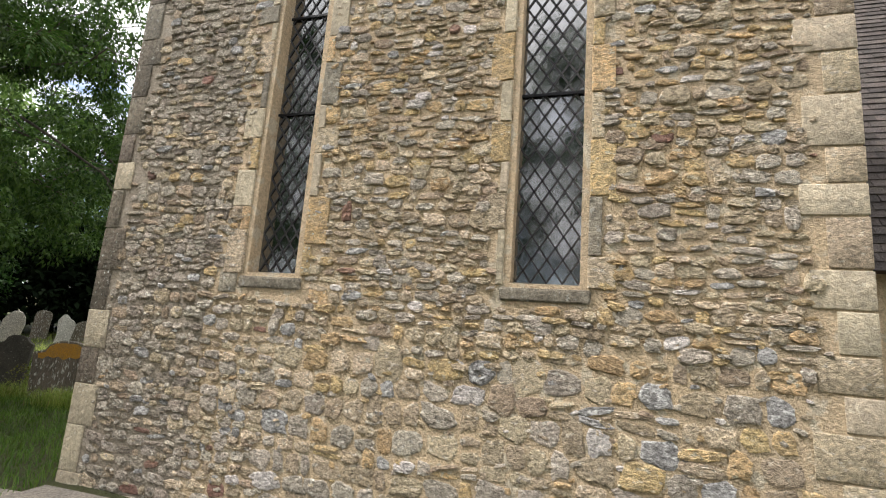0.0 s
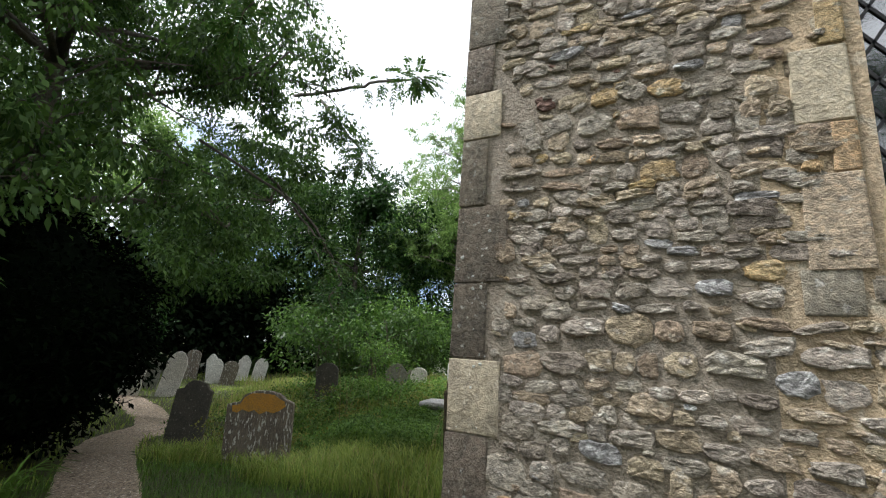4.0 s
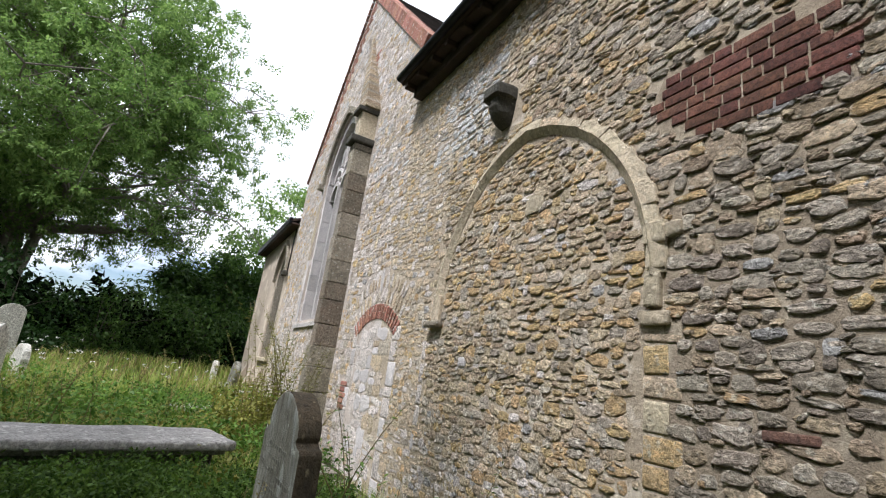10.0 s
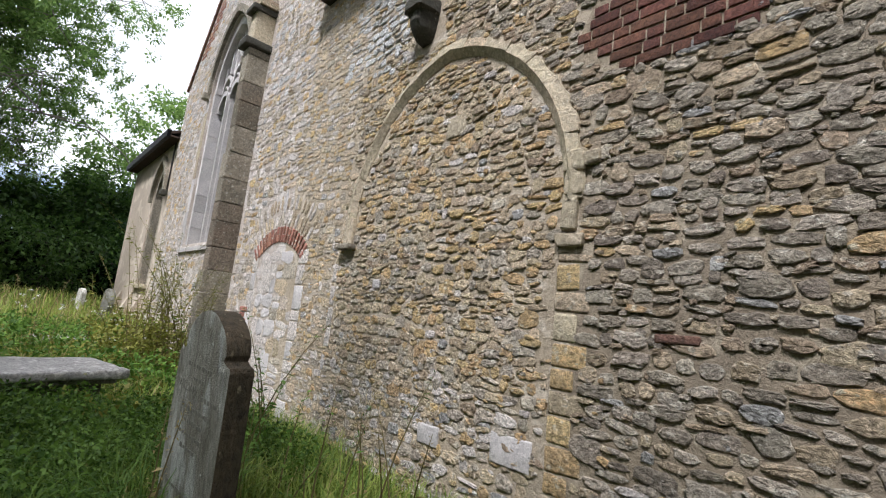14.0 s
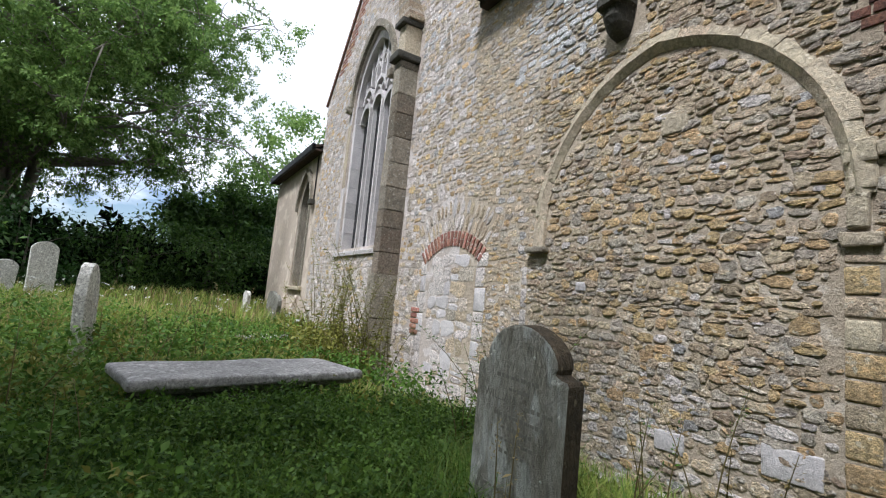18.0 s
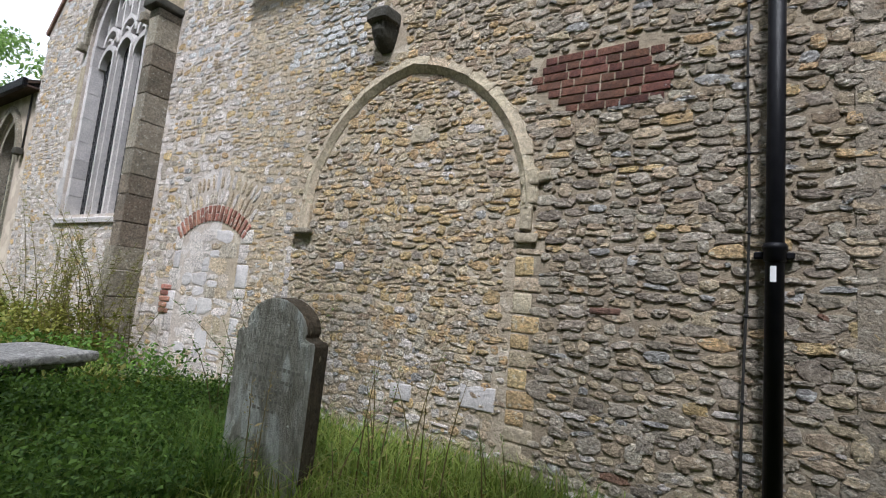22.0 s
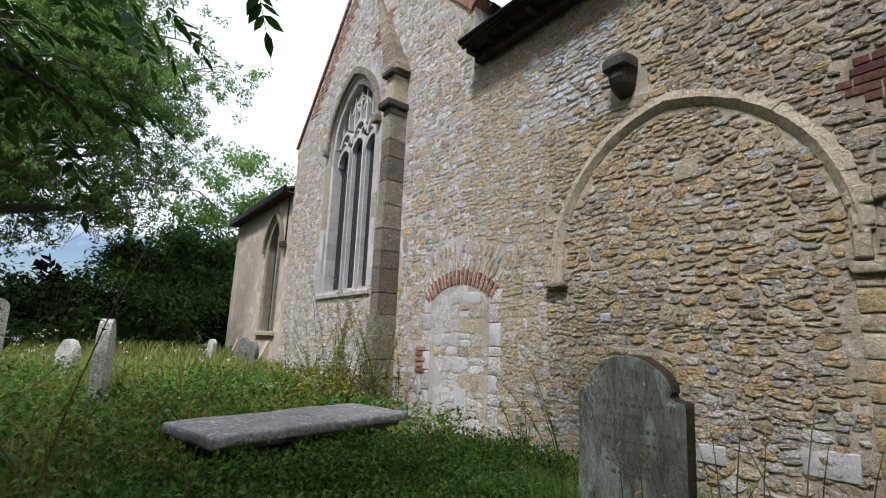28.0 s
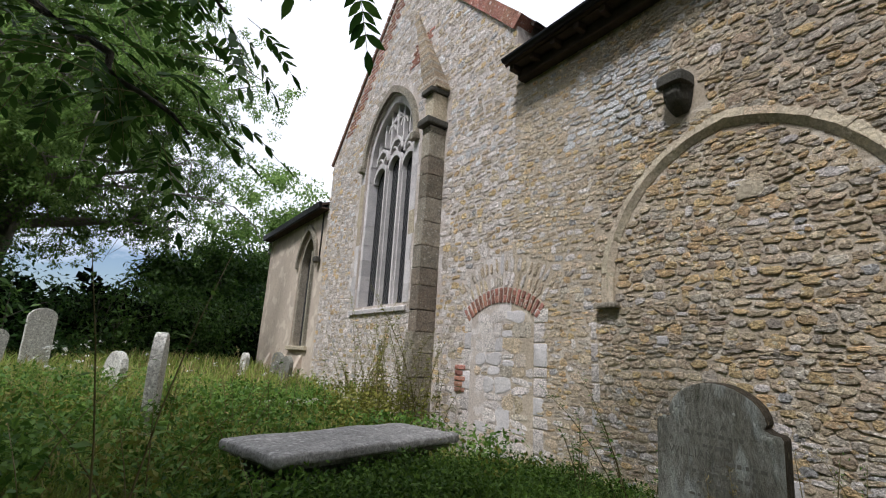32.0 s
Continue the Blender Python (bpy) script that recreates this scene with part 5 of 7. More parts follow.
tiled_roof("roof_vestry", (5.97, 1.95, 2.42), (1, 0, 0), (0, 2.6, 4.6), 5.2, 5.2, "steep brown-tiled roof of the vestry")

# ---- the ground: one sheet, with a rise towards the far side ----
LEVELS = [(4, -4, 0.0), (0.5, -1.5, 0.0), (-1, 1, 0.03), (-0.4, 4, 0.06), (-0.5, 7, 0.06), (-0.5, 9, 0.12), (-2.6, 1.2, -0.1), (-4.7, 2.3, -0.12), (-1.9, 3.7, 0.2), (-3.1, 4.2, 0.1), (-2.9, 5.9, 0.22),
          (-4.1, 7.4, 0.3), (-5.6, 7.3, 0.3), (-5.0, 3.4, -0.35), (-8.2, 4.2, -0.42), (-10.5, 4.8, -0.4), (-4.2, 0.4, -0.28), (-16, 11, -0.3), (-6, 15.6, 0.6), (-1.4, 11.2, 0.25), (-0.8, 14.2, 0.5), (-9, 9, 0.3),
          (-3.5, -3, -0.15), (-3, 20, 0.7), (-14, -4, -0.4), (-12, 22, 0.6), (8, -8, 0), (-4, 11, 0.45)]
LV = np.array(LEVELS)


def ground_z(x, y):
    d = (LV[:, 0] - x) ** 2 + (LV[:, 1] - y) ** 2
    w = 1 / (d + 0.25) ** 1.6
    return float((w * LV[:, 2]).sum() / w.sum()) + 0.05 * noise.noise(Vector((x * 0.8, y * 0.8, 3))) + 0.02 * noise.noise(Vector((x * 3, y * 3, 5)))


xs = sorted(set([round(x, 3) for x in np.linspace(-15, 8, 93)] + [-1500, -600, -250, -110, -60, -38, -26, -19, 12, 20, 40, 110, 400, 1500]))
ys = sorted(set([round(y, 3) for y in np.linspace(-9, 24, 130)] + [-1500, -500, -150, -60, -28, -15, 30, 42, 70, 150, 500, 1500]))
gv = [(x, y, ground_z(max(-40, min(30, x)), max(-30, min(50, y)))) for y in ys for x in xs]
nx = len(xs)
gf = [(j * nx + i, j * nx + i + 1, (j + 1) * nx + i + 1, (j + 1) * nx + i) for j in range(len(ys) - 1) for i in range(nx - 1)]
ground = mesh_object("ground", gv, gf, SOIL, None, True)
tagged(ground, "rough grassy churchyard ground", "ground", kind="structure")

# gravel path that comes past the corner and bends away among the graves
PATH = [(7.0, -3.3), (3.0, -3.1), (0.2, -2.3), (-2.6, -0.1), (-4.6, 0.9), (-6.8, 2.1), (-8.6, 3.3), (-9.9, 4.8), (-12.5, 5.8), (-17, 6.4)]


def path_at(f):
    k = min(int(f), len(PATH) - 2)
    p = [Vector(PATH[max(0, min(len(PATH) - 1, k + i))]) for i in (-1, 0, 1, 2)]
    t = f - k
    return 0.5 * ((2 * p[1]) + (p[2] - p[0]) * t + (2 * p[0] - 5 * p[1] + 4 * p[2] - p[3]) * t * t + (3 * p[1] - p[0] - 3 * p[2] + p[3]) * t ** 3)


PATH_PTS = [path_at(i * 0.1) for i in range((len(PATH) - 1) * 10)]

PP = np.array([tuple(p) for p in PATH_PTS])


def path_distance(x, y):
    return float(((PP - (x, y)) ** 2).sum(1).min()) ** 0.5


pv, pf = [], []
for i, p in enumerate(PATH_PTS):
    q = PATH_PTS[min(i + 1, len(PATH_PTS) - 1)] - PATH_PTS[max(i - 1, 0)]
    s_ = Vector((-q.y, q.x)).normalized()
    for k in range(7):
        c = p + s_ * ((k - 3) / 3 * (0.43 + 0.04 * noise.noise(Vector((i * 0.4, k, 0)))))
        pv.append((c.x, c.y, ground_z(c.x, c.y) + 0.022 - 0.02 * abs(k - 3) / 3))
for i in range(len(PATH_PTS) - 1):
    for k in range(6):
        pf.append((i * 7 + k, i * 7 + k + 1, i * 7 + k + 8, i * 7 + k + 7))
path = mesh_object("path", pv, pf, GRAVEL, None, True)
tagged(path, "narrow brown gravel path between the graves", "path", kind="structure")

# paving slabs at the foot of the walls
for x0, y0, w, d, rz in ((-0.75, -0.9, 0.75, 0.55, 8), (0.05, -0.75, 0.8, 0.6, 3), (0.9, -0.62, 0.75, 0.5, 1), (-0.62, 6.4, 0.5, 0.5, 2), (-0.6, 7.0, 0.55, 0.55, -3), (-0.62, 7.7, 0.5, 0.6, 2), (-0.62, 8.4, 0.5, 0.55, 4)):
    sl = part("paving_slab", rough_bm(box_bm(w, d, 0.06, 0.012, 2), 0.008, 6, x0), SLAB, None, "worn grey stone slab at the wall's foot")
    tagged(sl, category="slab", group="slabs at the wall's foot")
    sl.matrix_basis = pose(x0 + w / 2, y0 + d / 2, ground_z(x0 + w / 2, y0 + d / 2) + 0.015, 0, 0, rz)

# ---- headstones and the ledger tomb ----
def stone_outline(kind, w, h):
    hw = w / 2
    if kind == "round":
        return [(-hw, 0), (hw, 0)] + [(hw * math.cos(a), h - hw * 0.75 + hw * 0.75 * math.sin(a)) for a in np.linspace(0, math.pi, 13)]
    if kind == "shoulder":
        c = hw * 0.72
        return [(-hw, 0), (hw, 0), (hw, h - c * 0.72), (hw - 0.015, h - c * 0.72 + 0.02), (hw - 0.08, h - c * 0.72 + 0.025), (c, h - c * 0.66)] + [(c * math.cos(a), h - c * 0.62 + c * 0.62 * math.sin(a)) for a in np.linspace(0.12, math.pi - 0.12, 13)] + \
               [(-c, h - c * 0.66), (-hw + 0.08, h - c * 0.72 + 0.025), (-hw + 0.015, h - c * 0.72 + 0.02), (-hw, h - c * 0.72)]
    if kind == "eared":
        c = hw * 0.78
        return [(-hw, 0), (hw, 0), (hw, h - 0.245), (hw - 0.012, h - 0.225), (hw - 0.05, h - 0.222), (c - 0.012, h - 0.205), (c, h - 0.18)] + [(c * math.cos(a), h - 0.19 + 0.19 * math.sin(a)) for a in np.linspace(0.25, math.pi - 0.25, 13)] + \
               [(-c, h - 0.18), (-c + 0.012, h - 0.205), (-hw + 0.05, h - 0.222), (-hw + 0.012, h - 0.225), (-hw, h - 0.245)]
    if kind == "wavy":
        return [(-hw, 0), (hw, 0), (hw, h * 0.86), (hw * 0.75, h * 0.9), (hw * 0.55, h * 0.97), (hw * 0.2, h), (-hw * 0.2, h), (-hw * 0.5, h * 0.95), (-hw * 0.62, h * 0.87), (-hw, h * 0.84)]
    if kind == "ogee":
        return [(-hw, 0), (hw, 0), (hw, h * 0.82), (hw * 0.8, h * 0.85), (hw * 0.6, h * 0.92), (hw * 0.25, h * 0.99), (0, h), (-hw * 0.25, h * 0.99), (-hw * 0.6, h * 0.92), (-hw * 0.8, h * 0.85), (-hw, h * 0.82)]
    return [(-hw, 0), (hw, 0), (hw, h * 0.78), (hw * 0.8, h * 0.9), (hw * 0.4, h * 0.98), (0, h), (-hw * 0.4, h * 0.98), (-hw * 0.8, h * 0.9), (-hw, h * 0.78)]


def slab_bm(outline, t, bevel=0.012, seed=0.0, wear=0.007):
    bm = bmesh.new()
    a = [bm.verts.new((x, -t / 2, z)) for x, z in outline]
    b = [bm.verts.new((x, t / 2, z)) for x, z in outline]
    n = len(outline)
    bm.faces.new(a)
    bm.faces.new(b[::-1])
    for i in range(n):
        bm.faces.new((a[(i + 1) % n], a[i], b[i], b[(i + 1) % n]))
    bmesh.ops.recalc_face_normals(bm, faces=bm.faces)
    bmesh.ops.bevel(bm, geom=[e for e in bm.edges], offset=bevel, segments=2, affect="EDGES", profile=0.6)
    rough_bm(bm, wear, 5.0, seed)
    return bm


def headstone(x, y, w, h, t, yaw, lean, kind, mat, label, tip=0.0, sink=0.25, z=None):
    g = ground_z(x, y) if z is None else z
    th = tagged(new("headstone"), label, "headstone", "churchyard headstones")
    part("slab", slab_bm(stone_outline(kind, w, h + sink), t, 0.012, x * 1.3 + y), mat, th)
    th.matrix_basis = pose(x, y, g - sink, tip, lean, yaw)
    return th


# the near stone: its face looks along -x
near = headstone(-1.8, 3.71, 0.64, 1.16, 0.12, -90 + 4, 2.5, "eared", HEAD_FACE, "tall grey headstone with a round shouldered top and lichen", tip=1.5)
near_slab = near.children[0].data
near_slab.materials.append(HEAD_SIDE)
# edges and top take the tone that carries their shade
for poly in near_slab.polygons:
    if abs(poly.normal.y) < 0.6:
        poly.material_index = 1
orange = headstone(-4.9, 3.25, 0.98, 1.02, 0.14, 32, -2, "wavy", HEAD_SPECK, "leaning speckled headstone with a broad band of orange lichen", z=-0.18)
crust = [(-0.4, 0.97), (-0.33, 0.95), (-0.25, 1.0), (-0.16, 0.96), (-0.08, 0.99), (0.0, 0.93), (0.1, 0.98), (0.2, 0.95), (0.3, 0.99), (0.38, 1.05), (0.36, 1.12), (0.28, 1.16), (0.2, 1.215), (0.02, 1.235), (-0.14, 1.23), (-0.24, 1.17), (-0.3, 1.07), (-0.41, 1.05)]
part("lichen", slab_bm(crust, 0.15, 0.004, 4, 0.004), LICHEN, orange.children[0], "orange lichen crust")
headstone(-7.7, 3.95, 0.64, 1.0, 0.16, 40, 4, "wavy", HEAD_DARK, "squat near-black headstone beside the path", z=-0.24, tip=-5)
for x, y, w, h, yaw, lean, kind, mat in ((-6.31, 8.9, 0.62, 1.0, 30, 3, "ogee", HEADSTONE), (-6.4, 10.2, 0.48, 0.85, 25, 5, "round", HEAD_PALE), (-4.45, 10.9, 0.42, 0.8, -60, 2, "plain", HEAD_PALE),
                                   (-5.75, 15.5, 0.5, 1.35, 20, -1, "round", HEAD_PALE), (-6.6, 16.2, 0.45, 0.9, 20, 4, "round", HEAD_PALE), (-7.7, 15.3, 0.5, 0.8, 10, 2, "ogee", HEADSTONE), (-9.2, 16.6, 0.5, 0.8, 20, 4, "plain", HEAD_PALE), (-7.6, 12.0, 0.5, 0.7, 20, -3, "plain", HEADSTONE),
                                   (-0.95, 14.2, 0.45, 0.75, -80, 12, "plain", HEADSTONE), (-0.75, 15.6, 0.5, 0.85, -80, 10, "round", HEADSTONE), (-1.1, 17.5, 0.4, 0.7, -80, 3, "round", HEAD_PALE),
                                   (-6.6, 6.6, 0.5, 1.0, 30, -2, "round", HEAD_DARK),
                                   (-13.8, 6.2, 0.55, 1.3, 50, 8, "ogee", HEAD_PALE), (-13.1, 6.9, 0.55, 1.35, 50, 10, "plain", HEAD_PALE), (-14.9, 7.3, 0.7, 1.1, 50, 6, "round", HEADSTONE), (-13.6, 5.2, 0.5, 0.9, 46, 4, "plain", HEAD_PALE), 
                                   (-17.4, 11.6, 0.55, 1.1, 45, 8, "plain", HEAD_PALE), (-16.5, 11.6, 0.58, 1.05, 45, 10, "round", HEAD_SPECK), (-17.9, 13.5, 0.55, 1.2, 45, 6, "ogee", HEAD_PALE), (-17.2, 13.8, 0.6, 1.1, 45, 10, "plain", HEAD_PALE), (-19.2, 11.8, 0.6, 1.3, 45, 4, "round", HEAD_SPECK), (-18.4, 12.4, 0.5, 1.2, 45, -4, "ogee", HEAD_PALE)):
    headstone(x, y, w, h, 0.11, yaw, lean, kind, mat, ("pale weathered headstone standing in the grass" if mat is HEAD_PALE else "dark weathered headstone standing in the grass" if mat is HEAD_DARK else "grey weathered headstone standing in the grass"))

headstone(-4.12, 8.3, 0.32, 1.2, 0.12, 76, -8, "plain", HEAD_PALE, "narrow pale headstone leaning in the weeds", z=0.32)

ledger = tagged(new("ledger_tomb"), "flat pale ledger stone on a low chest tomb, moulded edge", "tomb")
ledger.matrix_basis = pose(-2.75, 6.32, -0.09, 0, 0, 13)
slab = box_bm(1.96, 0.84, 0.085, 0.036, 4, (0, 0, 0.75))
bmesh.ops.subdivide_edges(slab, edges=[e for e in slab.edges if e.calc_length() > 0.3], cuts=12, use_grid_fill=True)
part("ledger", rough_bm(slab, 0.012, 4.5), LEDGER, ledger, "pale grey top slab")
part("moulding", rough_bm(box_bm(1.82, 0.72, 0.05, 0.02, 2, (0, 0, 0.69)), 0.005, 5), HEADSTONE, ledger)
# chest in a dark tone that carries the shade under the slab
part("chest", rough_bm(box_bm(1.66, 0.56, 0.75, 0.02, 1, (0, 0, 0.3)), 0.008, 5), HEAD_DARK, ledger, "dark sides, the slab's shade put into their colour")
box_tomb = tagged(new("low_tomb"), "low grey stone tomb slab half hidden in grass", "tomb")
box_tomb.matrix_basis = pose(-1.55, 11.3, ground_z(-1.55, 11.3), 0, 0, 10)
part("slab", rough_bm(box_bm(1.3, 0.6, 0.09, 0.015, 1, (0, 0, 0.2)), 0.006, 5), LEDGER, box_tomb)
part("chest", rough_bm(box_bm(1.15, 0.5, 0.36, 0.015, 1, (0, 0, 0.0)), 0.006, 5), HEADSTONE, box_tomb)

# cut lettering on the near stone, and lichen rosettes
LETTER = material("cut_letter", (0.19, 0.185, 0.155), rough=1.0, bump=0.0)
txt = bpy.data.curves.new("inscription", "FONT")
txt.body, txt.size, txt.extrude, txt.align_x = "WILLIAM", 0.062, 0.0012, "LEFT"
txt.materials.append(LETTER)
ins = new("inscription", txt)
ins.parent = near.children[0]
ins.matrix_basis = Matrix.Translation((-0.25, -0.0625, 1.0)) @ Matrix.Rotation(radians(90), 4, "X")
nr = random.Random(2)
for z, x0, x1 in ((1.13, -0.16, 0.14), (1.07, -0.06, 0.08), (1.0, 0.06, 0.22), (0.93, -0.16, 0.2), (0.87, -0.1, 0.12), (0.81, -0.14, 0.14), (0.75, -0.1, 0.08), (0.55, -0.2, -0.02)):
    x = x0
    while x < x1:
        w = nr.uniform(0.014, 0.03)
        part("letter_bar", box_bm(w, 0.003, nr.uniform(0.012, 0.022), 0.0, 1, (x + w / 2, -0.0625, z)), LETTER, near.children[0])
        x += w + nr.uniform(0.008, 0.02)
ROSETTE = material("pale_lichen", (0.6, 0.6, 0.54), (0.48, 0.49, 0.43), scale=40, fine=90, bump=0.4)


def rosettes(parent, spots, to_world, name="lichen_rosette"):
    rr = random.Random(len(spots))
    for a, b, size in spots:
        bm = bmesh.new()
        n = 11
        ring = [bm.verts.new(to_world(a + size * rr.uniform(0.5, 1.2) * math.cos(6.283 * i / n), b + size * rr.uniform(0.5, 1.2) * math.sin(6.283 * i / n), 0.0)) for i in range(n)]
        top = bm.verts.new(to_world(a, b, 0.003))
        for i in range(n):
            bm.faces.new((ring[i], ring[(i + 1) % n], top))
        part(name, bm, ROSETTE, parent)


rosettes(near.children[0], [(0.235, 1.17, 0.018), (0.262, 1.168, 0.016), (-0.27, 1.19, 0.014), (-0.2, 1.24, 0.012), (0.1, 1.26, 0.01), (0.28, 1.02, 0.01), (-0.22, 1.22, 0.008), (0.2, 0.7, 0.009), (-0.24, 0.62, 0.02), (-0.26, 0.55, 0.015)], lambda a, b, c: Vector((a, -0.064 - c, b)))
lr = random.Random(77)
rosettes(wall_end, [(lr.uniform(-0.07, 0.1), lr.uniform(0.7, 2.3), lr.uniform(0.003, 0.012)) for _ in range(28)], lambda a, b, c: END.at(a, b, 0.0125 + c))
rosettes(wall_end, [(W1 + LANCET + lr.uniform(0.07, 0.16), lr.uniform(1.95, 2.5), lr.uniform(0.004, 0.012)) for _ in range(12)], lambda a, b, c: END.at(a, b, 0.0135 + c))

# ---- plants: leaves are small folded blades, gathered into sprays ----
NP = np.random.RandomState(11)


def quick_mesh(name, verts, quads, mats, parent=None, index=None, smooth=False):
    me = bpy.data.meshes.new(name)
    n, q = len(verts), len(quads)
    me.vertices.add(n)
    me.vertices.foreach_set("co", np.asarray(verts, np.float32).ravel())
    me.loops.add(q * 4)
    me.loops.foreach_set("vertex_index", np.asarray(quads, np.int32).ravel())
    me.polygons.add(q)
    me.polygons.foreach_set("loop_start", np.arange(0, q * 4, 4, dtype=np.int32))
    me.polygons.foreach_set("loop_total", np.full(q, 4, np.int32))
    for m in (mats if isinstance(mats, (list, tuple)) else [mats]):
        me.materials.append(m)
    if index is not None:
        me.polygons.foreach_set("material_index", np.asarray(index, np.int32))
    if smooth:
        me.polygons.foreach_set("use_smooth", np.ones(q, bool))
    me.update(calc_edges=True)
    me.validate()
    ob = new(name, me)
    ob.parent = parent
    return ob


def leaf_quads(pos, along, normal, length, width):
    """Rhombic leaves, a little folded: four corners each."""
    along = along / np.maximum(1e-6, np.linalg.norm(along, axis=1, keepdims=True))
    side = np.cross(along, normal)
    side /= np.maximum(1e-6, np.linalg.norm(side, axis=1, keepdims=True))
    up = np.cross(side, along)
    L, W = length[:, None], width[:, None]
    a = pos
    b = pos + along * L * 0.45 + side * W * 0.5 + up * W * 0.12
    c = pos + along * L - up * L * 0.08
    d = pos + along * L * 0.45 - side * W * 0.5 + up * W * 0.12
    v = np.stack([a, b, c, d], 1).reshape(-1, 3)
    return v, np.arange(len(v)).reshape(-1, 4)


def spray_leaves(centres, per, spread, size, flat=0.6, droop=0.25, ratio=0.34):
    """per leaves about each centre, in a flattened cloud that thins outwards."""
    c = np.repeat(np.asarray(centres, float), per, axis=0)
    n = len(c)
    off = NP.normal(size=(n, 3))
    off /= np.linalg.norm(off, axis=1, keepdims=True)
    s = spread if np.isscalar(spread) else np.repeat(np.asarray(spread, float), per)[:, None]
    off *= s * NP.uniform(0.1, 1.0, (n, 1)) ** 0.6 * np.array([1, 1, flat])
    along = off * 0.8 + NP.normal(size=(n, 3)) * 0.5 * s + np.array([0, 0, -droop]) * s
    normal = NP.normal(size=(n, 3)) * 0.55 + np.array([0, 0, 1.0])
    length = size * NP.uniform(0.65, 1.3, n)
    return leaf_quads(c + off, along, normal, length, length * ratio * NP.uniform(0.8, 1.3, n))


def limb_points(start, end, bend, steps=7, r=None):
    r = r or RNG
    s, e = Vector(start), Vector(end)
    side = Vector((r.uniform(-1, 1), r.uniform(-1, 1), r.uniform(0, 1))) * bend
    return [s.lerp(e, i / steps) + side * math.sin(math.pi * i / steps) + Vector((r.uniform(-1, 1), r.uniform(-1, 1), r.uniform(-1, 1))) * bend * 0.05 * (i > 0) for i in range(steps + 1)]


def tree(x, y, height, radius, low, leaves, size, mat, label, seed=1, name="tree", trunk=0.25, stems=1, per=26, limbs=14, droop=0.3, squash=1.0, z=None, centre=0.5, clump=0.85, hole=0.0, fill=0, keep=None, ratio=0.42, bark=None, twigs=1):
    """A trunk that forks into limbs and boughs, and a crown of sprays at their ends, uneven and with gaps."""
    r = random.Random(seed)
    g = ground_z(max(-40, min(30, x)), max(-30, min(50, y))) if z is None else z
    th = tagged(new(name), label, "tree" if name != "shrub" else "shrub", "churchyard trees" if name != "shrub" else "churchyard shrubs")
    bark = bark or BARK
    th.location = (x, y, g)
    ends, twig_v, twig_f = [], [], []
    for s in range(stems):
        lean = Vector((r.uniform(-0.35, 0.35), r.uniform(-0.35, 0.35), 0)) * (radius * 0.5 if stems > 1 else radius * 0.15)
        base = Vector((r.uniform(-0.3, 0.3), r.uniform(-0.3, 0.3), -0.2)) * (1 if stems > 1 else 0)
        if stems == 1:
            base.z = -0.2
        top = lean + Vector((0, 0, height * 0.8))
        pts = limb_points(base, top, radius * 0.06, 10, r)
        tv, tf = tube(pts, [trunk * (1.25 if i == 0 else 1.0) * (1 - 0.085 * i) / math.sqrt(stems) for i in range(11)], 9)
        mesh_object("trunk", tv, tf, bark, th, True)
        for i in range(max(3, limbs // stems)):
            f = r.uniform(low / height * 1.0, 0.97)
            p = pts[min(10, int(f * 10))]
            az = r.uniform(0, 2 * math.pi)
            rise = (f - centre) * 1.2
            prof = math.sqrt(max(0.05, 1 - ((f - centre) / (1.02 - centre + 0.02 if f > centre else centre + 0.12)) ** 2))
            reach = radius * prof * r.uniform(0.65, 1.05)
            e = Vector((math.cos(az) * reach, math.sin(az) * reach, p.z + reach * (0.35 + 0.35 * rise) - droop * reach * 0.3))
            e.z = min(e.z, height * 0.98)
            if keep and not keep(e.x + x, e.y + y, e.z + g):
                continue
            lp = limb_points(p, e, reach * 0.14, 7, r)
            rad = trunk * 0.3 * (1 - 0.5 * f)
            lv, lf = tube(lp, [rad * (1 - 0.12 * k) for k in range(8)], 6)
            mesh_object("limb", lv, lf, bark, th, True)
            bv, bf = [], []
            for k in range(9):
                q = lp[r.randrange(2, 8)]
                d = Vector((r.gauss(0, 1), r.gauss(0, 1), r.gauss(0.1, 0.6))).normalized() * reach * r.uniform(0.16, 0.42)
                w = q + d
                ends += [w, q.lerp(w, 0.6)]
                v2, f2 = tube([q, q.lerp(w, 0.5) + Vector((0, 0, 0.06 * reach)), w], [rad * 0.3, rad * 0.2, rad * 0.08], 4)
                bf += [tuple(a + len(bv) for a in ff) for ff in f2]
                bv += v2
            twig_f += [tuple(a + len(twig_v) for a in ff) for ff in bf]
            twig_v += bv
            ends += lp[4:]
    tagged(mesh_object("twig_mass", twig_v, twig_f, bark, th, True), kind="stuff")
    # outline sprays over the crown
    for k in range(int(limbs * 6)):
        w = Vector((r.gauss(0, 1), r.gauss(0, 1), r.gauss(0, 1))).normalized()
        f = centre + w.z * ((1 - centre) if w.z > 0 else (centre - low / height))
        ends.append(Vector((w.x * radius * r.uniform(0.6, 1.0), w.y * radius * r.uniform(0.6, 1.0), f * height)))
    for k in range(fill):
        w = Vector((r.gauss(0, 1), r.gauss(0, 1), r.gauss(0, 1))).normalized() * r.uniform(0.35, 1.0) ** 0.5
        w *= 1 + 0.22 * noise.noise(w * 2.3 + Vector((seed, 0, 0)))
        f = centre + w.z * ((1 - centre) if w.z > 0 else (centre - low / height))
        ends.append(Vector((w.x * radius, w.y * radius, f * height)))
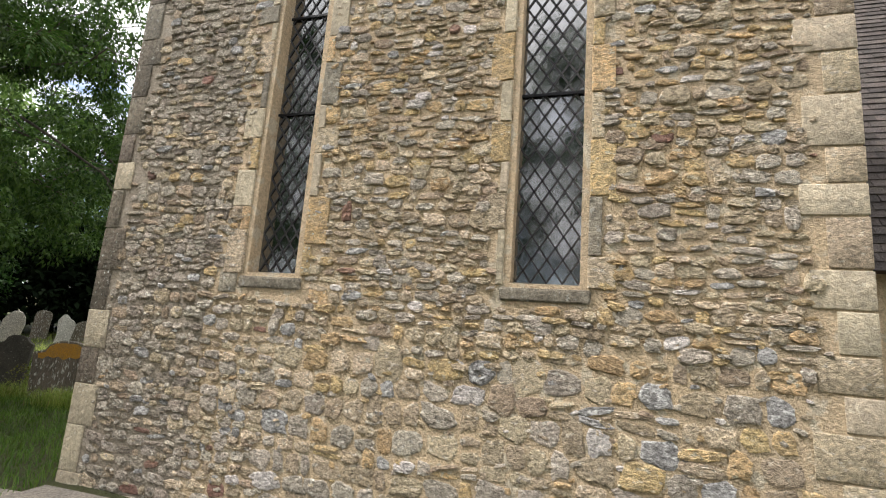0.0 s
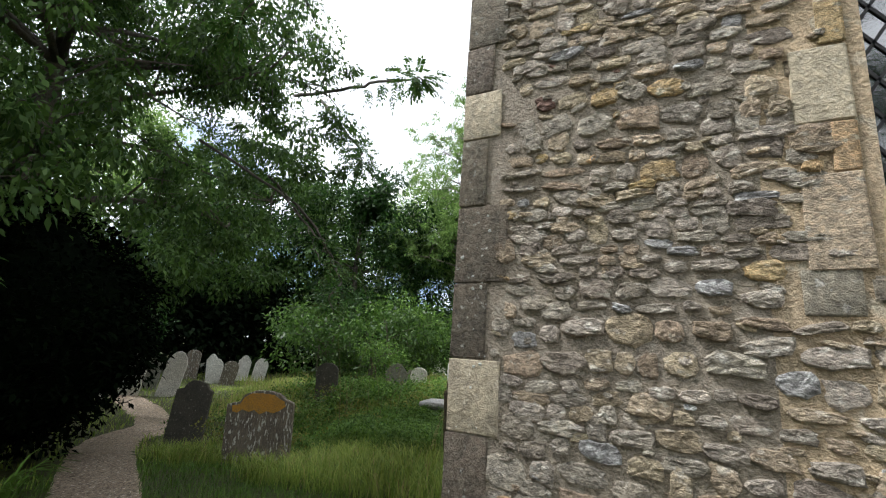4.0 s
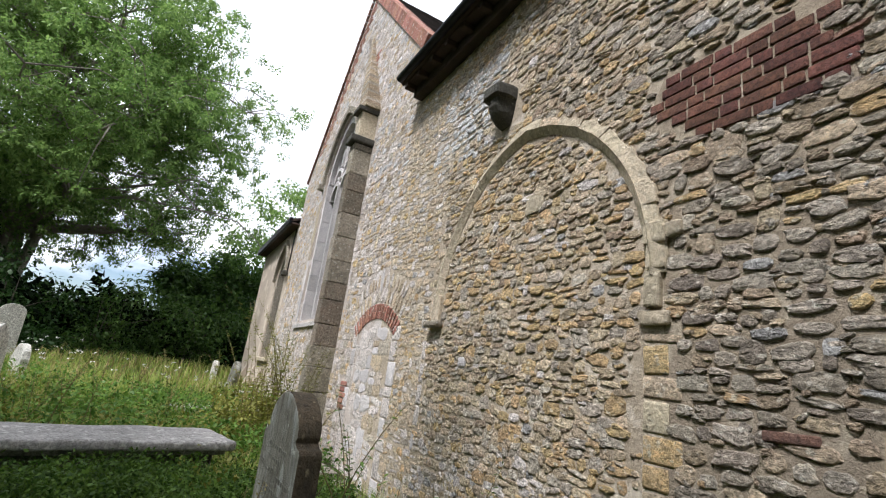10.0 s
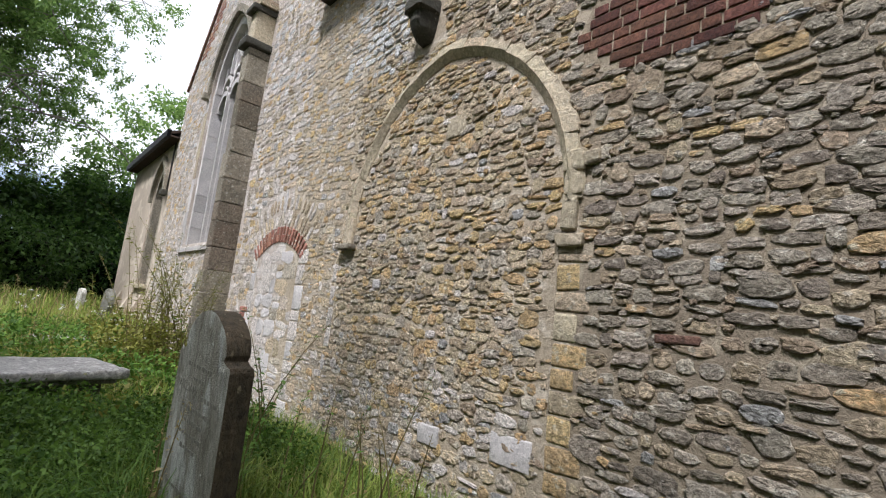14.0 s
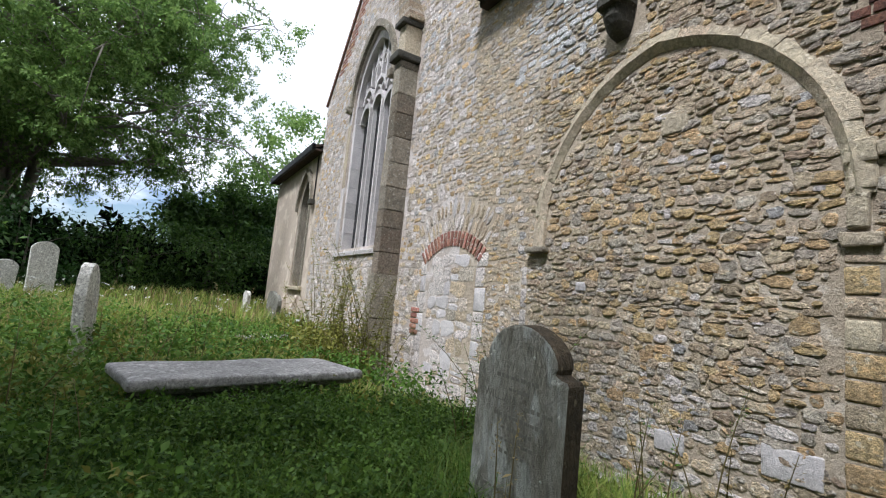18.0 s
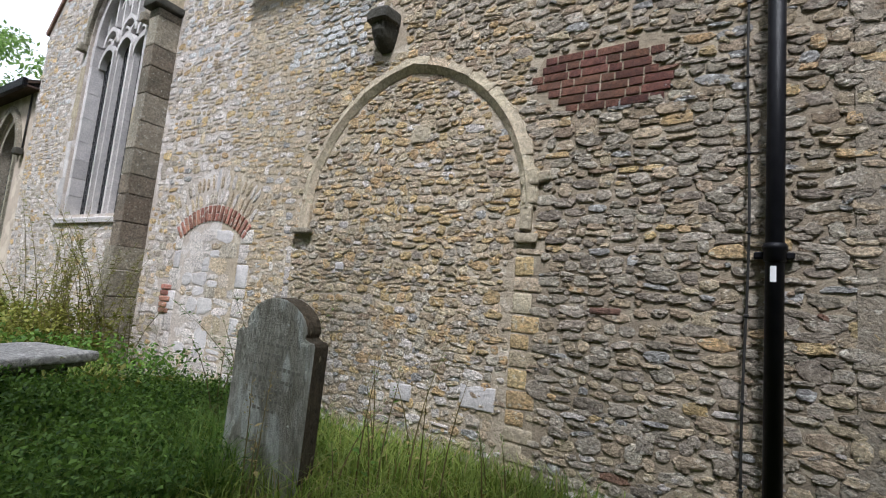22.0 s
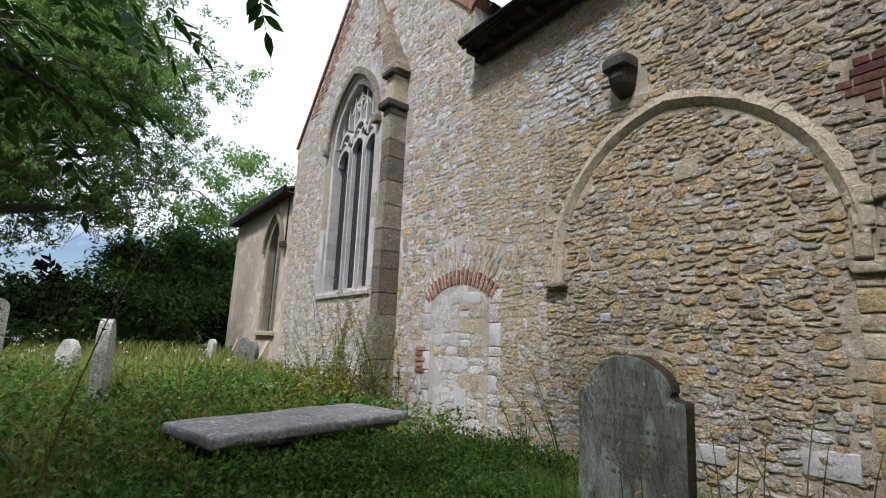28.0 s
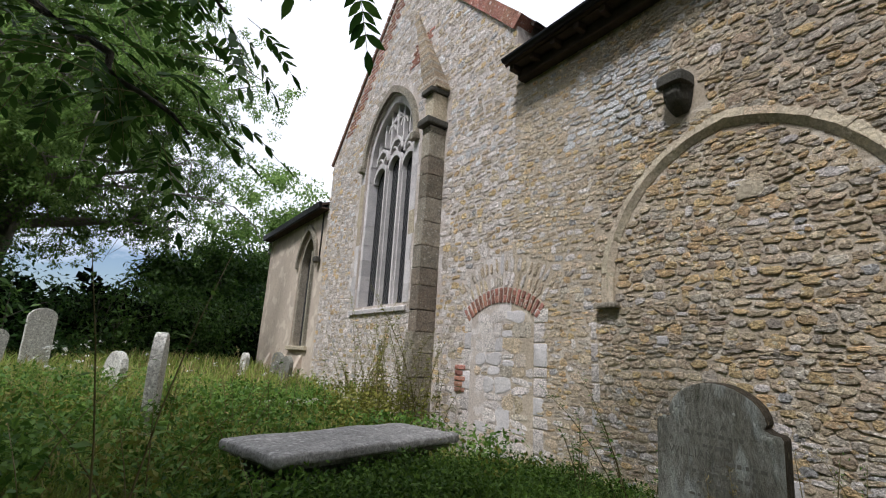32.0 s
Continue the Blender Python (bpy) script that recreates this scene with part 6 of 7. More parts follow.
    if hole:
        ends = [e for e in ends if noise.noise(e * 0.45 + Vector((seed, 0, 0))) > -hole]
    if keep:
        ends = [e for e in ends if keep(e.x + x, e.y + y, e.z + g)]
    if twigs > 1:
        ends = [e + Vector((r.gauss(0, 0.5), r.gauss(0, 0.5), r.gauss(0, 0.4))) for e in ends for _ in range(twigs)]
    n = max(1, leaves // len(ends))
    v, q = spray_leaves([tuple(e) for e in ends], n, [clump * r.uniform(0.6, 1.3) for _ in ends], size, 0.75 * squash, droop, ratio)
    tagged(quick_mesh("crown", v, q, mat, th), kind="stuff")
    return th


# the big ash beyond the graves, and the wood round the churchyard
tree(-8.6, 25.5, 19.0, 8.0, 4.6, 310000, 0.15, L_ASH, "tall leafy ash tree with several pale stems", 3, trunk=0.46, stems=6, limbs=84, clump=0.27, hole=0.12, fill=420, centre=0.54, bark=BARK_PALE, z=0.6, twigs=4, keep=lambda a, b, c: c > 6.1 or a < -5.6)
# crown's reach over the near path is unseen, added to shade the wall's corner
tree(-10.2, 1.3, 12.5, 7.2, 2.2, 190000, 0.13, L_MID, "dark overhanging ash tree beside the path", 21, trunk=0.42, limbs=46, droop=0.8, clump=0.42, hole=0.28, fill=900, keep=lambda a, b, c: (b < 3.0 and a < -6.6) or a < -6.6 - 0.6 * (b - 3.0) or (c > 4.8 and a < -5.6 and b < 6) or (c > 6.2 and a < -2.6 and b < 1.6 and noise.noise(Vector((a, b, c)) * 0.7) > -0.03) or (c > 5.6 and a < -6.3 and b < 4.5))
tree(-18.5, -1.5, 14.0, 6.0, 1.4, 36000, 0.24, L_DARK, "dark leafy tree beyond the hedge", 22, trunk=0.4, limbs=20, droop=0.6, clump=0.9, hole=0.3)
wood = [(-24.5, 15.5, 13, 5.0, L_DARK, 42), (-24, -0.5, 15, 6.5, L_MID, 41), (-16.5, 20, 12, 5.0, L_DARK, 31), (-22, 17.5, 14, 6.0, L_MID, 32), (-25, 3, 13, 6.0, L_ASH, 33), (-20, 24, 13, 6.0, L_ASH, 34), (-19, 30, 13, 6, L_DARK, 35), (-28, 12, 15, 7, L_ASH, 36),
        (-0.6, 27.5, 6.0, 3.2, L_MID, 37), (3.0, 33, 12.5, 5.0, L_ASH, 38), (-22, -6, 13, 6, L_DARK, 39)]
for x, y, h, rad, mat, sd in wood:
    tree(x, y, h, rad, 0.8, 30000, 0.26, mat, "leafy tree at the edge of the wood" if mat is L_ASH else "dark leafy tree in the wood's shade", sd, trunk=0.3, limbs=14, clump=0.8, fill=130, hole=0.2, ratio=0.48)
# trees behind the walk, seen in the glass
for x, y, h, rad, sd in ((-4.5, -10.5, 15, 5.5, 51), (3.6, -16, 15, 5.2, 52), (12, -17, 11, 5, 53), (-14, -13, 12, 6, 54)):
    tree(x, y, h, rad, 2.0, 16000, 0.34, L_DARK, "dark leafy tree across the churchyard", sd, trunk=0.35, limbs=12, clump=0.55, hole=0.34, fill=150)
# shrubs that close the churchyard
shr = random.Random(9)
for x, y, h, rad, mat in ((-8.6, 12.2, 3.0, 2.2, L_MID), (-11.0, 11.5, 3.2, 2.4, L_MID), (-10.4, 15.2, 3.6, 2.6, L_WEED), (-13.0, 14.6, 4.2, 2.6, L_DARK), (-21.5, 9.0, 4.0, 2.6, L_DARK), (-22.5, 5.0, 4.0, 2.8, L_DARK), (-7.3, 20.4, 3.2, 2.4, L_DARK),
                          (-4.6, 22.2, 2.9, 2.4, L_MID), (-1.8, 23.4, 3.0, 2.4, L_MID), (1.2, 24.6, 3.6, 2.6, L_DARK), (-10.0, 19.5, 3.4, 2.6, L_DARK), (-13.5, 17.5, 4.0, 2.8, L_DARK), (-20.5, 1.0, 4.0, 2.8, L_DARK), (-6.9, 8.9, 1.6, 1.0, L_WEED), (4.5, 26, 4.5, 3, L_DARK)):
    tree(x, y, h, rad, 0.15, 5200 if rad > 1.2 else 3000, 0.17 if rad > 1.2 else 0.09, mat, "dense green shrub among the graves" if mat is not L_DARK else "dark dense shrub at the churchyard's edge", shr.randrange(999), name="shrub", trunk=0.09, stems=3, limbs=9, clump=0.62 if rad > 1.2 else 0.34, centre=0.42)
# the thicket that closes the view at eye level, coloured as deep shade under the trees
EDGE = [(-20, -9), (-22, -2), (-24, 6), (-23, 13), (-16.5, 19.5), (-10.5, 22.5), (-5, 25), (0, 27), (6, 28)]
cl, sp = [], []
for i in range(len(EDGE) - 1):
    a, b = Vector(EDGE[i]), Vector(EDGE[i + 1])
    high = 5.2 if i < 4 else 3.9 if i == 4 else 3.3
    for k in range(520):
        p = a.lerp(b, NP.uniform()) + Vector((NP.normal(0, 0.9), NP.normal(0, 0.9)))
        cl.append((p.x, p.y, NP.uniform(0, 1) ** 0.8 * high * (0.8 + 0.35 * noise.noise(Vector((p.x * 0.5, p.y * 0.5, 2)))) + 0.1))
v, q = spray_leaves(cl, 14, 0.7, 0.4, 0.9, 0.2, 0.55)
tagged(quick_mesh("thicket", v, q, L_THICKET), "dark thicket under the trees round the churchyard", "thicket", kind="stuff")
# clipped yew beside the path
yew = tagged(new("yew_bush"), "big near-black yew bush beside the gravel path", "bush")
yew.location = (-7.2, 0.35, ground_z(-7.2, 0.35))
tv, tf = tube([(0, 0, -0.2), (0.05, 0, 0.8), (0, 0.1, 2.2)], [0.16, 0.13, 0.06], 8)
mesh_object("trunk", tv, tf, BARK, yew, True)
cs = NP.normal(size=(1500, 3))
cs /= np.linalg.norm(cs, axis=1, keepdims=True)
cs = cs * NP.uniform(0.7, 1.0, (1500, 1)) * np.array([2.1, 2.1, 1.72]) + np.array([0, 0, 1.75])
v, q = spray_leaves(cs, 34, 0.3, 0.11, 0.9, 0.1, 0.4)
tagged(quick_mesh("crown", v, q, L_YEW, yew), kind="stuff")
# added solid core, coloured as the shade inside the bush
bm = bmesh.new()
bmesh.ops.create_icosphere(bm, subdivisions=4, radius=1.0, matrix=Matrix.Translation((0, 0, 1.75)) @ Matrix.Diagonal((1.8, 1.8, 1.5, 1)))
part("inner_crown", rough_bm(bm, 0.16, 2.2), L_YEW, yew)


# ---- grass ----
def blades(pts, height, width, lean, mats, name, label, index=None):
    """Bent blades of two quads each at the given feet."""
    n = len(pts)
    az = NP.uniform(0, 2 * math.pi, n)
    d = np.stack([np.cos(az), np.sin(az), np.zeros(n)], 1)
    s = np.stack([-np.sin(az), np.cos(az), np.zeros(n)], 1)
    h = height * NP.uniform(0.5, 1.25, n)
    l = h * lean * NP.uniform(0.2, 1.3, n)
    w = width * NP.uniform(0.6, 1.3, n)
    up = np.array([0, 0, 1.0])
    p0 = np.asarray(pts)
    p1 = p0 + up * (h * 0.6)[:, None] + d * (l * 0.35)[:, None]
    p2 = p0 + up * (h * (1 - 0.25 * lean))[:, None] + d * l[:, None]
    sw = s * (w / 2)[:, None]
    v = np.stack([p0 - sw, p0 + sw, p1 + sw * 0.8, p1 - sw * 0.8, p2 + sw * 0.15, p2 - sw * 0.15], 1).reshape(-1, 3)
    base = np.arange(n)[:, None] * 6
    q = np.stack([base + np.array([0, 1, 2, 3]), base + np.array([3, 2, 4, 5])], 1).reshape(-1, 4)
    ob = quick_mesh(name, v, q, mats, None, None if index is None else np.repeat(index, 2))
    return tagged(ob, label, "grass", kind="stuff")


def scatter(n, x0, x1, y0, y1, keep):
    out_ = []
    xs_, ys_ = NP.uniform(x0, x1, n), NP.uniform(y0, y1, n)
    for a, b in zip(xs_, ys_):
        if keep(a, b):
            out_.append((a, b, ground_z(a, b) - 0.02))
    return np.array(out_)


def patchy(x, y, s=0.7, lo=-0.25):
    return noise.noise(Vector((x * s, y * s, 9.3))) > lo


def clear(x, y):
    if x > -0.12 and y > -0.1:
        return False
    dx, dy = x + 2.75, y - 6.32
    c, s_ = math.cos(radians(13)), math.sin(radians(13))
    if abs(dx * c + dy * s_) < 1.0 and abs(-dx * s_ + dy * c) < 0.4:
        return False
    return path_distance(x, y) > 0.42


lawn = scatter(26000, -6, -0.05, -1.2, 3.4, lambda x, y: clear(x, y) and y < 3.4 and (x < -0.7 or y < 2))
blades(lawn, 0.12, 0.008, 0.7, L_LAWN, "lawn_grass", "short green grass by the church's corner")
mid = scatter(30000, -6.2, -0.55, 2.2, 6.8, lambda x, y: clear(x, y) and math.hypot(x + 4.7, y - 2.3) > 0.5)
idx = (NP.uniform(0, 1, len(mid)) < 0.06).astype(int)
blades(mid, 0.33, 0.009, 0.8, [L_GRASS, L_DRY], "rough_grass", "rough uncut green grass between the graves", idx)
fringe = scatter(5200, -0.85, -0.13, 0.9, 7.0, lambda x, y: patchy(x, y, 1.4, -0.3))
blades(fringe, 0.26, 0.008, 0.8, L_GRASS, "fringe_grass", "uncut grass along the foot of the wall")
tall = scatter(42000, -10.5, -0.4, 6.0, 15.5, lambda x, y: clear(x, y) and (x < -0.9 or y > 9.5))
idx = (NP.uniform(0, 1, len(tall)) < 0.22).astype(int)
blades(tall, 0.36, 0.011, 0.7, [L_GRASS, L_DRY], "tall_grass", "tall wild grass with dry stalks among the graves", idx)
far = scatter(12000, -17, 0, 12.0, 22, lambda x, y: clear(x, y))
idx = (NP.uniform(0, 1, len(far)) < 0.25).astype(int)
blades(far, 0.5, 0.022, 0.7, [L_GRASS, L_DRY], "far_grass", "tall wild grass at the churchyard's far side", idx)
west = scatter(15000, -21, -5.5, 0.5, 14.0, lambda x, y: clear(x, y))
blades(west, 0.16, 0.018, 0.8, L_GRASS, "west_grass", "short sunlit grass among the headstones")


# leafy weeds in front of the ledger and along the wall; rank growth at the buttress
def weeds(pts, reach, per, size, mat, name, label):
    c = np.asarray(pts).copy()
    c[:, 2] += NP.uniform(0.05, 1.0, len(c)) * reach
    v, q = spray_leaves(c, per, 0.13, size, 0.7, 0.1, 0.5)
    ob = quick_mesh(name, v, q, mat)
    return tagged(ob, label, "weeds", kind="stuff")


rank = scatter(900, -8.0, -4.9, 5.6, 8.5, lambda x, y: clear(x, y) and patchy(x + 2, y - 4, 0.8, -0.2))
weeds(rank, 0.6, 12, 0.07, L_WEED, "leafy_weeds", "rank leafy weeds standing above the grass")
rank_dry = scatter(9000, -8.5, -3.6, 9.2, 13.0, lambda x, y: clear(x, y) and patchy(x - 5, y + 2, 0.7, -0.05))
idx = (NP.uniform(0, 1, len(rank_dry)) < 0.35).astype(int)
blades(rank_dry, 0.55, 0.011, 0.6, [L_GRASS, L_DRY], "rank_grass", "high seeding grass behind the ledger tomb", idx)
front = scatter(12000, -5.2, -0.8, 3.6, 5.7, lambda x, y: clear(x, y) and patchy(x + 4, y, 1.3, -0.15))
blades(front, 0.46, 0.008, 0.9, L_LAWN, "long_grass", "long green grass blades growing through the weeds")
fr = scatter(1200, -4.2, -1.4, 5.0, 6.1, lambda x, y: clear(x, y) and patchy(x, y, 1.6, -0.35))
weeds(fr, 0.4, 26, 0.038, L_NETTLE, "leafy_weeds", "dark weeds grown up against the ledger tomb")
wd = scatter(3000, -4.6, -0.75, 3.6, 6.0, lambda x, y: clear(x, y) and (x < -2.2 or y > 4.3) and patchy(x, y, 1.1, -0.3))
weeds(wd, 0.4, 28, 0.036, L_NETTLE, "leafy_weeds", "dense low leafy weeds in front of the ledger tomb")
wd2 = scatter(3000, -6.5, -0.5, 6.4, 12.0, lambda x, y: clear(x, y) and patchy(x, y, 0.8, -0.05))
weeds(wd2, 0.55, 11, 0.065, L_WEED, "leafy_weeds", "patches of nettles in the tall grass")
wd4 = scatter(2200, -7.0, -1.6, 3.4, 10.0, lambda x, y: clear(x, y) and patchy(x + 7, y, 0.9, 0.02) and (y > 5.2 or x < -3.4))
weeds(wd4, 0.5, 10, 0.055, L_YELLOW, "leafy_weeds", "yellow-green weeds mixed into the rough grass")
wd5 = scatter(260, -1.7, -0.45, 8.2, 10.4, lambda x, y: clear(x, y))
weeds(wd5, 0.75, 12, 0.07, L_YELLOW, "leafy_weeds", "rank yellowing weeds at the buttress foot")
wd6 = scatter(1500, -6.0, -3.3, 3.7, 7.2, lambda x, y: clear(x, y) and patchy(x - 3, y, 1.0, -0.2))
weeds(wd6, 0.42, 11, 0.06, L_WEED, "leafy_weeds", "lush broad-leaved weeds in the rough grass")
wd3 = scatter(700, -8.5, -5.0, 4.0, 8.5, lambda x, y: clear(x, y) and patchy(x, y, 0.7, 0.0))
weeds(wd3, 0.6, 12, 0.07, L_NETTLE, "leafy_weeds", "brambles and weeds beside the graves")


# ---- ash boughs that hang over the walk: leaves of nine to eleven leaflets ----
def ash_bough(points, thick, leaves, label, seed, size=0.075):
    r = random.Random(seed)
    th = tagged(new("ash_bough"), label, "branch", "overhanging ash boughs")
    pts = [Vector(p) for p in points]
    fine = []
    for i in range(len(pts) - 1):
        for k in range(5):
            fine.append(pts[i].lerp(pts[i + 1], k / 5) + Vector((r.gauss(0, 0.02), r.gauss(0, 0.02), r.gauss(0, 0.015))))
    fine.append(pts[-1])
    bv, bf = tube(fine, [thick * (1 - 0.85 * i / len(fine)) for i in range(len(fine))], 7)
    mesh_object("bough", bv, bf, BARK, th, True)
    P, A, N, L, rv, rf = [], [], [], [], [], []
    for k in range(leaves):
        f = r.uniform(0.3, 1.0) ** 0.7
        o = fine[int(f * (len(fine) - 1))]
        d = Vector((r.gauss(0, 1), r.gauss(0, 1), r.gauss(-0.1, 0.5))).normalized()
        o = o + d * r.uniform(0.0, 0.28)
        length = r.uniform(0.2, 0.3)
        bend = Vector((0, 0, -r.uniform(0.25, 0.7)))
        line = [o + (d + bend * t * 0.8) * length * t for t in (0, 0.25, 0.5, 0.75, 1.0)]
        v2, f2 = tube(line, 0.0016, 3)
        rf += [tuple(a + len(rv) for a in ff) for ff in f2]
        rv += v2
        side = d.cross(Vector((0, 0, 1)))
        side = side.normalized() if side.length > 0.1 else Vector((1, 0, 0))
        up = side.cross(d).normalized()
        n = r.choice((4, 4, 5))
        for i in range(n):
            t = 0.28 + 0.68 * i / n
            q = o + (d + bend * t * 0.8) * length * t
            for s in (-1, 1):
                P.append(q)
                A.append(side * s + d * 0.65 + Vector((0, 0, -0.35)) + Vector((r.gauss(0, 0.12), r.gauss(0, 0.12), r.gauss(0, 0.12))))
                N.append(up + Vector((r.gauss(0, 0.2), r.gauss(0, 0.2), 0)))
                L.append(size * r.uniform(0.8, 1.2))
        P.append(line[-1])
        A.append(d + bend)
        N.append(up)
        L.append(size * 1.1)
    tagged(mesh_object("stalk_mass", rv, rf, L_STEM, th, True), kind="stuff")
    # each leaflet: two folded halves with a pointed oval outline
    P, A, N, L = np.array(P), np.array(A), np.array(N), np.array(L)
    A /= np.linalg.norm(A, axis=1, keepdims=True)
    S = np.cross(A, N)
    S /= np.linalg.norm(S, axis=1, keepdims=True)
    U = np.cross(S, A)
    rows_ = [(0.0, 0.02), (0.28, 0.18), (0.6, 0.19), (1.0, 0.01)]
    vs = []
    for t, w in rows_:
        mid_ = P + A * (L * t)[:, None] - U * (L * 0.12 * t * t)[:, None]
        vs += [mid_ - S * (L * w)[:, None] + U * (L * 0.03)[:, None], mid_, mid_ + S * (L * w)[:, None] + U * (L * 0.03)[:, None]]
    v = np.stack(vs, 1).reshape(-1, 3)
    b = np.arange(len(P))[:, None] * 12
    q = np.concatenate([b + np.array(c) for k in range(3) for c in ((3 * k, 3 * k + 1, 3 * k + 4, 3 * k + 3), (3 * k + 1, 3 * k + 2, 3 * k + 5, 3 * k + 4))], 0)
    tagged(quick_mesh("foliage", v, q, L_ASHNEAR, th), kind="stuff")
    return th


ash_bough([(-8.2, 5.4, 5.6), (-6.6, 5.6, 4.2), (-5.6, 5.2, 3.2), (-5.06, 4.9, 2.8), (-4.85, 4.35, 2.45), (-4.55, 4.17, 2.15)], 0.04, 58, "dark leafy ash bough hanging over the grass", 61)
ash_bough([(-8.0, 3.4, 5.6), (-6.2, 4.1, 4.5), (-5.3, 4.3, 3.6), (-4.8, 4.36, 3.1), (-4.49, 4.36, 2.83)], 0.035, 62, "dark leafy ash bough hanging over the grass", 68)
ash_bough([(-6.2, 4.1, 4.5), (-5.2, 3.9, 3.7), (-4.66, 3.65, 3.15), (-4.36, 3.5, 2.88), (-4.24, 3.46, 2.78)], 0.012, 6, "thin ash twig with a few green leaves", 64, 0.085)
ash_bough([(-9.0, 6.5, 8.6), (-6.5, 5.8, 7.8), (-4.6, 4.8, 7.0), (-3.3, 4.2, 6.4), (-2.9, 3.8, 6.05)], 0.05, 80, "high ash bough against the sky", 65, 0.085)
ash_bough([(-9.0, 7.5, 9.0), (-7.0, 6.5, 7.2), (-5.6, 5.6, 6.0), (-4.8, 4.8, 5.1)], 0.05, 120, "high ash bough against the sky", 66, 0.085)
ash_bough([(-9.0, 3.5, 8.0), (-7.0, 2.6, 7.0), (-5.2, 1.8, 6.2), (-3.6, 1.0, 5.6)], 0.05, 120, "high ash bough against the sky", 67, 0.085)


# ---- tall weeds that stand singly ----
def stalk_plant(x, y, h, stems, leafy, mat, stem_mat, label, seed, spread=0.18, seedhead=0.0, size=0.06, bow=0.25):
    r = random.Random(seed)
    th = tagged(new("tall_weed"), label, "weed", "tall weeds")
    th.location = (x, y, ground_z(x, y))
    P, A, L = [], [], []
    for k in range(stems):
        b = Vector((r.gauss(0, spread), r.gauss(0, spread), -0.02))
        hh = h * r.uniform(0.65, 1.1)
        lean = Vector((r.gauss(0, bow), r.gauss(0, bow), 0)) * hh
        pts = [b + Vector((0, 0, hh * t)) + lean * t * t for t in (0, 0.2, 0.4, 0.6, 0.8, 1.0)]
        v, f = tube(pts, [0.007, 0.006, 0.005, 0.004, 0.003, 0.0015], 5)
        mesh_object("stem", v, f, stem_mat, th, True)
        for i in range(leafy):
            t = r.uniform(0.08, 0.98)
            o = pts[0].lerp(pts[-1], t)
            o = b + Vector((0, 0, hh * t)) + lean * t * t
            w = r.uniform(0, 6.283)
            d = Vector((math.cos(w), math.sin(w), r.uniform(-0.3, 0.6)))
            P.append(o)
            A.append(d)
            L.append(size * r.uniform(0.6, 1.3) * (1.25 - t * 0.7))
        for i in range(int(seedhead * 26)):
            t = r.uniform(0.72, 1.0)
            o = b + Vector((0, 0, hh * t)) + lean * t * t
            P.append(o + Vector((r.gauss(0, 0.015), r.gauss(0, 0.015), 0)))
            A.append(Vector((r.gauss(0, 1), r.gauss(0, 1), 0.8)))
            L.append(0.022)
    P, A, L = np.array([tuple(p) for p in P]), np.array([tuple(a) for a in A]), np.array(L)
    v, q = leaf_quads(P, A, NP.normal(size=A.shape) * 0.4 + np.array([0, 0, 1.0]), L, L * 0.36)
    tagged(quick_mesh("foliage", v, q, mat, th), kind="stuff")
    return th


for i, (x, y, h, n, leafy) in enumerate(((-0.75, 8.75, 2.1, 11, 60), (-0.6, 8.35, 1.8, 8, 54), (-1.0, 9.4, 2.2, 12, 64), (-1.1, 8.9, 1.5, 9, 60), (-0.6, 10.1, 1.7, 7, 50), (-1.2, 9.9, 1.6, 7, 50), (-0.5, 9.85, 2.2, 6, 44))):
    stalk_plant(x, y, h, n, leafy, L_YELLOW, L_STEM, "tall yellowing weeds beside the buttress", 300 + i, 0.2, 0.9, 0.085)
for i, (x, y, h, n, leafy) in enumerate(((-1.25, 4.45, 1.25, 3, 34), (-1.0, 4.8, 1.3, 3, 30), (-1.35, 4.15, 0.9, 2, 26), (-0.85, 5.4, 0.9, 3, 26), (-1.15, 5.1, 0.8, 3, 30))):
    stalk_plant(x, y, h, n, leafy, L_WEED, L_STEM, "dark slender weeds beside the headstone", 320 + i, 0.1, 0.5, 0.075)
for i, (x, y, h) in enumerate(((-1.35, 3.3, 1.0), (-1.2, 2.95, 0.8), (-0.9, 2.6, 0.75), (-1.0, 3.4, 0.8), (-1.6, 3.25, 0.6), (-2.05, 3.5, 0.7))):
    stalk_plant(x, y, h, 3, 7, L_DRY if i % 2 else L_WEED, L_STEM, "thin straggling grass stalks against the wall", 340 + i, 0.12, 0.9, 0.06, 0.18)
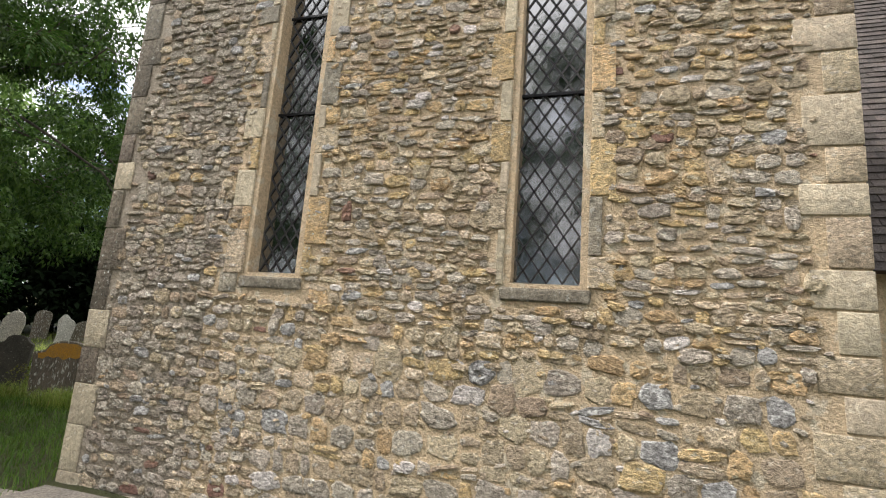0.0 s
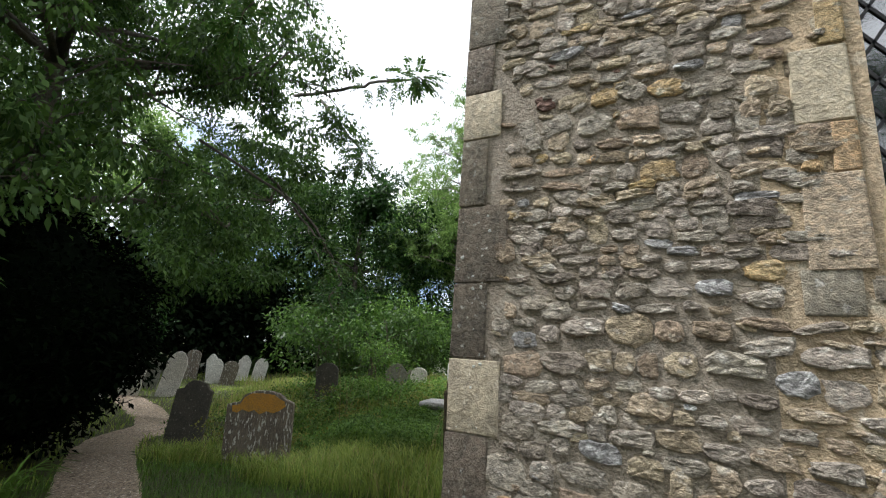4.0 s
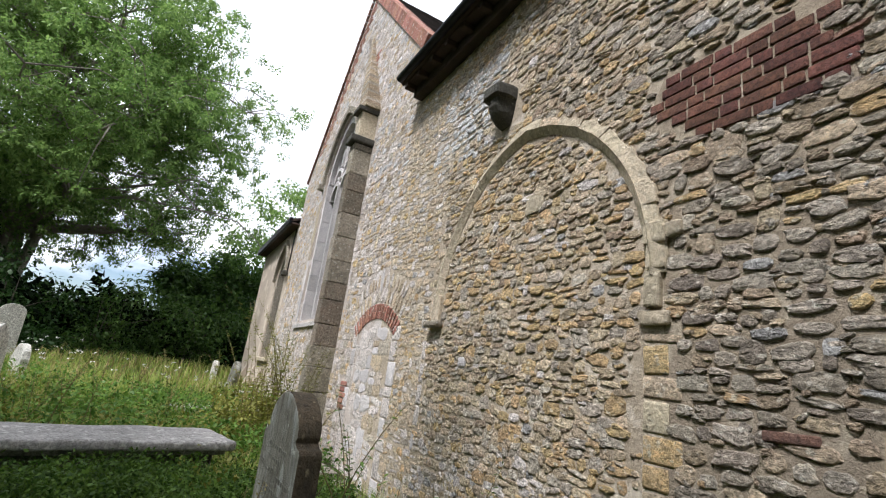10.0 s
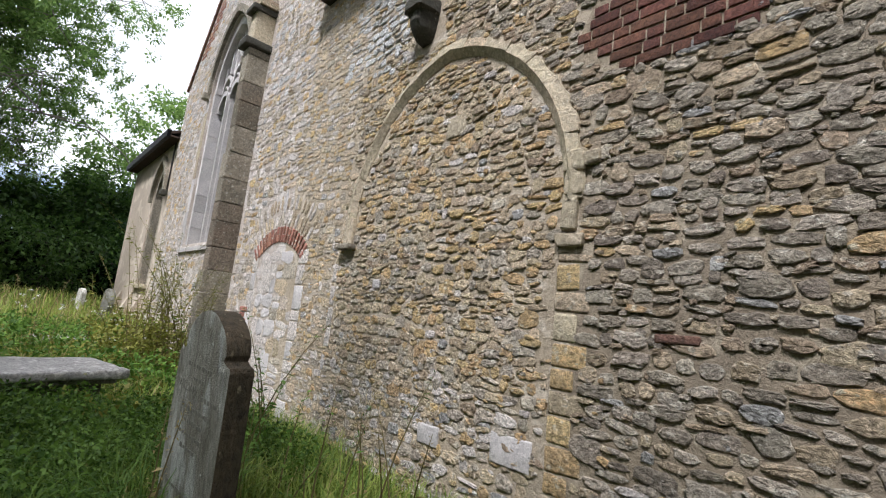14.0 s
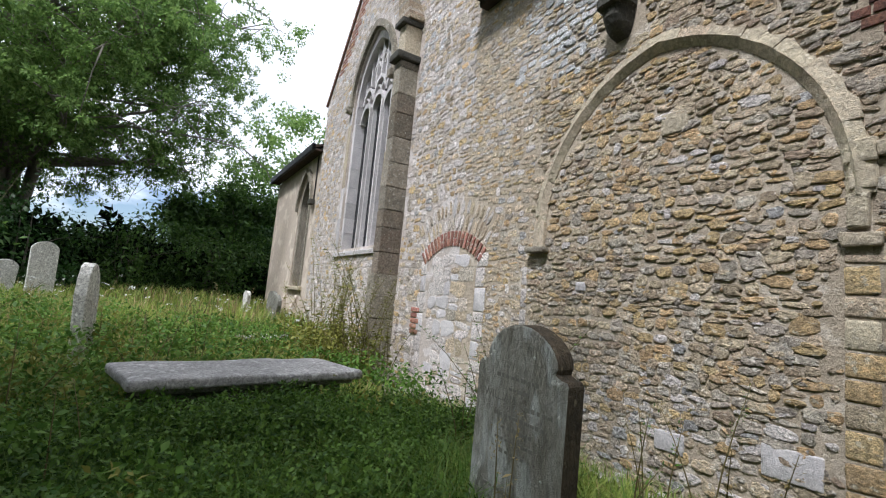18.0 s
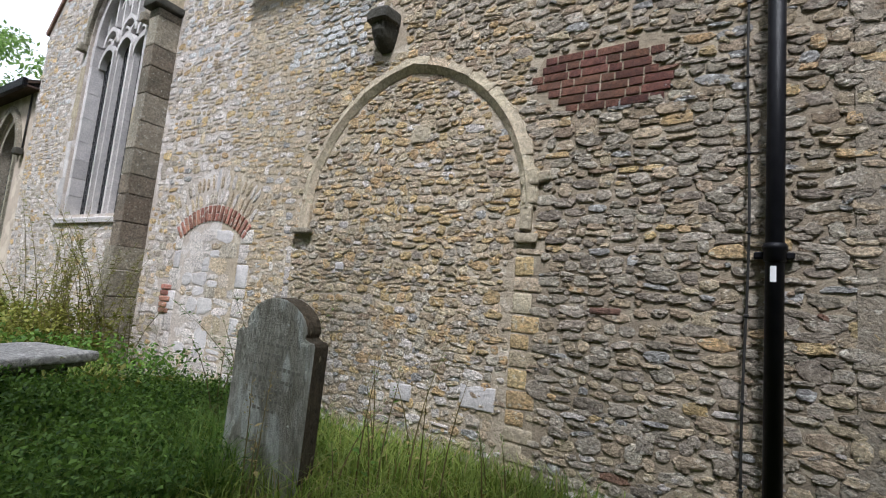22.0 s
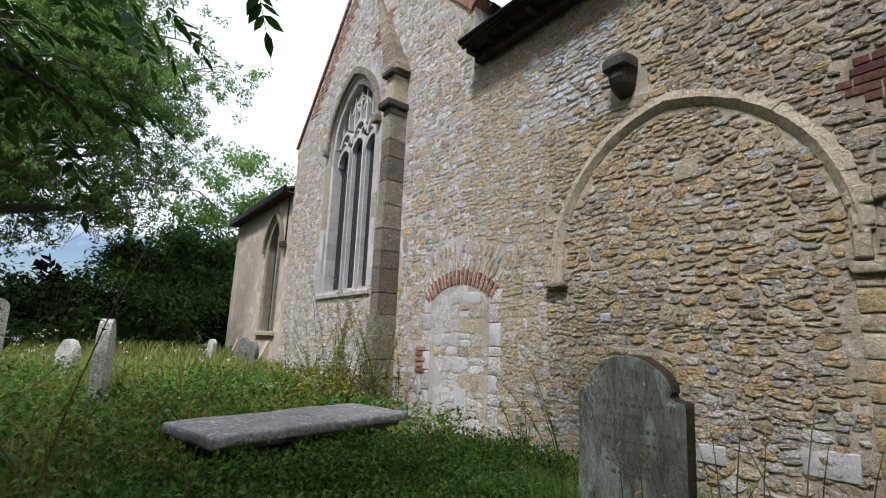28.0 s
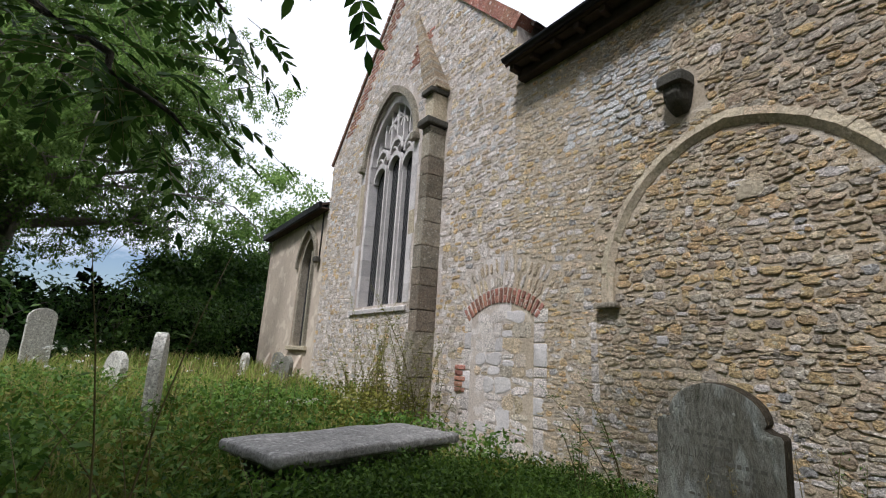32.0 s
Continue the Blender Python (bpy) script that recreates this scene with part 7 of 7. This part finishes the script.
for i, (x, y, h) in enumerate(((-4.6, 4.75, 1.85), (-4.75, 5.1, 1.15), (-4.4, 5.3, 1.0), (-3.9, 5.0, 0.8), (-5.2, 5.6, 0.9), (-4.2, 6.2, 0.9), (-3.7, 6.9, 0.95), (-5.0, 6.6, 1.0), (-4.5, 7.4, 0.9), (-3.4, 7.6, 1.0), (-5.3, 4.6, 0.8))):
    stalk_plant(x, y, h, 2, 16, L_WEED, L_STEM, "leggy dark weed standing above the grass", 360 + i, 0.08, 0.5, 0.1, 0.3)
for i in range(16):
    x, y = NP.uniform(-6, -0.9), NP.uniform(7, 12.5)
    stalk_plant(x, y, NP.uniform(0.7, 1.15), 4, 14, L_DRY if i % 3 else L_WEED, L_STEM, "seeding dock and grass stalks in the tall grass", 380 + i, 0.25, 1.0, 0.06, 0.15)
# small white umbels over the far grass
um = scatter(260, -6.5, -0.6, 9.0, 15.0, lambda x, y: clear(x, y) and patchy(x, y, 0.5, 0.1))
um[:, 2] += NP.uniform(0.5, 0.85, len(um))
v, q = spray_leaves(um, 6, 0.035, 0.03, 0.3, 0.0, 0.9)
tagged(quick_mesh("white_flowers", v, q, L_WHITE), "small white flower heads over the long grass", "flowers", kind="stuff")


# strap-leaved plant at the path's edge
def strap_plant(x, y, n, h, label, seed):
    r = random.Random(seed)
    th = tagged(new("strap_leaved_plant"), label, "plant")
    th.location = (x, y, ground_z(x, y))
    for k in range(n):
        az, hh = r.uniform(0, 6.283), h * r.uniform(0.6, 1.1)
        d, s_ = Vector((math.cos(az), math.sin(az), 0)), Vector((-math.sin(az), math.cos(az), 0))
        o = d * r.uniform(0, 0.12)
        vs, fs = [], []
        for i in range(7):
            t = i / 6
            c = o + d * hh * 0.75 * t * t + Vector((0, 0, hh * (t * 1.15 - 0.55 * t * t * t) - 0.03))
            w = 0.014 * (1 - t ** 3)
            vs += [c - s_ * w, c + Vector((0, 0, -0.004)), c + s_ * w]
            if i:
                b = 3 * (i - 1)
                fs += [(b, b + 1, b + 4, b + 3), (b + 1, b + 2, b + 5, b + 4)]
        mesh_object("strap_leaf", vs, fs, L_WEED, th, True)
    return th


for i, (x, y) in enumerate(((-4.95, -0.05), (-5.15, 0.3), (-4.75, -0.45))):
    strap_plant(x, y, 34, 0.75, "clump of arching strap-shaped green leaves", 700 + i)
